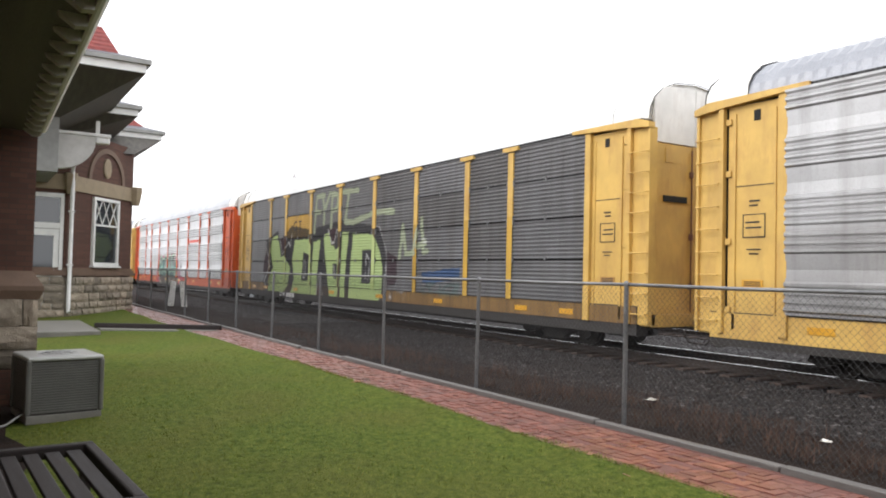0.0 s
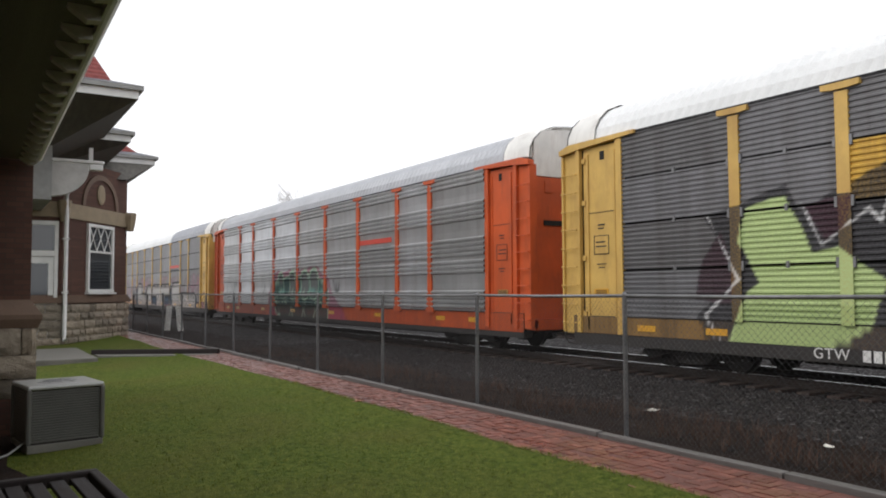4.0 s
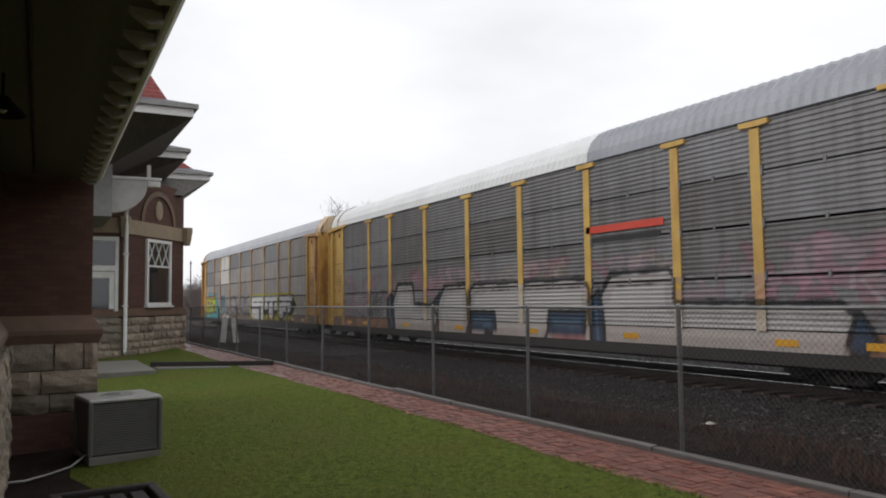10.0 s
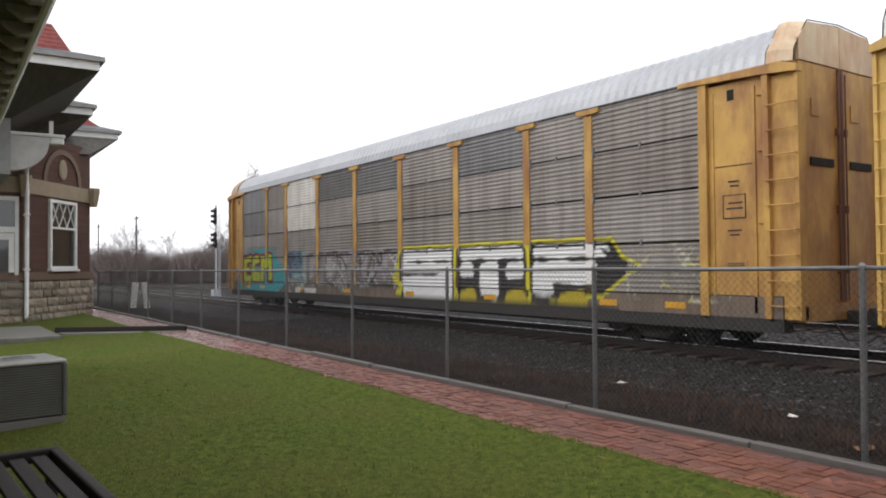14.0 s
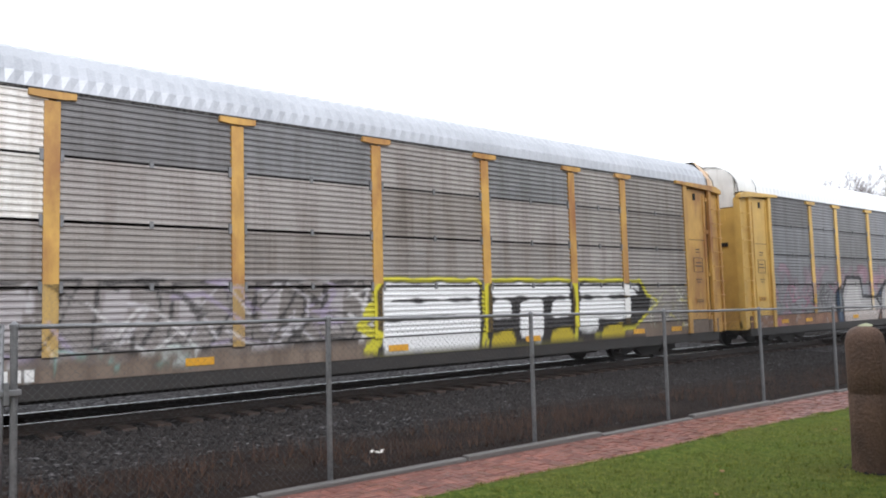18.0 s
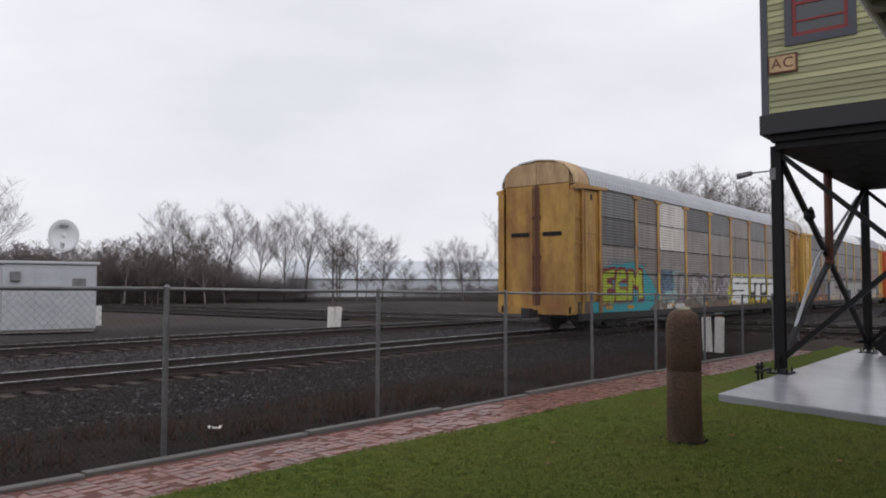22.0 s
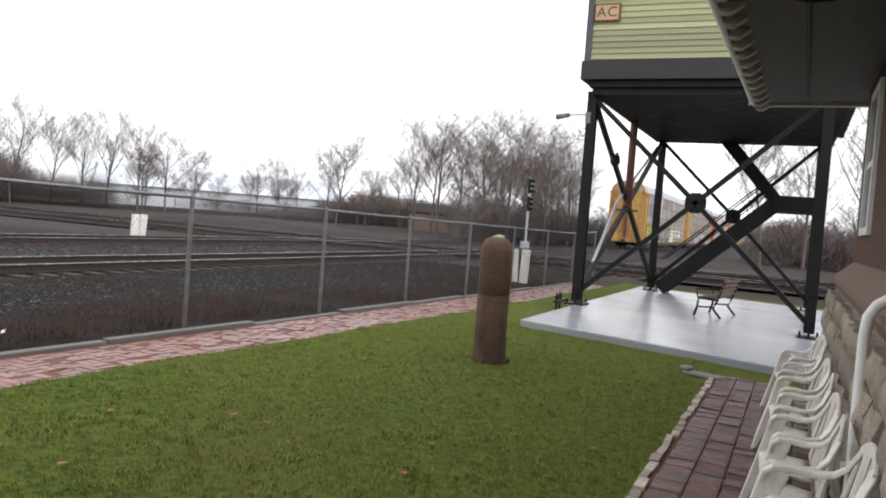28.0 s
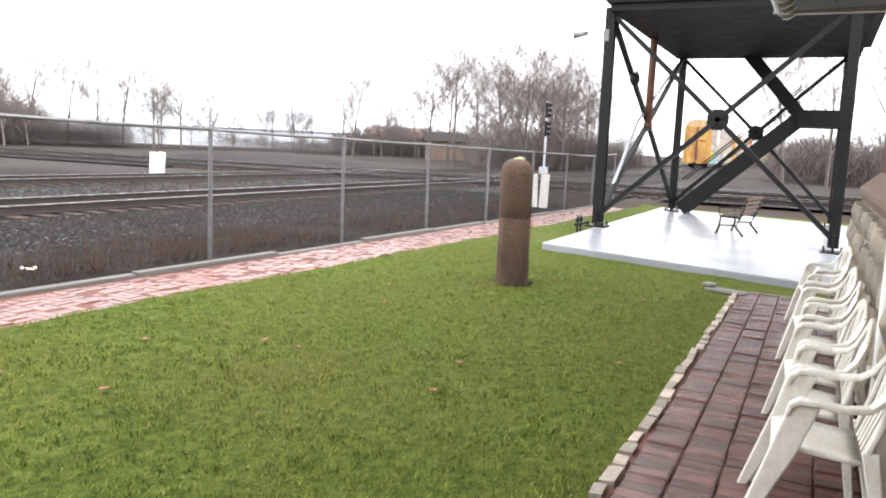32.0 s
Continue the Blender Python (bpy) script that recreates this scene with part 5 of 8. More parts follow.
# ---- white markers by the track ----
def marker(x, y, z, h, leans, label, turn=0):
    t = thing("concrete_marker", label, "marker post", pose(x, y, z, 0, 0, turn), "white marker posts")
    for dx, lean in leans:
        m = pose(dx, 0, -0.05, 0, lean, 0)
        sh = Shape().box(-0.13, 0.13, -0.08, 0.08, 0, h, m)
        part("slab", sh, M["marker"], t, bevel=0.012)
        part("cap", Shape().box(-0.085, 0.085, -0.055, 0.055, h, h + 0.02, m), M["orange_cap"], t, "rusty worn top")
    return t


marker(21.9, 7.35, terrain(21.9, 7.3), 1.05, ((-0.15, -1.5), (0.15, 2)), "pair of whitewashed concrete marker posts beside the fence", 108)
marker(22.3, 23.5, -0.15, 0.98, ((-0.18, 2), (0.2, 5)), "pair of whitewashed concrete marker posts between the tracks")
marker(-37.4, 8.4, -0.1, 1.25, ((-0.32, 5), (0.3, -6)), "pair of leaning whitewashed marker posts", 78)

# ---- plastic chairs ----
def chair_mesh(t):
    s = 0.27

    def ribbon(pts, w, th):
        pts = [Vector(p) for p in pts]
        v = []
        for k, p in enumerate(pts):
            d = (pts[min(k + 1, len(pts) - 1)] - pts[max(k - 1, 0)]).normalized()
            side = d.cross(Vector((0, 0, 1))).normalized()
            up = side.cross(d)
            v += [p + side * a * w / 2 + up * b * th / 2 for a, b in ((-1, -1), (1, -1), (1, 1), (-1, 1))]
        n = len(pts)
        return Shape().add(v, [(3, 2, 1, 0), tuple(range(4 * n - 4, 4 * n))] + [(r * 4 + k, r * 4 + (k + 1) % 4, r * 4 + 4 + (k + 1) % 4, r * 4 + 4 + k) for r in range(n - 1) for k in range(4)])
    seat = Shape()
    nx, ny = 6, 6
    for j in range(ny + 1):
        for i in range(nx + 1):
            u, v = i / nx * 2 - 1, j / ny
            seat.v.append((u * (0.235 - 0.02 * v), 0.27 - v * 0.46, 0.435 - 0.03 * v - 0.02 * (1 - u * u) + (-0.03 if j == 0 else 0)))
    seat.f = [(j * (nx + 1) + i, j * (nx + 1) + i + 1, (j + 1) * (nx + 1) + i + 1, (j + 1) * (nx + 1) + i) for j in range(ny) for i in range(nx)]
    ob = part("seat", seat, M["plastic"], t, smooth=True)
    ob.modifiers.new("shell", "SOLIDIFY").thickness = 0.018
    for sx in (-1, 1):
        part("front_leg", Shape().add([(sx * (s - 0.02 + a), 0.15 + b, 0.64) for a, b in ((-.012, -.12), (.012, -.12), (.012, .04), (-.012, .04))] + [(sx * (s + 0.0 + a), 0.24 + b, 0.4) for a, b in ((-.02, -.1), (.015, -.1), (.015, .04), (-.02, .04))] + [(sx * (s + 0.02 + a), 0.41 + b, 0.0) for a, b in ((-.018, -.03), (.018, -.03), (.018, .03), (-.018, .03))], [(3, 2, 1, 0), (8, 9, 10, 11)] + [(r * 4 + k, r * 4 + (k + 1) % 4, r * 4 + 4 + (k + 1) % 4, r * 4 + 4 + k) for r in (0, 1) for k in range(4)]), M["plastic"], t, bevel=0.01)
        part("rear_leg", Shape().add([(sx * (s - 0.04 + a), -0.22 + b, 0.46) for a, b in ((-.015, -.05), (.015, -.05), (.015, .04), (-.015, .04))] + [(sx * (s + a), -0.33 + b, 0.0) for a, b in ((-.018, -.03), (.018, -.03), (.018, .03), (-.018, .03))], [(3, 2, 1, 0), (4, 5, 6, 7)] + [(k, (k + 1) % 4, 4 + (k + 1) % 4, 4 + k) for k in range(4)]), M["plastic"], t, bevel=0.01)
        arm = [(sx * (s - 0.02), 0.2, 0.58), (sx * (s - 0.018), 0.185, 0.625), (sx * (s - 0.015), 0.14, 0.65), (sx * s, 0.05, 0.655), (sx * (s + 0.01), -0.08, 0.645), (sx * s, -0.2, 0.66), (sx * (s - 0.03), -0.27, 0.71), (sx * 0.215, -0.31, 0.77), (sx * 0.19, -0.345, 0.83)]
        part("armrest", ribbon(arm, 0.06, 0.03), M["plastic"], t, bevel=0.009)
        part("back_post", ribbon([(sx * (s - 0.05), -0.2, 0.42), (sx * 0.23, -0.27, 0.6), (sx * 0.21, -0.33, 0.8)], 0.045, 0.03), M["plastic"], t, bevel=0.009)
    rail = [(x, -0.335 - 0.02 * (1 - (x / 0.22) ** 2), 0.8 + 0.07 * (1 - (x / 0.22) ** 2)) for x in (-0.22, -0.15, -0.07, 0.0, 0.07, 0.15, 0.22)]
    part("back_rail", ribbon(rail, 0.03, 0.06), M["plastic"], t, bevel=0.009)
    for k in range(5):
        x = -0.13 + k * 0.065
        part("back_slat", ribbon([(x, -0.2, 0.41), (x * 1.05, -0.28, 0.6), (x * 1.1, -0.345, 0.86 - 0.25 * abs(x))], 0.034, 0.012), M["plastic"], t, bevel=0.004)


CH = [(3.6, -0.36, 2), (4.22, -0.33, -3), (4.9, -0.33, 3), (5.78, -0.34, -2), (6.62, -0.34, 4), (7.6, -0.34, -3), (8.62, -0.36, 10)]
FLAT = Matrix.Diagonal((1, 0.8, 1, 1))
ch0 = thing("garden_chair", "dirty white moulded plastic armchair against the stone wall", "chair", pose(CH[0][0], CH[0][1], terrain(CH[0][0], 0) + 0.02, 0, 0, CH[0][2]) @ FLAT, "plastic chairs by the wall")
chair_mesh(ch0)
for x, y, r in CH[1:]:
    copy_thing(ch0, pose(x, y, terrain(x, 0) + 0.02, 0, 0, r) @ FLAT)

# ---- small litter ----
def flake(name, label, cat, x, y, z, s, mat, seed):
    q = random.Random(seed)
    pts = []
    for k in range(7):
        a = 0.9 * k
        r = s * q.uniform(0.6, 1.1)
        pts.append((math.cos(a) * r, math.sin(a) * r, 0.004 + q.uniform(0, 0.35) * s))
    sh = Shape().add(pts + [(0, 0, 0.0)], [(k, (k + 1) % 7, 7) for k in range(7)])
    ob = part(name, sh, mat)
    ob.modifiers.new("shell", "SOLIDIFY").thickness = 0.004
    ob.matrix_basis = pose(x, y, z)
    return tagged(ob, label, cat)


flake("fallen_leaf", "curled brown leaf lying on the grass", "leaf", -10.96, 5.2, terrain(-11, 5.2) + 0.02, 0.08, M["leaf"], 1)
flake("paper_litter", "scrap of pale litter behind the fence", "litter", 5.1, 7.3, terrain(5.1, 7.3) + 0.04, 0.1, M["litter"], 2)
flake("paper_litter", "crumpled white litter on the ballast", "litter", -8.0, 8.6, terrain(-8, 8.6) + 0.03, 0.12, M["litter"], 3)
flake("paper_litter", "torn white litter on the ballast", "litter", -5.0, 8.1, terrain(-5, 8.1) + 0.03, 0.07, M["litter"], 4)
flake("fallen_leaf", "red brown leaf beside the brick path", "leaf", -3.6, 6.9, terrain(-3.6, 6.9) + 0.03, 0.09, M["leaf"], 5)
for k in range(14):
    x, y = rs.uniform(2.5, 11), rs.uniform(1.0, 4.8)
    flake("fallen_leaf", "small brown leaf lying on the grass", "leaf", x, y, terrain(x, y) + 0.02, 0.035, M["leaf"], 20 + k)
stone = part("flat_stone", Shape().box(-0.35, 0.35, -0.14, 0.14, 0, 0.07).box(0.22, 0.42, -0.1, 0.1, 0.07, 0.14), M["concrete"], bevel=0.03)
stone.matrix_basis = pose(10.3, 0.72, terrain(10.3, .7), 0, 0, 70) @ Matrix.Diagonal((0.75, 0.75, 0.8, 1))
tagged(stone, "flat grey stone at the end of the paved strip", "stone")

# ---- distance ----
def bare_tree(seed, h, spread=0.33, kids=(12, 8, 7, 6), stem=0.62):
    """Trunk and crown of a leafless tree of height h, its limbs rising, with fine ribbons for the last twigs."""
    q = random.Random(seed)
    trunk, crown = Shape(), Shape()

    def grow(p, d, length, r, level):
        n = (4, 3, 3, 2, 1)[level]
        pts, rad, dd = [p], [r], d.copy()
        for k in range(n):
            dd = (dd + Vector((q.uniform(-1, 1), q.uniform(-1, 1), q.uniform(-0.2, 0.5))) * (0.08 + 0.045 * level) + Vector((0, 0, 0.05 if level else 0.0))).normalized()
            pts.append(pts[-1] + dd * length / n)
            rad.append(r * (1 - 0.7 * (k + 1) / n))
        if level == 4:
            w = Vector((q.uniform(-1, 1), q.uniform(-1, 1), 0)) * r * 1.3
            crown.add([pts[0] - w, pts[0] + w, pts[-1]], [(0, 1, 2)])
            return
        (trunk if level == 0 else crown).tube(pts, rad, (7, 5, 4, 3)[level], caps=False)
        for k in range(kids[level]):
            t = q.uniform(0.2, 1.0) if level else 0.3 + 0.7 * (k + q.random()) / kids[0]
            i = min(int(t * n), n - 1)
            b = pts[i].lerp(pts[i + 1], t * n - i)
            a = q.uniform(0, 6.28) if level else 2.4 * k + q.uniform(-0.5, 0.5)
            side = Vector((math.cos(a), math.sin(a), 0.0))
            nd = (dd * q.uniform(0.5, 0.95) + side * q.uniform(0.5, 1.0) * (0.8 + spread) + Vector((0, 0, 0.18))).normalized()
            cut = 1.25 - 0.5 * t if level == 0 else 1.05 - 0.2 * t
            grow(b, nd, length * q.uniform(0.42, 0.68) * cut, max(r * (1 - 0.6 * t) * 0.45, 0.0085), level + 1)
    grow(Vector((0, 0, -0.2)), Vector((q.uniform(-0.05, 0.05), q.uniform(-0.05, 0.05), 1)), h * stem, h * 0.012, 0)
    return trunk, crown


tree_kinds = []
for seed, h, sp in ((1, 13, 0.25), (2, 12, 0.4), (3, 14, 0.15), (4, 10, 0.5), (9, 12, 0.1)):
    tr, cw = bare_tree(seed, h, sp)
    tr.smooth = cw.smooth = True
    tree_kinds.append((tr.mesh("trunk", M["bark"]), cw.mesh("crown", M["twig"])))
shrub_kinds = []
for seed in (21, 22, 23):
    tr, cw = bare_tree(seed, 5.0, 0.7, (9, 6, 6, 5), 0.5)
    shrub_kinds.append((tr.mesh("stem", M["twig"]), cw.mesh("crown", M["twig"])))


def tree(kind, x, y, s, turn):
    t = thing("bare_tree", "leafless grey tree in the distance", "tree", pose(x, y, -0.15, 0, 0, turn), "bare trees beyond the tracks")
    a, b = tree_kinds[kind]
    piece("trunk", a, t, Matrix.Scale(s, 4))
    piece("crown", b, t, Matrix.Scale(s, 4))


def polar(yaw, d):
    return -math.sin(radians(yaw)) * d, math.cos(radians(yaw)) * d


rt = random.Random(12)
spots = [(68, 88, 0.92, 0), (66, 92, 0.84, 1), (71, 84, 0.80, 3), (63, 100, 0.72, 1), (79, 120, 0.48, 3), (81, 130, 0.48, 1),
         (-70, 64, 0.92, 1), (-71.5, 70, 0.92, 0), (-73, 66, 0.97, 3), (-74.5, 72, 0.97, 1), (-68.5, 74, 0.87, 2), (-76, 68, 0.83, 0), (-78, 74, 0.87, 4),
         (-63, 92, 0.87, 0), (-62, 100, 0.74, 4), (-57.5, 94, 0.92, 4), (-56, 104, 0.74, 2), (-53, 98, 0.66, 2), (-51.5, 106, 0.59, 0),
         (-45.5, 92, 0.77, 1), (-44, 96, 0.81, 3), (-43, 90, 0.68, 0), (-41.5, 100, 0.81, 2), (-47, 104, 0.68, 4), (-38, 98, 0.85, 4), (-36, 104, 0.89, 2), (-34, 100, 0.94, 4), (-39.5, 110, 0.77, 0), (-32.5, 96, 0.94, 2), (-30.5, 100, 0.77, 4),
         (-27, 78, 0.36, 3), (-24.5, 74, 0.41, 1), (-22.5, 78, 0.47, 3), (-20.5, 74, 0.86, 1), (-18.5, 82, 0.77, 0), (-16, 90, 0.62, 3), (-13, 96, 0.62, 1),
         (-82, 60, 0.74, 0), (-85, 56, 0.74, 2), (-88, 54, 0.78, 4), (-91, 58, 0.78, 0), (-94, 50, 0.74, 2), (-96.5, 48, 0.69, 1), (-99, 46, 0.74, 4), (-80, 66, 0.83, 1), (-65.5, 108, 0.74, 3), (-60, 112, 0.69, 1), (-49, 112, 0.59, 3)]
for _ in range(16):
    spots.append((rt.uniform(-82, -64), rt.uniform(66, 95), rt.uniform(0.75, 1.05), rt.randint(0, 4)))
for _ in range(46):
    yaw = rt.choice((rt.uniform(-34, -12), rt.uniform(-66, -34), rt.uniform(-100, -66), rt.uniform(60, 80)))
    spots.append((yaw, rt.uniform(95, 130) if yaw > -66 else rt.uniform(60, 85), rt.uniform(0.42, 0.66), rt.randint(0, 4)))
for yaw, d, s, k in spots:
    x, y = polar(yaw + rt.uniform(-0.4, 0.4), d)
    if not 3.5 < y < 18:
        tree(k, x, y, s * rt.uniform(1.0, 1.25), rt.uniform(0, 360))


rk = random.Random(31)
for yaw0, yaw1, d0, d1, n, s0, s1 in ((-36, -10, 84, 118, 95, 1.3, 2.3), (-70, -57, 96, 125, 40, 0.9, 1.5), (-57, -40, 100, 125, 16, 0.5, 0.9), (-104, -66, 60, 90, 50, 0.8, 1.5), (60, 82, 100, 135, 24, 1.0, 1.8)):
    for _ in range(n):
        x, y = polar(rk.uniform(yaw0, yaw1), rk.uniform(d0, d1))
        if 3.5 < y < 18:
            continue
        t = thing("bare_shrub", "leafless reddish brown shrub in the distance", "shrub", pose(x, y, -0.15, 0, 0, rk.uniform(0, 360)), "bare shrubs beyond the tracks")
        a, b = shrub_kinds[rk.randint(0, 2)]
        s = rk.uniform(s0, s1)
        piece("stem", a, t, Matrix.Scale(s, 4))
        piece("crown", b, t, Matrix.Scale(s, 4))


def brush(yaw0, yaw1, d0, d1, h0, h1, n, seed, name="brushwood"):
    """A thicket of thin twigs seen far away."""
    q = random.Random(seed)
    sh = Shape()
    for _ in range(n):
        yaw = q.uniform(yaw0, yaw1)
        d = q.uniform(d0, d1)
        x, y = polar(yaw, d)
        if 3.5 < y < 18:
            continue
        k = 0.6 + 0.55 * noise.noise(Vector((yaw * 0.35, 2.0, seed)))+ 0.25 * noise.noise(Vector((yaw * 1.7, 5.0, seed)))
        h = (h0 + (h1 - h0) * max(0.0, k)) * q.uniform(0.55, 1.3)
        for _ in range(6):
            a = q.random() * 6.28
            q.random()
            z0 = q.uniform(0.0, 0.6) * h
            l = q.uniform(0.1, 0.9) * (h - z0)
            r = q.uniform(0.01, 0.03)
            b = len(sh.v)
            px, py = x + q.uniform(-0.5, 0.5), y + q.uniform(-0.5, 0.5)
            sh.v += [(px - r, py - r, z0 - 0.2), (px + r, py + r, z0 - 0.2), (px + math.cos(a) * l, py + math.sin(a) * l, -0.15 + z0 + (h - z0) * q.uniform(0.5, 1.0))]
            sh.f.append((b, b + 1, b + 2))
    return tagged(part(name, sh, M["twig"]), "thicket of leafless reddish brown brushwood far off", "brush", kind="stuff")


brush(-42, -33, 92, 125, 2.4, 5.6, 4200, 3)
brush(-35, -10, 88, 120, 2.8, 6.6, 8000, 8)
brush(-72, -56, 108, 135, 2.0, 4.4, 6500, 4)
brush(-57, -40, 100, 130, 1.0, 2.8, 4000, 14)
brush(-106, -66, 62, 95, 2.0, 4.6, 9500, 5)
brush(56, 88, 105, 140, 2.5, 5.5, 9000, 6)
brush(-13, 57, 130, 170, 2.0, 5.0, 5000, 7)

# long pale roof of a warehouse
wh = thing("warehouse", "long low warehouse with a pale grey metal roof", "building", pose(*polar(-48.5, 150), -0.2, 0, 0, -44))
part("wall", Shape().box(-22, 25, 0, 24, 0, 3.6), M["metal_roof"], wh, "pale metal wall")
part("roof", Shape().prism([(-0.6, 3.5), (12, 7.4), (24.6, 3.5)], "x", -23, 26), M["metal_roof"], wh)
for k in range(6):
    part("roof_seam", Shape().beam((-21 + k * 9, -0.6, 3.56), (-21 + k * 9, 12, 7.46), 0.25, 0.12), M["galv"], wh)
wh2 = thing("warehouse", "smaller grey warehouse behind the trees", "building", pose(*polar(-58, 165), -0.2, 0, 0, -52))
part("wall", Shape().box(-14, 14, 0, 14, 0, 3.5), M["metal_roof"], wh2, "pale metal wall")
part("roof", Shape().prism([(-0.5, 3.4), (7, 6.2), (14.5, 3.4)], "x", -14.5, 14.5), M["metal_roof"], wh2)


def house(yaw, d, turn, w, dp, h, rise, label):
    t = thing("house", label, "house", pose(*polar(yaw, d), -0.2, 0, 0, turn))
    part("wall", Shape().box(-w / 2, w / 2, 0, dp, 0, h), M["tan_wall"], t)
    part("roof", Shape().prism([(-0.5, h - 0.1), (dp / 2, h + rise), (dp + 0.5, h - 0.1)], "x", -w / 2 - 0.4, w / 2 + 0.4), M["brown_roof"], t, "brown shingled roof")
    for k in range(3):
        x = -w / 2 + w * (k + 0.5) / 3
        wn_ = part("window", Shape().box(x - 0.6, x + 0.6, -0.06, 0.02, 1.0, 2.3), M["white"], t)
        part("pane", Shape().box(x - 0.48, x + 0.48, -0.08, -0.05, 1.1, 2.2), M["glass"], wn_)


house(-60.4, 128, -58, 9, 7, 3.0, 1.6, "tan house with a brown roof beyond the tracks")
house(-63.0, 132, -66, 9, 7, 3.0, 1.2, "low tan outbuilding with a brown roof")
sheds = thing("garden_shed", "small brown shed among the trees", "shed", pose(*polar(-64.2, 96), -0.2, 0, 0, -60))
part("wall", Shape().box(-2.5, 2.5, 0, 4, 0, 2.4), M["brown_roof"], sheds)
part("roof", Shape().prism([(-0.3, 2.3), (2, 3.4), (4.3, 2.3)], "x", -2.8, 2.8), M["dark_wood"], sheds)

# mound of dark gravel
gm = Shape()
for j in range(7):
    for k in range(18):
        a = 6.2832 * k / 18
        r = 6.5 * (1 - j / 6.3)
        gm.v.append((math.cos(a) * r * (1 + 0.12 * math.sin(3 * a)) * 1.5, math.sin(a) * r, 0.7 * (1 - (1 - j / 6) ** 1.5)))
gm.f = [(j * 18 + k, j * 18 + (k + 1) % 18, (j + 1) * 18 + (k + 1) % 18, (j + 1) * 18 + k) for j in range(6) for k in range(18)]
ob = part("gravel_mound", gm, M["far"], smooth=True)
ob.matrix_basis = pose(*polar(-51, 62), -0.2, 0, 0, -50)
tagged(ob, "mound of dark gravel beyond the tracks", "gravel mound")

# equipment shelter with satellite dish
shel = thing("equipment_shelter", "grey aluminium trackside equipment shelter", "shelter", pose(12.0, 30.6, -0.15, 0, 0, -17))
part("body", Shape().box(0, 3.3, 0, 2.6, 0.1, 2.65), M["alu"], shel, bevel=0.03)
part("plinth", Shape().box(0.05, 3.25, 0.05, 2.55, 0, 0.1), M["concrete"], shel)
part("lid", Shape().box(-0.1, 3.4, -0.1, 2.7, 2.65, 2.76), M["alu"], shel, "flat overhanging lid", bevel=0.02)
part("door", Shape().box(1.1, 2.0, -0.03, 0.0, 0.3, 2.4), M["alu"], shel, bevel=0.01)
part("vent", Shape().box(2.4, 2.9, -0.04, 0.0, 1.7, 2.1), M["galv"], shel)
part("meter_box", Shape().box(0.25, 0.6, -0.2, 0.0, 2.0, 2.35), M["galv"], shel, bevel=0.01)
part("cable_box", Shape().box(3.3, 3.6, 0.5, 0.9, 0.2, 1.0), M["white"], shel, bevel=0.01)
dish = thing("satellite_dish", "white satellite dish on the shelter roof", "dish", pose(14.3, 30.7, 2.62, 0, 0, -24))
part("mast", Shape().tube([(0, 0, -0.02), (0, 0, 0.75)], 0.04, 8), M["galv"], dish)
bowl = Shape()
for j in range(5):
    for k in range(20):
        a = 6.2832 * k / 20
        r = 0.6 * j / 4
        bowl.v.append((math.cos(a) * r * 0.95, 0.22 * (r / 0.6) ** 2 * -1 + 0.1, 1.05 + math.sin(a) * r * 1.1))
bowl.f = [(j * 20 + k, j * 20 + (k + 1) % 20, (j + 1) * 20 + (k + 1) % 20, (j + 1) * 20 + k) for j in range(4) for k in range(20)]
ob = part("reflector", bowl, M["dish"], dish, smooth=True)
ob.modifiers.new("shell", "SOLIDIFY").thickness = 0.02
part("feed_arm", Shape().tube([(0, -0.02, 0.55), (-0.1, -0.65, 0.55), (-0.1, -0.7, 0.75)], 0.02, 6), M["galv"], dish)
part("badge_bar", Shape().box(-0.16, 0.16, -0.1, -0.04, 1.42, 1.47), M["galv"], dish)


def pole(name, label, x, y, h, arms):
    t = thing(name, label, "pole", pose(x, y, -0.2))
    part("mast", Shape().tube([(0, 0, 0), (0, 0, h)], [0.14, 0.09], 8), M["bark"], t)
    for z, w in arms:
        part("crossarm", Shape().beam((-w, 0, z), (w, 0, z), 0.1, 0.12), M["bark"], t)


pole("utility_pole", "wooden utility pole with crossarms beyond the train", *polar(77.6, 98), 8.3, ((8.0, 1.2),))
pole("utility_pole", "wooden utility pole far off", *polar(80, 130), 9, ((8.6, 1.0),))


def signal_mast(x, y, h, heads, label):
    t = thing("signal_mast", label, "railway signal", pose(x, y, -0.2))
    part("mast", Shape().tube([(0, 0, 0), (0, 0, h)], 0.07, 8), M["alu"], t)
    part("ladder", Shape().tube([(0.25, 0.1, 0), (0.25, 0.1, h - 0.6)], 0.025, 5).tube([(0.55, 0.1, 0), (0.55, 0.1, h - 0.6)], 0.025, 5), M["alu"], t)
    for k in range(int(h / 0.4)):
        part("rung", Shape().tube([(0.25, 0.1, 0.3 + k * 0.4), (0.55, 0.1, 0.3 + k * 0.4)], 0.018, 5), M["alu"], t)
    for z in heads:
        hd = part("signal_head", Shape().box(-0.22, 0.22, -0.12, 0.02, z, z + 1.1), M["black_steel"], t, bevel=0.05)
        for k in range(3):
            part("hood", Shape().tube([(0, -0.12, z + 0.2 + k * 0.35), (0, -0.34, z + 0.2 + k * 0.35)], 0.1, 10, caps=False), M["black_steel"], hd)
    part("base_box", Shape().box(-0.3, 0.3, -0.25, 0.25, 0, 0.5), M["alu"], t, bevel=0.02)


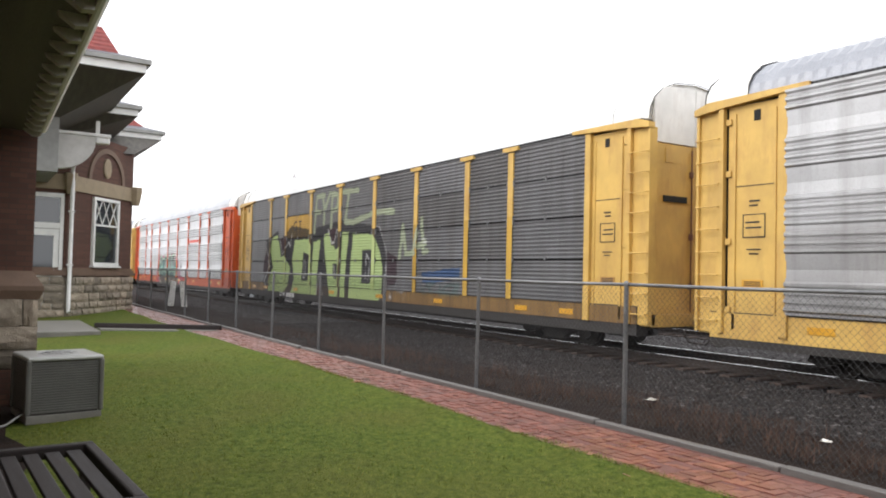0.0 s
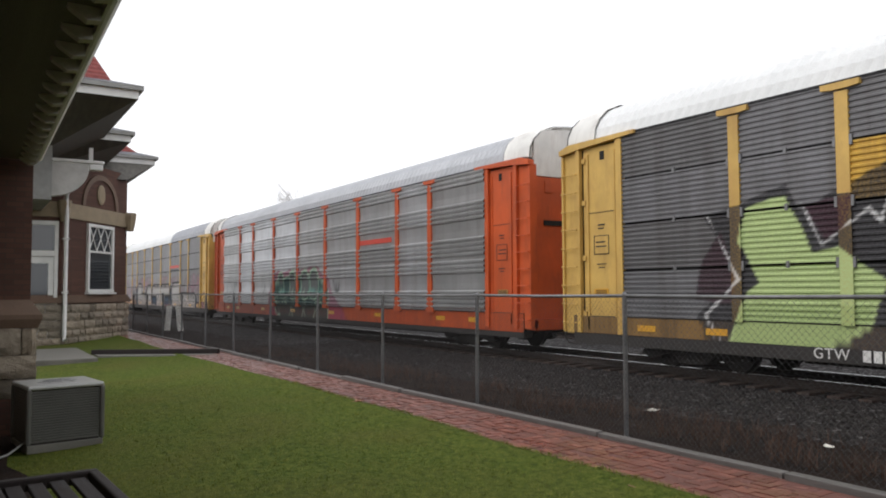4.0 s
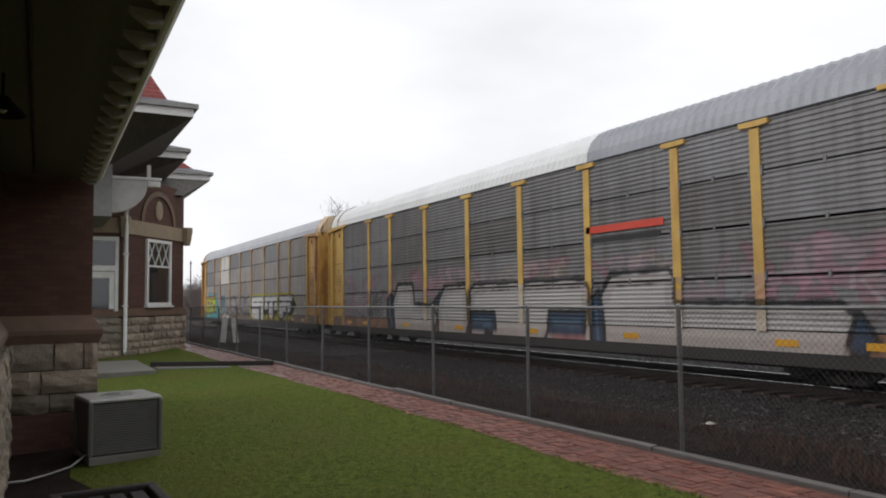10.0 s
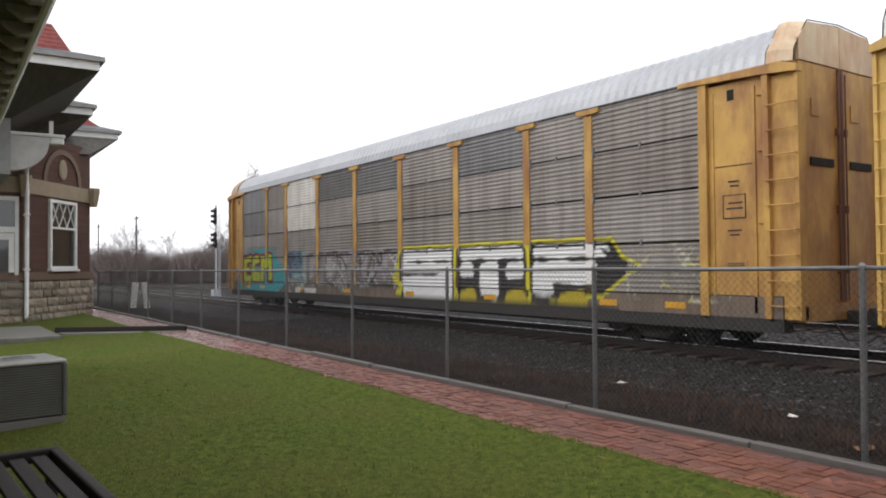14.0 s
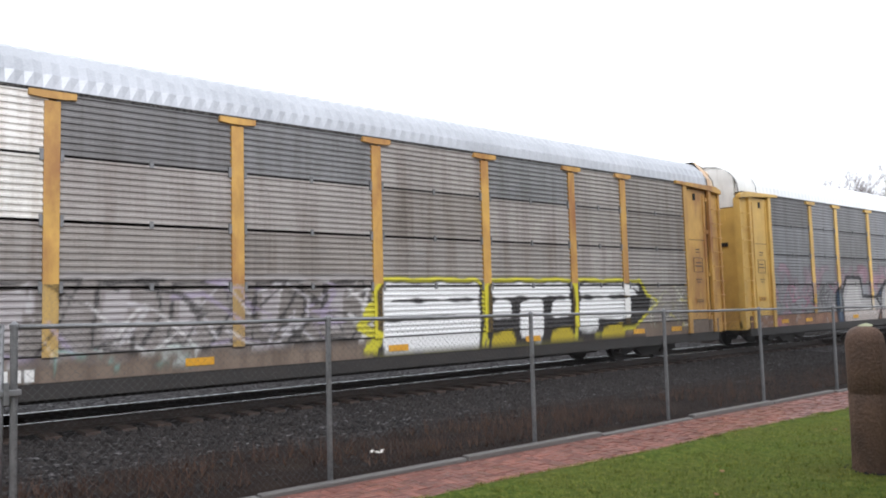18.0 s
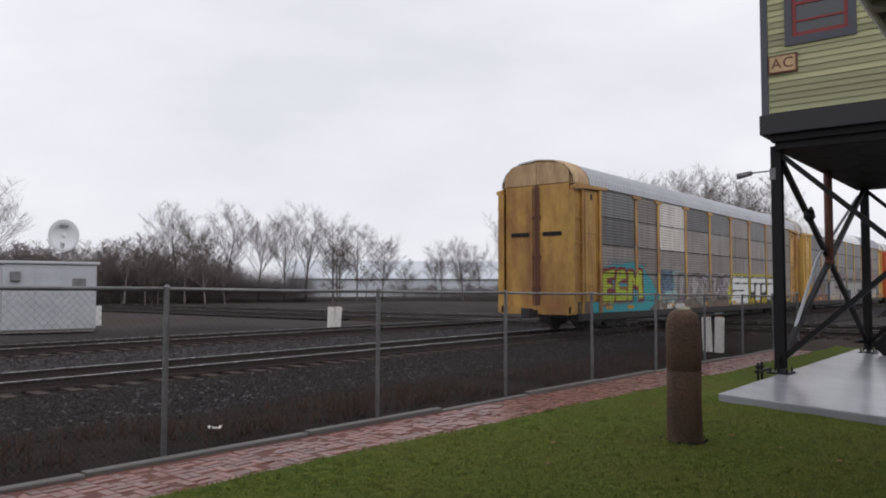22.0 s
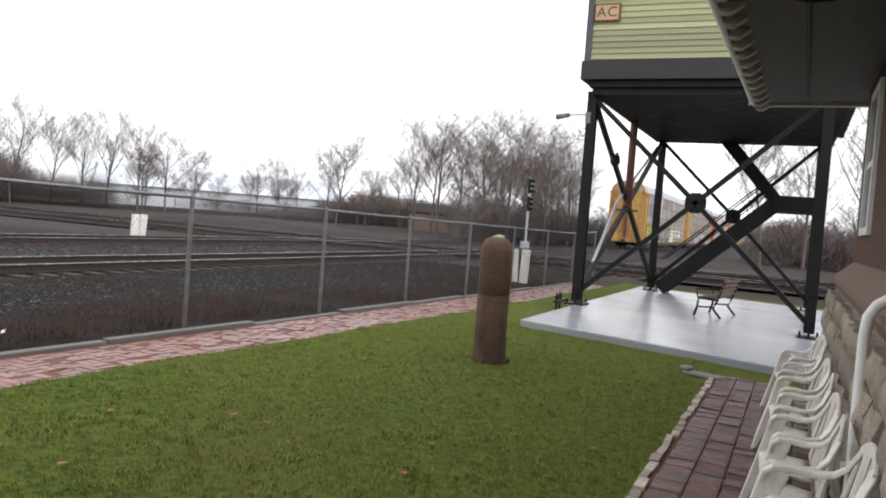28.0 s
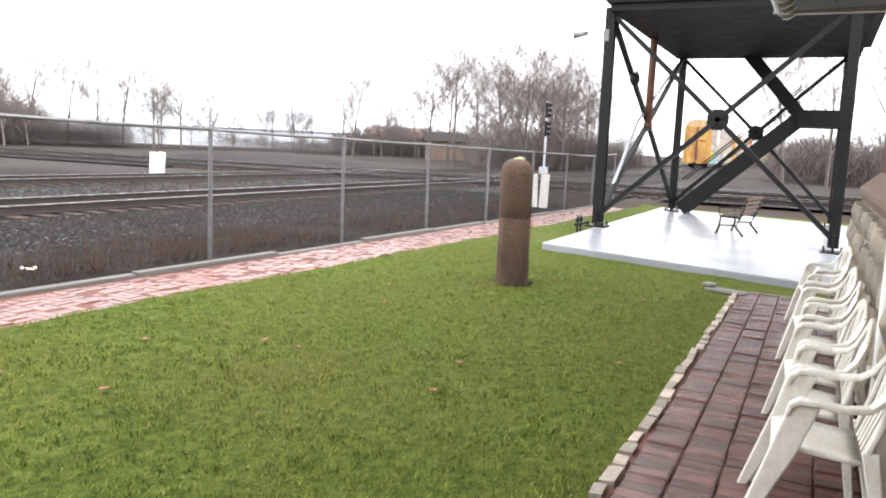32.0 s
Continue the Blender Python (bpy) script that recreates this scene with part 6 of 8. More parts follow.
signal_mast(*polar(-71.5, 56), 5.2, (4.0, 2.7), "tall railway signal mast with two black heads")
signal_mast(*polar(72.3, 54), 6.2, (4.9, 3.3), "railway signal mast beyond the train")
gan = thing("signal_gantry", "grey steel signal gantry far down the line", "signal gantry", pose(*polar(-11, 102), -0.2, 0, 0, -8))
for x in (-6, 6):
    for dx in (-0.5, 0.5):
        part("column", Shape().tube([(x + dx, 0, 0), (x + dx, 0, 9.2)], 0.09, 6), M["alu"], gan)
part("truss", Shape().beam((-6.5, 0, 8.1), (6.5, 0, 8.1), 0.16, 0.16).beam((-6.5, 0, 9.3), (6.5, 0, 9.3), 0.16, 0.16), M["alu"], gan)
for k in range(9):
    part("lattice", Shape().beam((-6 + k * 1.4, 0, 8.1), (-5.3 + k * 1.4, 0, 9.3), 0.08, 0.08), M["alu"], gan)
for x in (-3, 0.5, 4):
    part("signal_head", Shape().box(x - 0.2, x + 0.2, -0.3, 0, 8.2, 9.5), M["galv"], gan, bevel=0.06)

# ---- train ----
CAR, PITCH, FACE = 29.3, 30.55, 12.35
POSTS = [1.92, 4.96, 7.09, 10.11, 13.14, 16.16, 19.19, 22.21, 24.34, 27.38]
ROWS4 = [(1.13, 2.13), (2.17, 3.15), (3.19, 4.16), (4.2, 5.15)]

class Paint:
    """Sprayed paint on a car side: colour and strength at points (x, z)."""

    def __init__(self, x, z, seed):
        self.x, self.z = x, z
        self.c = np.zeros((len(x), 4))
        r = np.random.RandomState(seed)
        self.wob = 0.018 * np.sin(x * 5.1 + r.rand() * 6) * np.cos(z * 6.3 + r.rand() * 6) + 0.008 * np.sin(x * 13 + z * 11)

    def lay(self, d, edge, colour, strength=1.0):
        k = np.clip((edge - d - self.wob) / 0.03, 0, 1) * strength
        self.c[:, :3] = self.c[:, :3] * (1 - k[:, None]) + np.array(colour) * k[:, None]
        self.c[:, 3] = np.maximum(self.c[:, 3], k)

    def line(self, pts):
        d = np.full(len(self.x), 9.0)
        for (x0, z0), (x1, z1) in zip(pts, pts[1:]):
            ux, uz = x1 - x0, z1 - z0
            t = np.clip(((self.x - x0) * ux + (self.z - z0) * uz) / (ux * ux + uz * uz + 1e-9), 0, 1)
            d = np.minimum(d, np.hypot(self.x - x0 - t * ux, self.z - z0 - t * uz))
        return d

    def poly(self, pts):
        d = self.line(list(pts) + [pts[0]])
        inside = np.zeros(len(self.x), bool)
        for (x0, z0), (x1, z1) in zip(pts, list(pts[1:]) + [pts[0]]):
            if z0 != z1:
                inside ^= ((z0 > self.z) != (z1 > self.z)) & (self.x < (x1 - x0) * (self.z - z0) / (z1 - z0) + x0)
        return np.where(inside, -d, d)

    def strokes(self, *paths):
        d = self.line(paths[0])
        for p_ in paths[1:]:
            d = np.minimum(d, self.line(p_))
        return d

    def box(self, x0, x1, z0, z1, r=0.0):
        dx, dz = np.abs(self.x - (x0 + x1) / 2) - (x1 - x0) / 2 + r, np.abs(self.z - (z0 + z1) / 2) - (z1 - z0) / 2 + r
        return np.hypot(np.maximum(dx, 0), np.maximum(dz, 0)) + np.minimum(np.maximum(dx, dz), 0) - r

    def scrawl(self, x0, x1, z0, z1, n, colours, seed, w=0.07, strength=0.85):
        q = random.Random(seed)
        for _ in range(n):
            x, z = q.uniform(x0, x1), q.uniform(z0, z1)
            pts = [(x, z)]
            for _ in range(q.randint(2, 4)):
                x = min(max(x + q.uniform(-0.7, 0.7), x0), x1)
                z = min(max(z + q.uniform(-0.6, 0.6), z0), z1)
                pts.append((x, z))
            self.lay(self.line(pts), w * q.uniform(0.5, 1.4), q.choice(colours), strength)


BLACK, WHITE, YEL, CYAN, LIME, MAR, PALE = (0.015, 0.015, 0.018), (0.74, 0.74, 0.74), (0.55, 0.5, 0.03), (0.05, 0.4, 0.45), (0.5, 0.6, 0.06), (0.24, 0.035, 0.05), (0.45, 0.56, 0.25)


def paint_last(p):
    # turquoise cloud with lime letters in dark red outline
    p.lay(p.poly([(1.7, 2.2), (2.6, 2.42), (4.94, 2.6), (5.6, 2.42), (6.3, 1.95), (7.15, 1.2), (6.7, 0.95), (6.0, 0.6), (1.2, 0.55), (1.5, 1.3)]), 0.03, CYAN)
    p.scrawl(2.0, 6.0, 2.3, 2.62, 14, [(0.12, 0.36, 0.42)], 31, 0.05, 0.45)
    p.scrawl(5.6, 7.0, 1.1, 2.0, 10, [(0.1, 0.3, 0.36), (0.12, 0.45, 0.5)], 32, 0.04, 0.7)
    let_e = p.poly([(2.1, 2.2), (3.1, 2.28), (3.05, 1.98), (2.45, 1.95), (2.45, 1.76), (2.85, 1.75), (2.85, 1.58), (2.45, 1.56), (2.45, 1.4), (3.05, 1.38), (3.05, 1.08), (2.1, 1.08)])
    let_c = p.poly([(3.25, 2.2), (3.5, 2.3), (3.95, 2.28), (4.1, 1.95), (3.55, 1.9), (3.5, 1.58), (4.12, 1.54), (4.12, 1.12), (3.2, 1.1), (3.12, 1.7)])
    let_m = np.minimum(p.poly([(4.22, 2.22), (4.65, 2.25), (4.85, 1.85), (4.62, 1.6), (4.56, 1.12), (4.2, 1.1)]), p.poly([(4.72, 1.85), (4.95, 2.15), (5.17, 2.32), (5.48, 2.26), (5.55, 1.2), (5.1, 1.18), (5.14, 1.85), (4.95, 1.6)]))
    d = np.minimum(np.minimum(let_e, let_c), let_m)
    p.lay(d, 0.13, MAR)
    p.lay(d, 0.0, LIME)
    p.lay(p.box(2.1, 4.6, 1.55, 1.72, 0.05) + 0 * d, -0.02, (0.55, 0.5, 0.1), 0.35)
    for path in ([(3.35, 1.78), (4.1, 1.8)], [(4.62, 1.9), (4.6, 1.2)]):
        p.lay(p.line(path), 0.05, MAR, 0.9)
    p.lay(p.line([(3.5, 1.72), (4.05, 1.72)]), 0.06, CYAN)
    # blue panel with pale fringe
    p.lay(p.box(7.3, 8.7, 1.25, 2.38, 0.1), 0.0, (0.045, 0.1, 0.2), 0.8)
    p.scrawl(7.3, 8.7, 1.3, 2.3, 12, [(0.03, 0.06, 0.12), (0.1, 0.22, 0.34)], 3, 0.07, 0.7)
    p.lay(p.strokes([(8.75, 2.4), (8.8, 1.3)], [(8.6, 2.25), (9.0, 2.3)]), 0.07, (0.25, 0.52, 0.48), 0.85)
    p.scrawl(7.3, 9.0, 1.1, 1.45, 14, [(0.3, 0.55, 0.55), (0.45, 0.6, 0.6)], 33, 0.04)
    p.scrawl(7.3, 10.0, 0.7, 1.0, 16, [(0.55, 0.56, 0.55), (0.4, 0.42, 0.42)], 34, 0.035)
    # grey scribbled letters
    p.lay(p.box(9.0, 16.2, 0.95, 2.38, 0.15), 0.0, (0.3, 0.27, 0.265), 0.5)
    p.lay(p.box(9.0, 16.2, 2.26, 2.4), 0.0, (0.42, 0.4, 0.4), 0.7)
    for x in (9.2, 10.7, 11.9, 13.4, 14.8):
        p.lay(np.abs(p.poly([(x, 1.2), (x + 0.1, 2.2), (x + 1.0, 2.25), (x + 1.1, 1.7), (x + 0.7, 1.1)])), 0.05, BLACK, 0.9)
        p.lay(p.poly([(x + 0.15, 1.3), (x + 0.2, 2.1), (x + 0.6, 2.15), (x + 0.5, 1.3)]), 0.0, (0.5, 0.47, 0.49), 0.7)
    p.scrawl(9.2, 16.2, 1.05, 2.25, 46, [BLACK, BLACK, (0.5, 0.48, 0.5), (0.33, 0.28, 0.38), (0.62, 0.6, 0.6)], 4, 0.05)
    p.scrawl(10.2, 12.4, 0.8, 1.2, 9, [(0.2, 0.42, 0.38), (0.45, 0.5, 0.48)], 5, 0.05, 0.7)
    # large white block letters, black with a yellow edge
    edge = np.minimum(p.box(16.1, 19.05, 0.72, 2.26, 0.3), np.minimum(p.box(19.15, 22.2, 0.75, 2.26, 0.25), p.poly([(22.3, 2.26), (24.95, 2.24), (25.3, 1.85), (25.75, 1.66), (25.3, 1.45), (24.7, 1.05), (22.3, 0.78)])))
    p.lay(edge, 0.09, YEL)
    p.lay(edge, 0.0, BLACK)
    p.lay(p.strokes([(16.0, 1.7), (15.75, 1.35), (16.2, 1.1), (15.9, 0.85)]), 0.13, YEL)
    for x0, x1, z0, z1 in ((16.28, 18.92, 0.84, 2.18), (19.32, 22.02, 1.9, 2.18), (22.42, 24.9, 1.9, 2.16), (19.35, 19.94, 1.39, 1.78), (20.25, 21.02, 0.92, 1.78),
                           (21.36, 22.04, 1.39, 1.78), (22.4, 24.5, 1.28, 1.78), (22.38, 23.1, 0.98, 1.4)):
        p.lay(p.box(x0, x1, z0, z1, 0.12), 0.03, WHITE)
    p.lay(p.line([(16.5, 1.84), (19.0, 1.84)]), 0.05, BLACK)
    p.lay(p.line([(16.15, 1.46), (18.2, 1.48)]), 0.05, BLACK)
    p.lay(p.poly([(24.4, 1.3), (24.95, 1.75), (24.6, 2.1), (25.2, 1.9), (25.3, 1.6)]), 0.0, BLACK)
    for x0, x1 in ((19.2, 20.15), (21.2, 22.2), (23.2, 24.3)):
        p.lay(p.poly([(x0, 0.78), (x0 + 0.2, 1.1), (x1 - 0.2, 1.16), (x1, 0.8)]), 0.0, (0.42, 0.33, 0.02))
    p.lay(p.box(16.0, 25.2, 0.6, 0.8), 0.0, BLACK, 0.9)
    p.lay(np.abs(p.poly([(25.6, 2.15), (27.7, 2.1), (27.85, 1.5), (27.3, 1.0), (25.4, 1.0)])), 0.03, (0.55, 0.52, 0.38), 0.8)
    p.scrawl(25.4, 27.9, 0.95, 2.1, 30, [(0.5, 0.48, 0.36), (0.6, 0.58, 0.5), (0.55, 0.5, 0.2)], 6, 0.03)
    for z in (2.55, 2.75):
        p.scrawl(6.2, 27.0, z, z + 0.1, 26, [(0.55, 0.55, 0.55)], int(z * 10), 0.011, 0.6)


def paint_pink(p):
    navy, pale, rose = (0.02, 0.045, 0.085), (0.47, 0.45, 0.43), (0.55, 0.22, 0.32)
    p.scrawl(1, 28, 1.75, 2.75, 64, [rose, (0.55, 0.38, 0.44), (0.42, 0.33, 0.37)], 2, 0.15, 0.5)
    p.scrawl(11, 22, 2.2, 2.75, 26, [rose, (0.5, 0.42, 0.28), (0.6, 0.45, 0.5)], 21, 0.1, 0.4)
    p.scrawl(1, 28, 0.6, 1.1, 34, [rose, (0.3, 0.16, 0.14), (0.5, 0.45, 0.42)], 9, 0.08, 0.6)
    p.scrawl(1.2, 6.6, 1.15, 2.2, 60, [(0.45, 0.42, 0.42), (0.1, 0.09, 0.1), rose], 22, 0.04, 0.7)
    p.scrawl(22.5, 28.2, 1.1, 2.2, 30, [(0.48, 0.44, 0.45), (0.2, 0.17, 0.18), rose], 23, 0.05, 0.6)
    # pale blocks in black outline
    blocks = ([(7.0, 0.6), (7.2, 1.6), (7.75, 2.42), (9.05, 2.4), (9.2, 1.66), (10.5, 1.62), (11.0, 1.2), (10.6, 0.6)],
              [(11.0, 0.6), (11.0, 1.65), (11.5, 2.25), (12.9, 2.3), (13.1, 1.7), (13.1, 0.6)],
              [(13.2, 0.6), (13.2, 2.05), (13.5, 2.28), (19.0, 2.28), (19.2, 2.0), (19.2, 0.6)],
              [(19.4, 0.6), (19.5, 1.7), (20.0, 2.35), (21.9, 2.4), (22.1, 2.2), (22.1, 1.66), (26.0, 1.62), (26.5, 1.2), (26.4, 0.75), (25.8, 0.6)])
    for pts in blocks:
        d = p.poly(pts)
        p.lay(d, 0.0, pale, 0.8)
        p.lay(d, -0.3, (0.55, 0.53, 0.51), 0.6)
        p.lay(np.abs(d), 0.085, BLACK, 0.97)
    for path in ([(13.5, 2.02), (15.5, 2.06)], [(16.2, 2.04), (18.8, 2.06)], [(20.2, 2.05), (21.6, 2.08)]):
        p.lay(p.line(path), 0.03, BLACK, 0.9)
    for pts in ([(6.75, 1.83), (7.25, 2.15), (7.38, 1.3), (7.45, 0.62), (6.9, 0.62), (6.72, 1.4)], [(10.6, 1.65), (11.15, 2.05), (11.1, 1.66)], [(13.2, 0.85), (13.2, 1.42), (14.7, 1.42), (14.75, 0.9), (14.4, 0.7)],
                [(17.35, 0.95), (17.45, 1.45), (19.1, 1.45), (18.9, 0.75), (17.4, 0.8)], [(19.2, 0.45), (19.15, 1.7), (19.55, 1.98), (19.7, 1.4), (19.75, 0.45)], [(26.0, 0.8), (26.3, 1.5), (26.65, 1.0), (26.3, 0.6)]):
        d = p.poly(pts)
        p.lay(d, 0.06, BLACK)
        p.lay(d, -0.06, navy)
        p.lay(d, -0.2, (0.08, 0.14, 0.2), 0.7)
    for path in ([(13.0, 0.9), (12.85, 0.45)], [(14.2, 0.85), (14.6, 0.45)], [(17.35, 0.9), (17.15, 0.45)]):
        p.lay(p.line(path), 0.09, BLACK)
    p.lay(p.box(17.5, 19.0, 0.6, 0.85, 0.05), 0.0, (0.4, 0.14, 0.14), 0.7)


def paint_green(p):
    ink, plum, line, pale = (0.04, 0.039, 0.043), (0.05, 0.022, 0.032), (0.62, 0.62, 0.62), (0.36, 0.4, 0.28)
    p.lay(p.poly([(4.2, 3.12), (6.0, 3.6), (6.3, 3.1), (7.8, 3.75), (10.1, 3.5), (13.3, 3.75), (16.1, 3.42), (16.6, 3.36), (17.15, 2.5), (17.15, 0.6), (4.3, 0.6), (3.95, 1.2), (5.0, 1.9)]), 0.0, ink, 0.94)
    p.lay(p.poly([(4.6, 2.9), (5.0, 1.9), (4.8, 1.4), (3.95, 1.5), (4.1, 2.2)]), 0.0, plum, 0.9)
    p.lay(p.poly([(17.17, 2.5), (17.9, 2.25), (18.0, 1.7), (17.85, 1.3), (17.2, 1.2)]), 0.0, plum, 0.9)
    body = [[(5.15, 3.25), (6.0, 3.4), (6.5, 2.35), (6.95, 2.42), (7.75, 1.85), (7.5, 1.1), (6.7, 0.6), (4.65, 0.6), (5.1, 1.6), (5.4, 1.85), (5.0, 2.6)],
            [(8.2, 3.1), (9.9, 3.1), (10.2, 2.8), (10.25, 1.4), (10.1, 0.6), (7.7, 0.6), (8.2, 1.3), (7.95, 2.2)],
            [(10.4, 2.95), (11.2, 3.05), (11.1, 2.4), (10.9, 1.55), (10.85, 0.6), (10.2, 0.6)],
            [(11.5, 3.2), (12.1, 3.3), (12.7, 2.6), (13.15, 2.7), (13.0, 0.6), (12.25, 0.6), (11.62, 2.6)],
            [(14.35, 3.2), (16.1, 3.1), (16.6, 2.5), (16.9, 1.9), (16.8, 0.9), (16.4, 0.5), (14.0, 0.5), (14.15, 1.85)],
            [(13.35, 3.3), (14.0, 3.25), (13.75, 1.9), (13.65, 0.6), (13.2, 0.6)]]
    for pts in body:
        d = p.poly(pts)
        p.lay(d, 0.0, PALE)
        p.lay(np.maximum(d, p.box(0, 30, 0, 1.5)), -0.05, (0.3, 0.4, 0.15), 0.55)
    for pts in ([(9.3, 2.55), (10.1, 2.4), (9.95, 1.25), (9.1, 1.3)], [(12.5, 2.05), (13.0, 2.05), (12.92, 1.35), (12.55, 1.5)], [(15.2, 2.55), (16.0, 2.55), (15.95, 1.3), (15.15, 1.3)]):
        p.lay(p.poly(pts), 0.0, ink)
    p.lay(p.poly([(12.0, 3.5), (12.85, 3.45), (12.6, 2.75), (12.3, 2.75)]), 0.0, plum)
    p.lay(p.poly([(6.3, 3.2), (7.3, 3.3), (7.1, 2.7), (6.7, 2.5)]), 0.0, plum)
    p.lay(p.poly([(10.9, 0.6), (11.05, 1.4), (11.45, 0.6)]), 0.0, plum)
    for pts in ([(4.3, 3.14), (5.0, 1.9), (4.2, 1.2), (4.55, 0.65)], [(6.27, 3.28), (6.66, 2.46), (7.48, 3.02), (7.67, 2.81), (7.87, 3.4)], [(11.99, 3.4), (12.35, 2.84), (12.61, 2.89), (12.85, 3.4)], [(10.82, 0.65), (11.05, 1.54), (11.51, 0.65)],
                [(9.41, 2.16), (9.61, 2.15), (9.55, 1.43), (9.35, 1.43), (9.41, 2.16)], [(15.49, 1.5), (15.57, 2.38), (15.85, 2.12), (15.74, 1.45)], [(16.1, 3.4), (16.56, 3.36), (17.13, 2.48), (17.13, 1.1), (16.8, 0.5)], [(12.62, 1.95), (12.75, 1.5)]):
        p.lay(p.line(pts), 0.035, line, 0.95)
    e = p.strokes([(11.5, 4.84), (10.69, 4.83), (10.49, 3.4)], [(10.55, 4.17), (11.15, 4.19)], [(11.31, 4.88), (11.51, 4.2), (11.5, 3.7)], [(12.06, 4.89), (11.54, 4.24)],
                  [(12.24, 3.5), (12.3, 4.84), (12.86, 4.77), (12.84, 4.22), (12.33, 4.16)], [(13.19, 4.85), (14.7, 4.8)], [(13.9, 4.82), (13.6, 3.65), (14.4, 3.62), (16.2, 3.88), (17.6, 3.84)])
    p.lay(e, 0.13, pale)
    p.lay(p.strokes([(18.1, 2.25), (18.3, 3.3), (18.5, 2.5)], [(18.5, 2.35), (19.1, 2.4)], [(19.3, 3.1), (19.05, 2.4)], [(19.55, 3.46), (19.7, 2.4), (19.95, 2.42)], [(19.3, 2.6), (19.8, 2.7)]), 0.12, pale)
    p.lay(p.strokes([(19.6, 2.83), (20.5, 2.87)], [(19.5, 2.7), (20.2, 2.74)]), 0.025, (0.5, 0.5, 0.5), 0.8)
    p.lay(p.poly([(19.6, 1.75), (20.4, 1.83), (21.9, 1.95), (21.9, 1.55), (20.4, 1.42), (19.65, 1.4)]), 0.0, (0.025, 0.075, 0.19), 0.9)
    p.scrawl(19.6, 21.8, 1.1, 1.4, 10, [(0.12, 0.22, 0.2)], 41, 0.06, 0.5)
    p.scrawl(17.3, 18.6, 0.75, 1.1, 9, [line], 42, 0.018, 0.8)


def paint_teal(p):
    mint, glass, grey, rose = (0.36, 0.5, 0.38), (0.012, 0.06, 0.055), (0.13, 0.14, 0.14), (0.4, 0.08, 0.17)
    p.lay(p.poly([(9.2, 0.55), (9.6, 1.9), (10.0, 2.4), (10.6, 2.72), (11.3, 2.6), (12.2, 2.72), (12.9, 2.6), (14.2, 2.74), (15.4, 2.8), (15.7, 2.5), (16.5, 2.3), (16.7, 1.8), (17.6, 1.2), (18.2, 0.55)]), 0.0, rose, 0.75)
    body = p.poly([(9.9, 1.8), (10.1, 2.05), (10.6, 2.1), (11.4, 2.18), (12.0, 2.3), (13.5, 2.3), (14.2, 2.3), (15.4, 2.15), (16.1, 2.1), (16.15, 1.9), (16.45, 1.64), (16.4, 1.3), (16.2, 1.15), (16.2, 0.6), (11.1, 0.6), (10.4, 0.75), (10.0, 1.25)])
    tops = [p.box(x - w, x + w, 1.4, top, w * 0.9) for x, w, top in ((11.1, 0.28, 2.5), (12.55, 0.34, 2.55), (14.0, 0.42, 2.55), (15.0, 0.42, 2.6))]
    whole = body
    for d in tops:
        whole = np.minimum(whole, d)
    p.lay(whole, 0.14, mint)
    p.lay(whole, 0.05, glass)
    for d in tops:
        p.lay(np.abs(d - 0.02), 0.05, mint, 0.9)
        p.lay(d, -0.05, grey)
    p.lay(np.maximum(body, p.box(9.5, 16.6, 0.5, 1.1)), -0.02, (0.05, 0.055, 0.055))
    for pts in ([(10.4, 2.0), (11.45, 2.0), (11.45, 1.25), (10.4, 1.22)], [(12.95, 2.15), (13.5, 2.2), (13.5, 1.35), (12.95, 1.35)], [(15.45, 2.0), (16.05, 2.0), (16.0, 1.2), (15.45, 1.3)]):
        p.lay(np.abs(p.poly(pts)), 0.04, mint, 0.9)
        p.lay(p.poly(pts), -0.05, (0.015, 0.08, 0.06))
    for x in (10.5, 11.75, 13.15, 14.7, 15.85):
        p.lay(np.abs(p.poly([(x - 0.25, 1.45), (x + 0.25, 1.5), (x + 0.05, 1.15)])), 0.03, mint, 0.9)
    for x in (11.15, 12.6, 13.95, 15.35):
        p.lay(p.strokes([(x - 0.18, 1.15), (x - 0.05, 1.85), (x + 0.12, 1.15)]), 0.035, mint, 0.9)
    for x in (10.6, 12.2, 13.7, 15.0):
        p.lay(p.strokes([(x - 0.2, 0.62), (x, 1.0), (x + 0.2, 0.62)]), 0.03, mint, 0.8)
    p.scrawl(10.2, 16.2, 1.55, 1.75, 20, [(0.08, 0.26, 0.24), (0.15, 0.36, 0.3)], 52, 0.03, 0.7)
    p.scrawl(8.7, 9.4, 1.55, 2.1, 12, [BLACK], 4, 0.02)
    p.scrawl(16.9, 17.5, 1.7, 2.15, 10, [BLACK], 53, 0.02)
    p.scrawl(2.6, 4.4, 1.65, 2.2, 16, [(0.25, 0.3, 0.28)], 5, 0.022, 0.7)


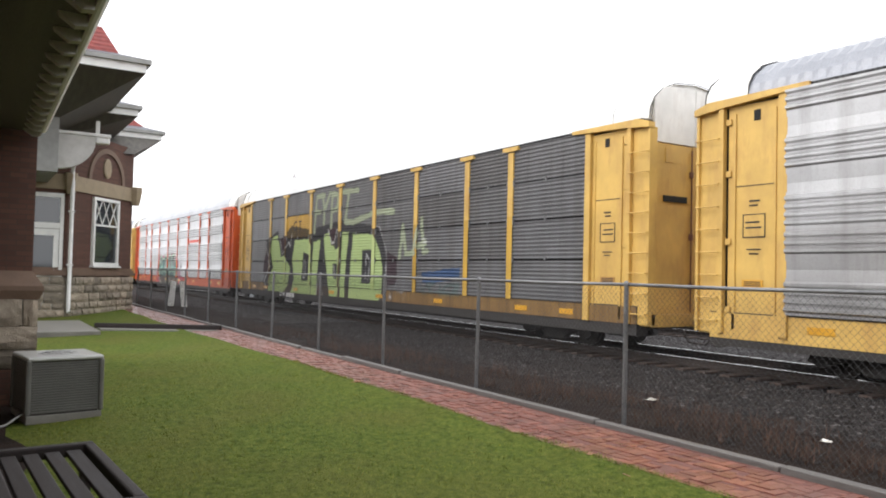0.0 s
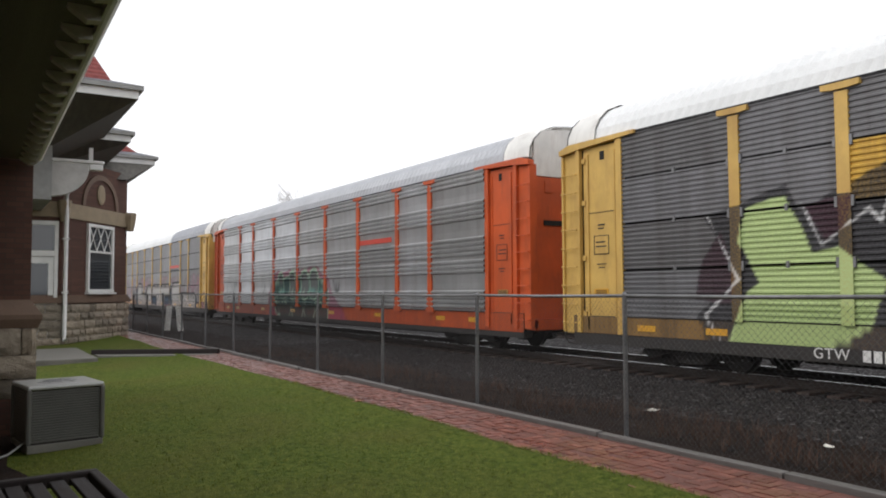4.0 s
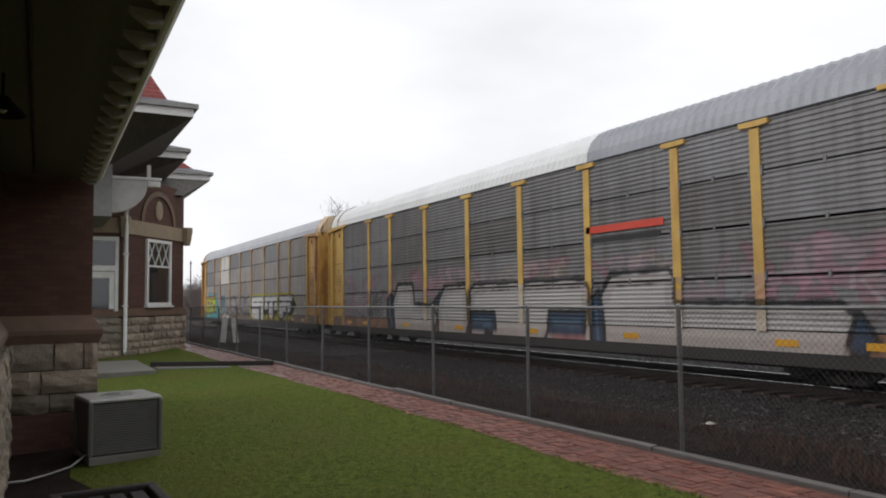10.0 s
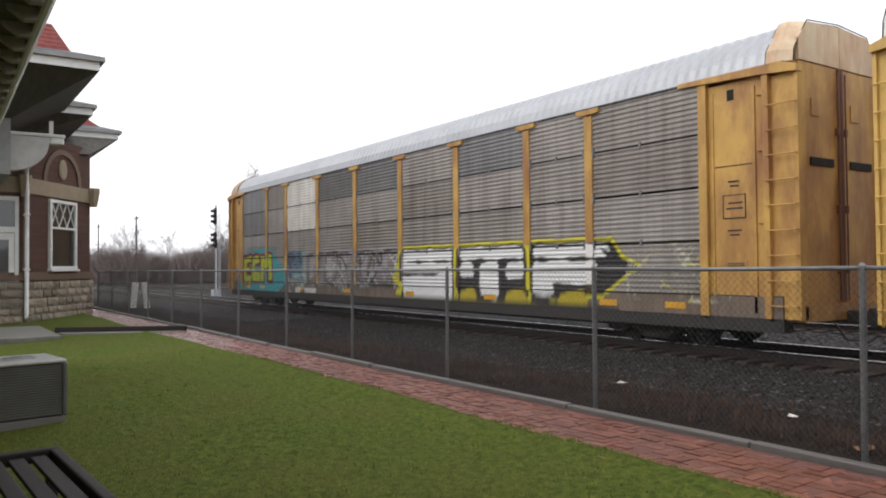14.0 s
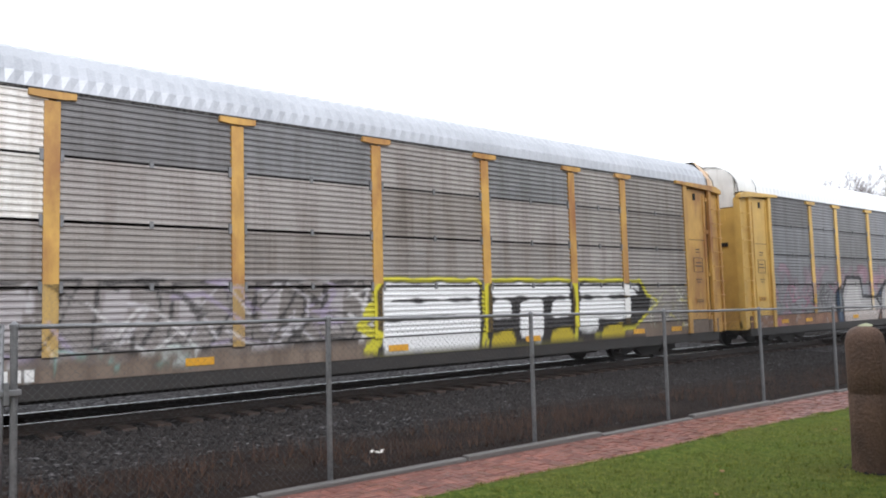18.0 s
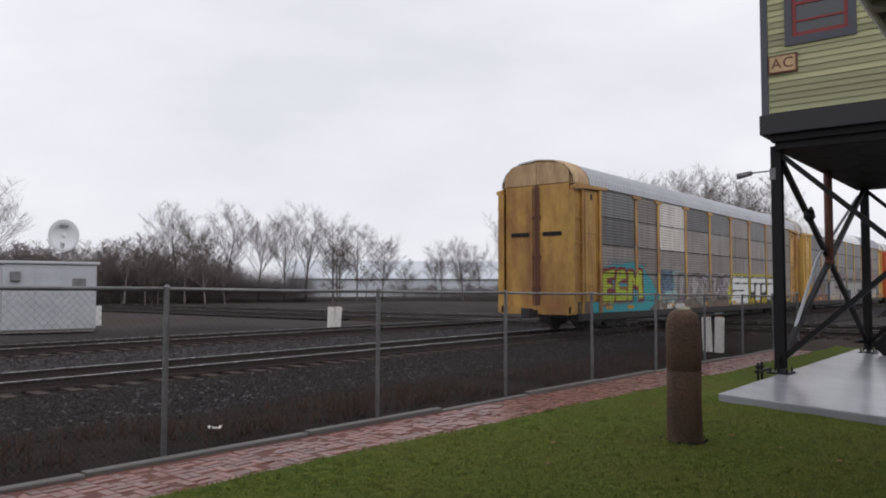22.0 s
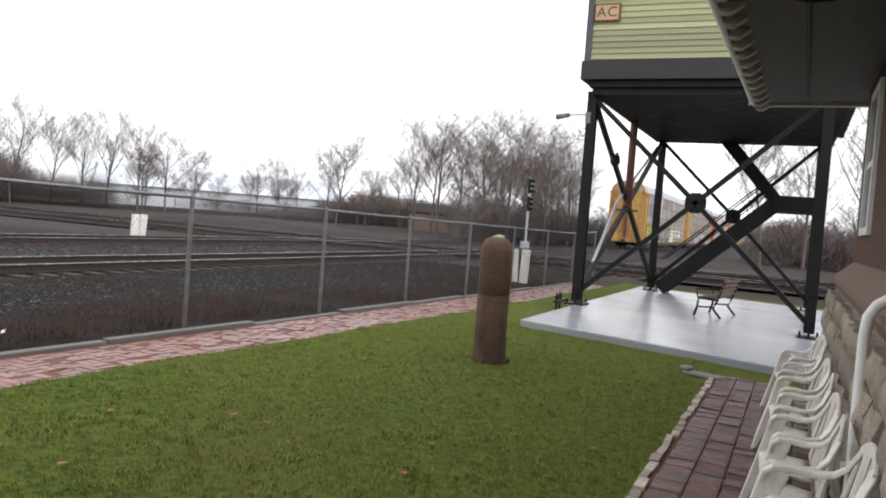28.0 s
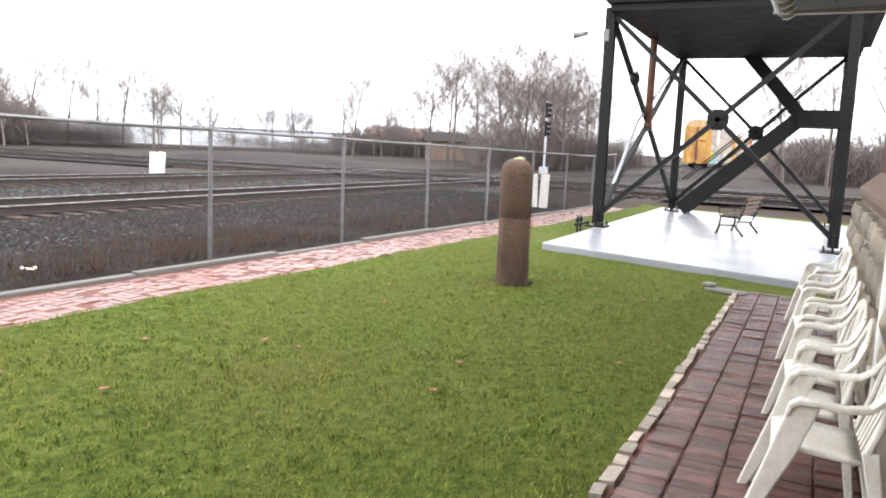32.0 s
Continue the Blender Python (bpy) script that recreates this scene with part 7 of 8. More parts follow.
def side_panel(name, x0, x1, z0, z1, mats, parent, period, depth, painter, seed):
    """A corrugated side sheet; the outside is y = 0 and faces -y."""
    zs, off = [], []
    z = z0
    if period > 0.9:
        shape = [(0.0, 0)] + [(q, o) for k in range(4) for q, o in ((0.05 + 0.145 * k, 0), (0.085 + 0.145 * k, -1), (0.13 + 0.145 * k, -1), (0.165 + 0.145 * k, 0))] + [(0.8, 0.15)]
        shape = [(q / period, o) for q, o in shape]
    else:
        shape = ((0.0, 0), (0.28, 0), (0.42, 1), (0.82, 1), (0.96, 0))
    while z < z1 - 1e-6:
        for u, o in shape:
            if z + u * period < z1:
                zs.append(z + u * period)
                off.append(o * depth)
        z += period
    zs.append(z1)
    off.append(0.0)
    nx = max(1, int((x1 - x0) / 0.042)) if painter else 1
    xs = np.linspace(x0, x1, nx + 1)
    Z, X = np.meshgrid(np.array(zs), xs, indexing="ij")
    O = np.repeat(np.array(off)[:, None], nx + 1, 1)
    co = np.stack([X.ravel(), O.ravel() - depth, Z.ravel()], 1)
    i, j = np.meshgrid(np.arange(nx), np.arange(len(zs) - 1))
    a = (j * (nx + 1) + i).ravel()
    f = np.stack([a, a + 1, a + nx + 2, a + nx + 1], 1)
    me = bpy.data.meshes.new(name)
    me.from_pydata(co.tolist(), [], f.tolist())
    me.materials.append(mats)
    p = Paint(co[:, 0], co[:, 2], seed)
    if painter:
        painter(p)
    at = me.attributes.new("paint", "FLOAT_COLOR", "POINT")
    at.data.foreach_set("color", p.c.astype(np.float32).ravel())
    ob = new(name, me)
    ob.parent = parent
    return ob


ROOF = [(0.0, 5.2), (0.03, 5.42), (0.16, 5.63), (0.42, 5.83), (0.85, 5.98), (1.525, 6.04), (2.2, 5.98), (2.63, 5.83), (2.89, 5.63), (3.02, 5.42), (3.05, 5.2)]
BOX_ROOF = [(0.0, 5.2), (0.03, 5.4), (0.13, 5.52), (0.3, 5.72), (0.46, 5.9), (1.525, 5.97), (2.59, 5.9), (2.75, 5.72), (2.92, 5.52), (3.02, 5.4), (3.05, 5.2)]


def roof_part(name, x0, x1, mat, parent, lift=0.0, rib=0.13, depth=0.022):
    sh = Shape()
    n = max(2, int((x1 - x0) / rib))
    m = len(ROOF)
    for k in range(n + 1):
        x = x0 + (x1 - x0) * k / n
        d = depth if k % 2 else 0.0
        for y, z in ROOF:
            d = 0.0 if z < 5.3 else depth if k % 2 else 0.0
            sh.v.append((x, y + (d if y < 1 else -d if y > 2 else 0), 5.2 + (z - 5.2) * (1 + lift / 0.84) - d * (0.3 if z < 5.5 else 1)))
    sh.f = [(k * m + j, (k + 1) * m + j, (k + 1) * m + j + 1, k * m + j + 1) for k in range(n) for j in range(m - 1)]
    return part(name, sh, mat, parent)


wheel_prof = [(-0.07, 0.30), (-0.07, 0.42), (0.05, 0.41), (0.06, 0.45), (0.085, 0.45), (0.085, 0.30)]
wheel_sh = Shape()
for side in (-1, 1):
    wheel_sh.tube([(0, side * (0.745 - a), 0) for a, r in wheel_prof], [r for a, r in wheel_prof], 20)
    for k in range(4):
        c, s = math.cos(k * 1.571), math.sin(k * 1.571)
        wheel_sh.beam((c * 0.1, side * 0.85, s * 0.1), (c * 0.3, side * 0.84, s * 0.3), 0.06, 0.06, (0, 1, 0))
wheel_sh.tube([(0, -0.98, 0), (0, 0.98, 0)], 0.085, 10)
wheelset_mesh = wheel_sh.mesh("wheelset", M["under"])
wheelsets = []
truck_sh = Shape().prism([(-1.35, 0.3), (-1.2, 0.62), (-0.5, 0.66), (-0.3, 0.82), (0.3, 0.82), (0.5, 0.66), (1.2, 0.62), (1.35, 0.3), (1.1, 0.22), (0.6, 0.36), (0.3, 0.16), (-0.3, 0.16), (-0.6, 0.36), (-1.1, 0.22)], "y", -0.09, 0.09)
clip_mesh = Shape().box(-0.025, 0.025, -0.022, 0.022, -0.09, 0.09).mesh("panel_clip", M["galv"])
bolt_mesh = Shape().box(-0.03, 0.03, -0.02, 0.02, -0.06, 0.06).mesh("panel_bolt", M["galv"])
frame_mesh = truck_sh.mesh("side_frame", M["under"])


def autorack(k, label, paint, post, rust, panel, roofs, cap, painter, seed, bold=False, special=None, sill=None, lift=0.0, split=4.72):
    """A closed car carrier, rear at x = 0; its near side is y = 0."""
    car = thing("autorack_car", label, "railway car", pose(0, FACE, 0), "cars of the freight train")
    q = random.Random(seed)
    # solid filler, coloured black for the unlit interior behind the panel gaps
    part("body_core", Shape().box(0.3, CAR - 0.3, 0.09, 2.96, 0.95, 5.15), M["hole_shade"], car)
    part("far_side", Shape().box(0.2, CAR - 0.2, 2.97, 3.05, 0.7, 5.2), panel, car)
    period, depth = (1.03, 0.052) if bold else (0.104, 0.028)
    for b in range(9):
        x0, x1 = POSTS[b] + 0.06, POSTS[b + 1] - 0.06
        if b == 0:
            x0 = 2.0
        if b == 8:
            x1 = 27.3
        rows = [(1.13, 2.66), (2.66, 5.15)] if bold else ROWS4
        for r, (z0, z1) in enumerate(rows):
            mat = special.get((b, r), panel) if special else panel
            hit = painter if painter and (r <= 1 or painter is paint_green) else None
            side_panel("panel", x0, x1, z0, z1, mat, car, period, depth, hit, seed)
    for b in range(1, 9):
        x = POSTS[b]
        w = 0.115
        if bold:
            sh = Shape().prism([(x - w, 5.02), (x + w, 5.02), (x + w, 1.75), (x + 0.21, 1.05), (x - 0.21, 1.05), (x - w, 1.75)], "y", -0.1, 0.03)
        else:
            cut = 3.3 if painter is paint_green else 2.2
            sh = Shape().box(x - w, x + w, -0.05, 0.03, cut if painter else 1.1, 5.02)
        p_ = part("side_post", sh, post, car)
        if painter and not bold:
            foot = side_panel("post_foot", x - w, x + w, 1.1, cut, M["pan_yellow"], p_, 0.08, 0.0, painter, seed)
            foot.location.y = -0.05
        part("post_head", Shape().prism([(x - 0.34, 5.165), (x + 0.34, 5.165), (x + 0.34, 5.07), (x + w + 0.04, 5.05), (x - w - 0.04, 5.05), (x - 0.34, 5.07)], "y", -0.115 if bold else -0.085, -0.002), post, p_)
        if not bold:
            for z in (2.15, 3.17, 4.18):
                for dx in (-0.145, 0.145):
                    piece("panel_clip", clip_mesh, p_, pose(x + dx, -0.032, z))
    if not bold:
        for b in range(9):
            xm = (max(POSTS[b], 2.0) + min(POSTS[b + 1], 27.3)) / 2
            for z in (2.15, 3.17, 4.18):
                piece("panel_bolt", bolt_mesh, car, pose(xm, -0.025, z))
    part("top_chord", Shape().box(0.25, CAR - 0.25, -0.03, 0.06, 5.155, 5.21), panel, car, "grey top rail")
    # sill, with the same paint as the side
    side_panel("side_sill", 0.35, CAR - 0.35, 0.62 if bold else 0.72, 1.1, sill or post, car, 0.6, 0.0, painter if sill else None, seed)
    part("sill_beam", Shape().box(0.35, CAR - 0.35, 0.012, 0.3, 0.47, 1.12), M["under"], car)
    part("underframe", Shape().box(1.0, CAR - 1.0, 0.8, 2.25, 0.55, 0.95).box(5.5, CAR - 5.5, 1.2, 1.9, 0.3, 0.6), M["under"], car)
    for x in (2.4, 4.2, 8.2, 12.2, 16.4, 20.4, 24.6, 26.4):
        part("reflector", Shape().box(x, x + 0.5, -0.012, -0.004, 0.82, 0.95), M["reflector"], car)
    # roof
    for x0, x1, m in roofs:
        roof_part("roof", x0, x1, m, car, lift)
    for end in (0, 1):
        g = Matrix.Identity(4) if not end else Matrix.Translation((CAR, 0, 0)) @ Matrix.Diagonal((-1, 1, 1, 1))

        def ep(name, sh, mat, parent=car, lab="", bevel=0.0, smooth=False):
            sh.v = [tuple(g @ Vector(v)) for v in sh.v]
            return part(name, sh, mat, parent, lab, bevel, smooth)
        boxy = end == 1 and k == 0
        arch = BOX_ROOF if boxy else ROOF
        tip = M["cap_rust"] if boxy else cap
        back = 0.6 if boxy else 1.15
        hood = Shape()
        m = len(arch)
        for x, s, dz in ((back, 1.004, 0.0), (back * 0.7, 1.002, 0.0), (0.34, 0.985, -0.01), (0.13, 0.95, -0.03)):
            for y, z in arch:
                hood.v.append((x, 1.525 + (y - 1.525) * s, 5.2 + (z - 5.2) * (1 + lift / 0.84) * (s + 0.02) + 0.012 + dz * (z > 5.3)))
        hood.f = [(a * m + j, (a + 1) * m + j, (a + 1) * m + j + 1, a * m + j + 1) for a in range(3) for j in range(m - 1)]
        ep("end_hood", hood, tip, lab="rust-stained angular end hood" if boxy else "smooth painted end hood", smooth=not boxy)
        plate = [(1.525 + (y - 1.525) * 0.945, 5.205 + (z - 5.2) * (1 + lift / 0.84) * 0.955) for y, z in arch]
        ep("end_plate", Shape().prism(plate, "x", 0.2, 0.23), tip)
        doorm = rust
        for s in (0, 1):
            ys = [0.22, 1.515] if not s else [1.535, 2.83]
            poly = [(ys[0], 0.95), (ys[1], 0.95), (ys[1], split - 0.01), (ys[0], split - 0.01)]
            d = ep("end_door", Shape().prism(poly, "x", 0.12, 0.2), doorm, bevel=0.01)
            tp = [(ys[0], split), (ys[1], split)] + [(ys[1], 5.9), (ys[0] + (0.3 if not s else 0.0), 5.86 if not s else 5.9)] + ([(ys[0], 5.6)] if not s else [])
            if s:
                tp = [(ys[0], split), (ys[1], split), (ys[1], 5.6), (ys[1] - 0.3, 5.86), (ys[0], 5.9)]
            tp = [(y, z if z < 5.3 else 5.2 + (z - 5.2) * (1 + lift / 0.84)) for y, z in tp]
            ep("door_top", Shape().prism(tp, "x", 0.1, 0.19), tip, d, bevel=0.01)
            # no cut-out: a black bar paints the shade of the slot
            ep("door_slot", Shape().box(0.09, 0.125, ys[0] + 0.3, ys[1] - 0.25, 3.42, 3.56), M["hole_shade"], d)
            ep("door_rib", Shape().box(0.09, 0.125, ys[1] - 0.07 if not s else ys[0], ys[1] if not s else ys[0] + 0.07, 1.0, split - 0.01), M["rust_pipe"] if rust is M["yellow_rust"] else doorm, d)
            for rz in (1.5, 2.6, 4.0):
                ep("lock_bracket", Shape().box(0.06, 0.13, ys[1] - 0.16 if not s else ys[0] + 0.08, ys[1] - 0.08 if not s else ys[0] + 0.16, rz, rz + 0.14), M["rust_pipe"], d, bevel=0.01)
            ep("lock_rod", Shape().tube([(0.08, ys[1] - 0.12 if not s else ys[0] + 0.12, 1.0), (0.08, ys[1] - 0.12 if not s else ys[0] + 0.12, split - 0.1)], 0.016, 6), M["rust_pipe"], d)
            ep("door_plate", Shape().box(0.1, 0.125, ys[0] + 0.35, ys[0] + 0.6, 4.3, 4.6), doorm, d)
        ep("end_sill", Shape().box(0.0, 0.5, 0.1, 2.95, 0.68, 0.95), rust)
        for yy, sgn in ((0, 1), (3.05, -1)):
            y0, y1 = (yy - 0.03, yy + 0.2) if sgn > 0 else (yy - 0.2, yy + 0.03)
            lp = ep("ladder_panel", Shape().box(0.06, 0.54, yy + 0.03 if sgn > 0 else yy - 0.07, yy + 0.07 if sgn > 0 else yy - 0.03, 0.72, 5.0), rust)
            ep("corner_angle", Shape().box(0.0, 0.06, y0, y1, 0.72, 5.0), rust, lp)
            ep("ladder_stile", Shape().box(0.54, 0.66, min(yy - 0.06 * sgn, yy + 0.05 * sgn), max(yy - 0.06 * sgn, yy + 0.05 * sgn), 0.72, 5.05), rust, lp)
            for r in range(9):
                z = 0.95 + r * 0.44
                ya = yy - 0.09 * sgn
                ep("rung", Shape().tube([(0.03, yy, z), (0.03, ya, z), (0.57, ya, z), (0.57, yy, z)], 0.014, 6), post, lp)
            dpn = ep("corner_door", Shape().box(0.72, 1.86, min(yy + 0.03 * sgn, yy + 0.09 * sgn), max(yy + 0.03 * sgn, yy + 0.09 * sgn), 0.75, 5.05), paint, bevel=0.006)
            ep("rib", Shape().box(0.84, 0.9, min(yy + 0.03 * sgn, yy), max(yy + 0.03 * sgn, yy), 0.8, 4.9).box(1.72, 1.76, min(yy + 0.03 * sgn, yy + 0.01 * sgn), max(yy + 0.03 * sgn, yy + 0.01 * sgn), 0.8, 4.9), paint, dpn)
            if sgn > 0:
                # vent is a raised black plate, its inner shade given by colour
                ep("vent_hole", Shape().box(1.28, 1.42, 0.02, 0.04, 4.72, 4.92), M["hole_shade"], dpn)
                ep("seam", Shape().box(0.9, 1.7, 0.022, 0.034, 3.5, 3.515), M["under"], dpn)
                if k or end:
                    ep("placard", Shape().box(1.08, 1.52, 0.02, 0.03, 2.55, 2.95), paint, dpn, "framed notice panel")
                    for px_, pz_, pw_, ph_ in ((1.06, 2.53, 0.48, 0.015), (1.06, 2.955, 0.48, 0.015), (1.06, 2.545, 0.015, 0.41), (1.525, 2.545, 0.015, 0.41), (1.12, 2.8, 0.3, 0.03), (1.12, 2.7, 0.34, 0.03), (1.2, 3.2, 0.22, 0.03), (1.2, 3.12, 0.18, 0.025), (1.15, 2.3, 0.3, 0.02), (1.2, 2.22, 0.2, 0.02)):
                        ep("notice_bar", Shape().box(px_, px_ + pw_, 0.014, 0.022, pz_, pz_ + ph_), M["letter_black"], dpn)
                for hz in (1.1, 2.4, 3.7, 4.7):
                    ep("hinge", Shape().box(0.68, 0.8, -0.01, 0.035, hz, hz + 0.12), paint, dpn, bevel=0.01)
                ep("notice", Shape().box(1.05, 1.5, 0.018, 0.03, 1.6, 1.74), M["reflector"] if end == 0 else M["yellow_rust"], dpn, "small notice plate with unreadable bars")
                for r in range(3):
                    ep("notice_bar", Shape().box(1.1, 1.45, 0.012, 0.018, 1.625 + r * 0.035, 1.64 + r * 0.035), M["letter_black"], dpn)
            ep("corner_post", Shape().box(1.84, 2.02, min(yy - 0.05 * sgn, yy + 0.06 * sgn), max(yy - 0.05 * sgn, yy + 0.06 * sgn), 0.72, 5.12), paint)
            ep("eave_beam", Shape().prism([(-0.02, 4.98), (-0.02, 5.1), (0.3, 5.2), (2.45, 5.22), (2.45, 5.14), (0.7, 5.05)], "y", min(yy - 0.09 * sgn, yy + 0.1 * sgn), max(yy - 0.09 * sgn, yy + 0.1 * sgn)), paint)
        arch_line = [(0.12, 1.525 + (y - 1.525) * 0.955, 5.21 + (z - 5.2) * (1 + lift / 0.84) * 0.965) for y, z in arch]
        ep("end_seal", Shape().tube(arch_line, 0.012, 5), M["black_steel"], lab="black rubber seal round the end")
        seam_line = [(back + 0.01, 1.525 + (y - 1.525) * 1.006, 5.215 + (z - 5.2) * (1 + lift / 0.84)) for y, z in arch]
        ep("hood_seam", Shape().tube(seam_line, 0.008, 4), M["under"])
        ep("coupler", Shape().box(-0.62, 0.3, 1.42, 1.64, 0.62, 0.84).box(-0.66, -0.4, 1.36, 1.7, 0.58, 0.9), M["under"], bevel=0.02)
        ep("air_hose", Shape().tube([(0.05, 1.1, 0.62), (-0.15, 1.1, 0.35), (-0.5, 1.2, 0.32), (-0.6, 1.3, 0.45)], 0.022, 6), M["under"])
        tx = 3.5
        tk = ep("truck", Shape().box(tx - 0.25, tx + 0.25, 0.5, 2.55, 0.4, 0.7), M["under"])
        for y in (0.47, 2.58):
            piece("side_frame", frame_mesh, tk, g @ pose(tx, y, 0.02) if not end else Matrix.Translation((CAR - tx, y, 0.02)))
        for wx in (-0.89, 0.89):
            wheelsets.append(((CAR - tx if end else tx) + wx, piece("wheelset", wheelset_mesh, tk, pose((CAR - tx if end else tx) + wx, 1.525, 0.475))))
    return car


def writing_bars(car, x, z, n, w, h, mat, gap=0.35):
    for k in range(n):
        part("number_bar", Shape().box(x + k * w * (1 + gap), x + k * w * (1 + gap) + w, -0.016, -0.006, z, z + h), mat, car, "worn number shown as plain bars")


cars = {}
cars[4] = autorack(4, "yellow autorack freight car with bright silver panels", M["yellow"], M["yellow"], M["yellow"], M["pan_silver"], [(1.0, 28.3, M["roof_blue"])], M["cap_white"], None, 11, bold=True)
sp_b = {(2, 2): M["pan_yellow"]}
cars[3] = autorack(3, "yellow autorack freight car with grey panels and pale green graffiti", M["yellow"], M["yellow"], M["yellow"], M["pan_dark"], [(1.0, 28.3, M["roof_white"])], M["cap_white"], paint_green, 12, special=sp_b, sill=M["sill_ochre"], lift=0.14)
cars[2] = autorack(2, "orange autorack freight car with bright corrugated silver panels and teal graffiti", M["orange"], M["orange"], M["orange"], M["pan_bright"], [(1.0, 28.3, M["roof_grey"])], M["cap_white"], paint_teal, 13, bold=True, sill=M["sill_orange"], lift=0.13)
cars[1] = autorack(1, "yellow autorack freight car with grey panels, pink and white graffiti", M["yellow"], M["yellow"], M["yellow"], M["pan_grey"], [(1.0, 19.19, M["roof_white"]), (19.19, 28.3, M["roof_blue"])], M["cap_white"], paint_pink, 14, sill=M["sill_rose"], lift=0.2)
sp_e = {(2, 3): M["pan_white"], (2, 2): M["pan_white"], (0, 3): M["pan_grey"], (0, 2): M["pan_grey"], (3, 3): M["pan_grey"], (4, 3): M["pan_grey"], (6, 3): M["pan_grey"]}
cars[0] = autorack(0, "rusty yellow last autorack car with grey brown panels and bold graffiti", M["yellow_rust"], M["yellow_rust"], M["yellow_rust"], M["pan_brown"], [(1.0, CAR - 0.55, M["roof_grey"])], M["cap_tan"], paint_last, 15, special=sp_e, sill=M["sill_brown"], split=5.24, lift=0.12)
lettering("letters", "GT", 0.62, pose(8.55, -0.034, 3.68, 90, 0, 0), M["letter_black"], cars[3], 0.004, 1.5)
lettering("letters", "GTW", 0.26, pose(6.75, 0.004, 0.61, 90, 0, 0), M["letter_white"], cars[3], 0.004, 1.1)
writing_bars(cars[3], 7.3, 0.52, 6, 0.13, 0.19, M["letter_white"])
writing_bars(cars[0], 8.9, 0.75, 6, 0.13, 0.18, M["letter_white"])
writing_bars(cars[0], 8.0, 0.75, 2, 0.2, 0.18, M["letter_white"])
for c, x in ((cars[2], 19.1), (cars[1], 19.15)):
    part("stripe", Shape().box(x, x + 2.7, -0.075 if c is cars[2] else -0.05, -0.06 if c is cars[2] else -0.036, 3.38, 3.55), M["red_mark"], c, "red stripe marking")
    part("stripe_shadow_bar", Shape().box(x - 0.05, x + 2.6, -0.07 if c is cars[2] else -0.046, -0.058 if c is cars[2] else -0.034, 3.14, 3.26), M["letter_black"], c, "dark bar below the red stripe")

# ---- brick path along the fence ----
bb = bmesh.new()
bmesh.ops.create_cube(bb, size=1)
for v in bb.verts:
    v.co = Vector((v.co.x * 0.194, v.co.y * 0.092, v.co.z * 0.05 - 0.025))
bmesh.ops.bevel(bb, geom=[e for e in bb.edges if all(v.co.z > -0.01 for v in e.verts)], offset=0.006, segments=1, affect="EDGES")
brick_mesh = bpy.data.meshes.new("brick")
bb.to_mesh(brick_mesh)
brick_mesh.materials.append(M["brick"])
path = thing("brick_path", "red brick path between lawn and fence, wet", "path", kind="structure")


bed = Shape()
for a in steps(-46, 25, 1.0):
    bed.v += [(a, 5.0, terrain(a, 5.0) + 0.008), (a, 6.28, terrain(a, 6.28) + 0.008)]
bed.f = [(2 * k, 2 * k + 2, 2 * k + 3, 2 * k + 1) for k in range(len(bed.v) // 2 - 1)]
part("joint_bed", bed, M["joint"], path, "earth between the bricks")
far_bricks = Shape()
near_n = 0
i = 0
x = -42.0
while x < 24.5:
    j = 0
    y = 5.0
    while y < 6.2:
        # basket weave of pairs
        if (i + j) % 2:
            cells = [(x + 0.05, y + 0.1, 90), (x + 0.15, y + 0.1, 90)]
        else:
            cells = [(x + 0.1, y + 0.05, 0), (x + 0.1, y + 0.15, 0)]
        for bx, by, turn in cells:
            if by < lawn_edge(bx) - 0.12:
                continue
            z = terrain(bx, by) + 0.012 + rs.uniform(-0.006, 0.006)
            m = pose(bx, by, z, rs.uniform(-1.5, 1.5), rs.uniform(-1.5, 1.5), turn + rs.uniform(-1.5, 1.5))
            if 2.0 < bx < 7.2 and near_n < 300:
                piece("brick", brick_mesh, path, m)
                near_n += 1
            else:
                far_bricks.box(-0.097, 0.097, -0.046, 0.046, -0.03, 0.0, m)
        y += 0.2
        j += 1
    x += 0.2
    i += 1
tagged(part("more_bricks", far_bricks, M["brick_far"], path, "red paving bricks"), kind="stuff")

# dark paving bricks under the chairs
pav = thing("paved_strip", "dark red wet paving bricks in rows along the wall", "paving", kind="structure")
bed = Shape()
for a in steps(0.2, 10.55, 1.0):
    bed.v += [(a, -0.9, terrain(a, -0.9) + 0.02), (a, 0.56, terrain(a, 0.56) + 0.02)]
bed.f = [(2 * k, 2 * k + 2, 2 * k + 3, 2 * k + 1) for k in range(len(bed.v) // 2 - 1)]
part("joint_bed", bed, M["joint"], pav, "earth between the pavers")
pb = bmesh.new()
bmesh.ops.create_cube(pb, size=1)
for v in pb.verts:
    v.co = Vector((v.co.x * 0.105, v.co.y * 0.219, v.co.z * 0.06 - 0.03))
bmesh.ops.bevel(pb, geom=[e for e in pb.edges if all(v.co.z > -0.01 for v in e.verts)], offset=0.01, segments=1, affect="EDGES")
paver_mesh = bpy.data.meshes.new("paver")
pb.to_mesh(paver_mesh)
paver_mesh.materials.append(M["paver"])
rest = Shape()
x = 0.3
n = 0
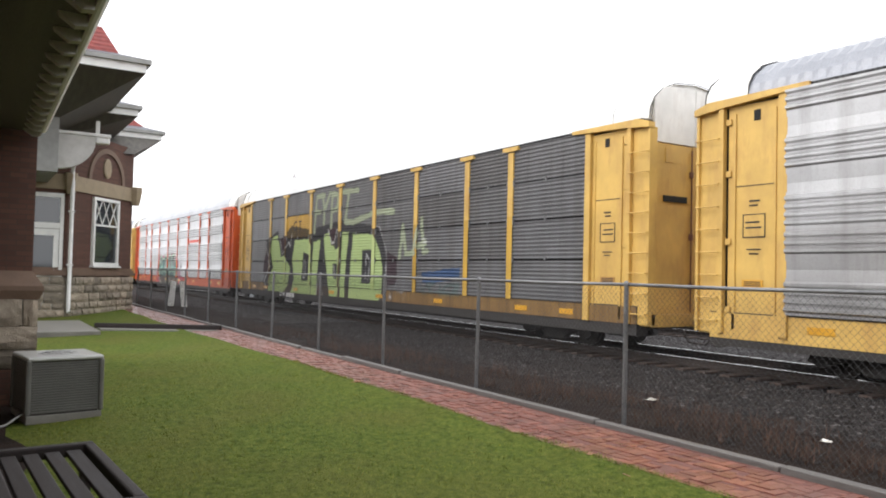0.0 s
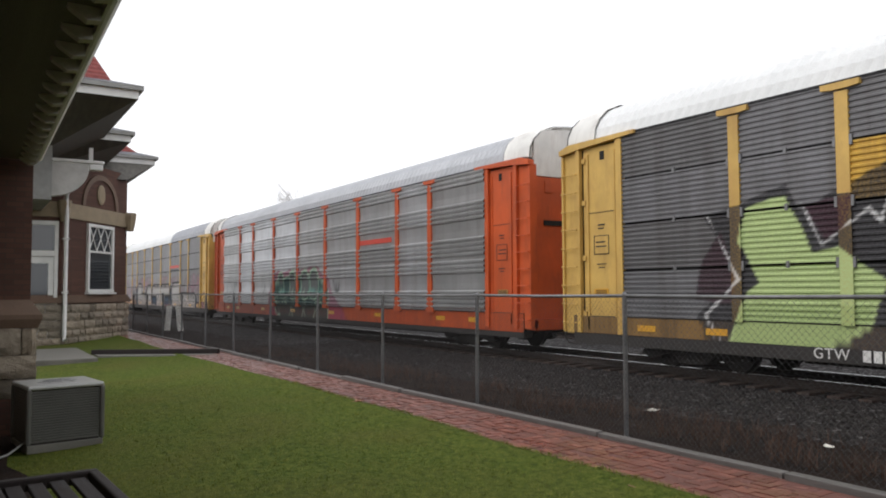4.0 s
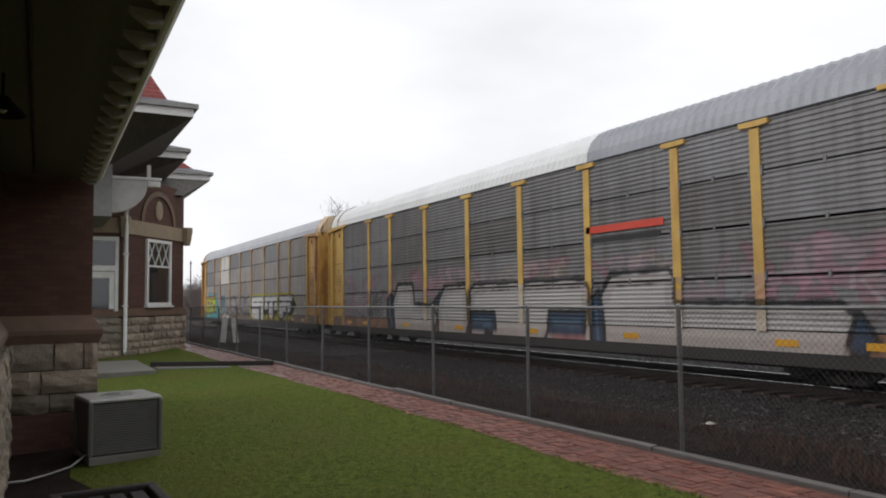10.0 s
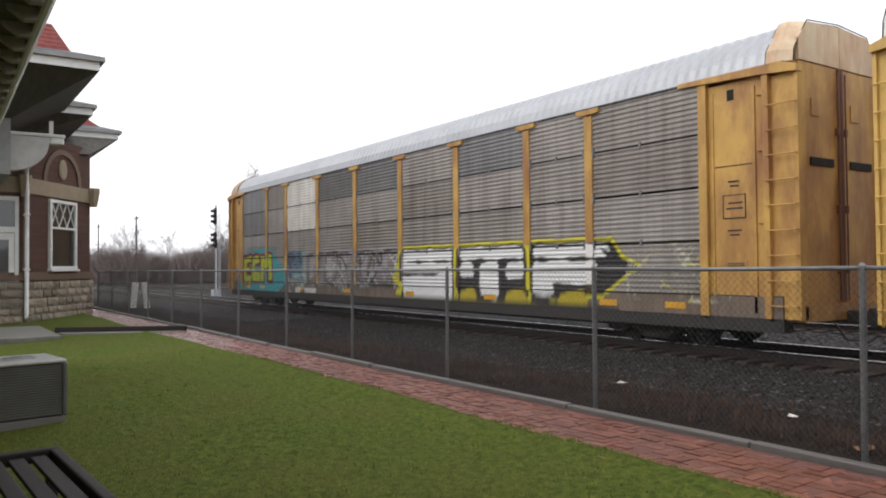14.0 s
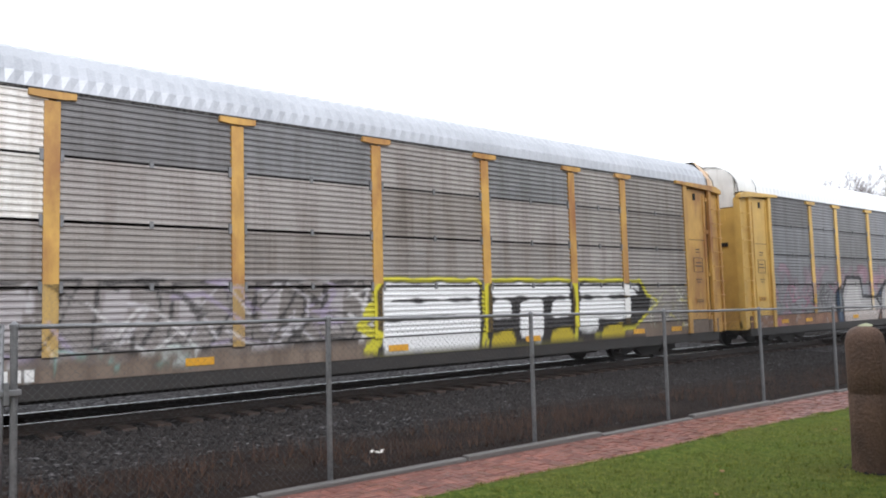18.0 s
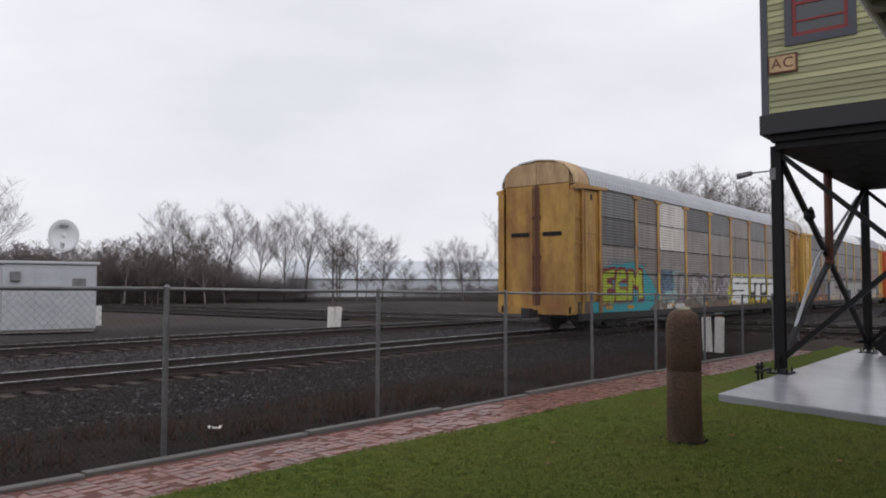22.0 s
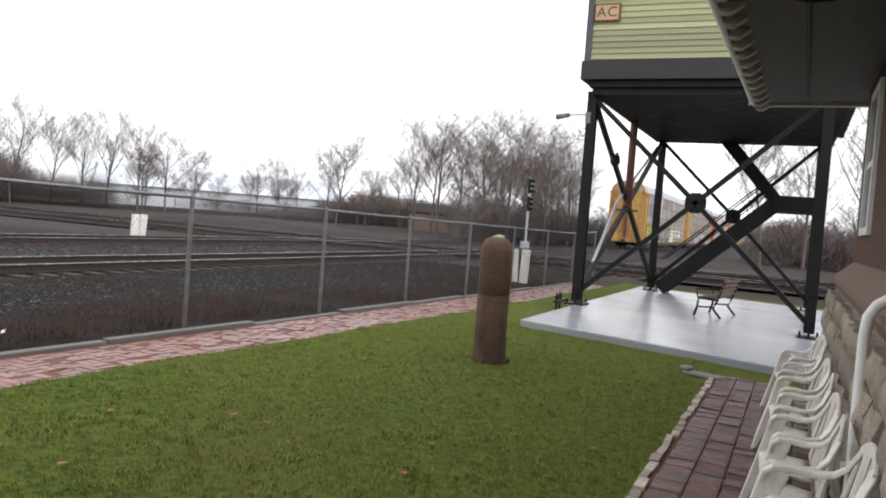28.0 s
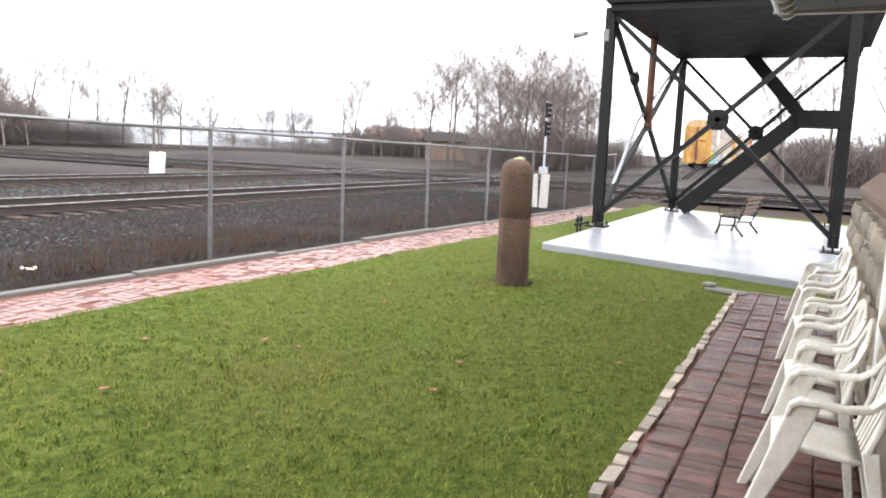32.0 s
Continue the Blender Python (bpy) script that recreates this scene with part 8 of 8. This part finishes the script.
while x < 10.5:
    y = -0.81
    r = 0
    while y < 0.42:
        yy = y + 0.11
        z = terrain(x, yy) + 0.035 + rs.uniform(-0.006, 0.006)
        m = pose(x + (0.05 if r % 2 else 0), yy, z, rs.uniform(-1.5, 1.5), rs.uniform(-1.5, 1.5), rs.uniform(-2, 2))
        if n < 300 and 2.2 < x < 7.2:
            piece("paver", paver_mesh, pav, m)
            n += 1
        else:
            rest.box(-0.05, 0.05, -0.106, 0.106, -0.05, 0.0, m)
        y += 0.225
        r += 1
    x += 0.108
tagged(part("more_pavers", rest, M["paver_far"], pav, "dark paving bricks"), kind="stuff")
edge_mesh = Shape().box(-0.115, 0.115, -0.035, 0.035, -0.06, 0.035).mesh("edging_stone", M["edging"])
x = 1.0
while x < 10.4:
    z = terrain(x, 0.6)
    piece("edging_stone", edge_mesh, pav, pose(x, 0.59 + rs.uniform(-0.012, 0.012), z + 0.01 + rs.uniform(-0.012, 0.012), rs.uniform(-6, 6), rs.uniform(-2, 2), rs.uniform(-4, 4)) @ Matrix.Diagonal((rs.uniform(0.55, 1.0), rs.uniform(0.7, 1.15), 1, 1)))
    x += rs.uniform(0.21, 0.25)


# ---- movement ----
TRAIN = [(0.0, -132.6), (2.0, -119.3), (3.5, -109.2), (4.5, -102.66), (6.5, -88.98), (7.5, -82.2), (9.0, -71.82), (10.0, -65.0), (11.0, -57.95), (12.0, -51.0), (13.0, -43.93), (14.5, -33.07), (16.5, -18.6), (17, -14.9), (18, -7.45), (19, -0.1), (20, 7.4), (21.5, 18.9), (23, 30.6), (24, 38.3), (26.5, 57.4), (29, 76.6), (32, 100.0)]


def train_at(t):
    """The same smooth travel as the keyed cars, near enough for the wheels."""
    for (t0, x0), (t1, x1) in zip(TRAIN, TRAIN[1:]):
        if t <= t1:
            return x0 + (x1 - x0) * (t - t0) / (t1 - t0)
    return TRAIN[-1][1]


def motions():
    for k, car in cars.items():
        walk(car, [(t, pose(s + PITCH * k, FACE, 0)) for t, s in TRAIN])
    times = [32.0 * k / 400 for k in range(401)]
    turns = [math.degrees((train_at(t) - TRAIN[0][1]) / 0.42) for t in times]
    for x, w in wheelsets:
        walk(w, [(t, pose(x, 1.525, 0.475, 0, a % 360, 0)) for t, a in zip(times, turns)])


motions()
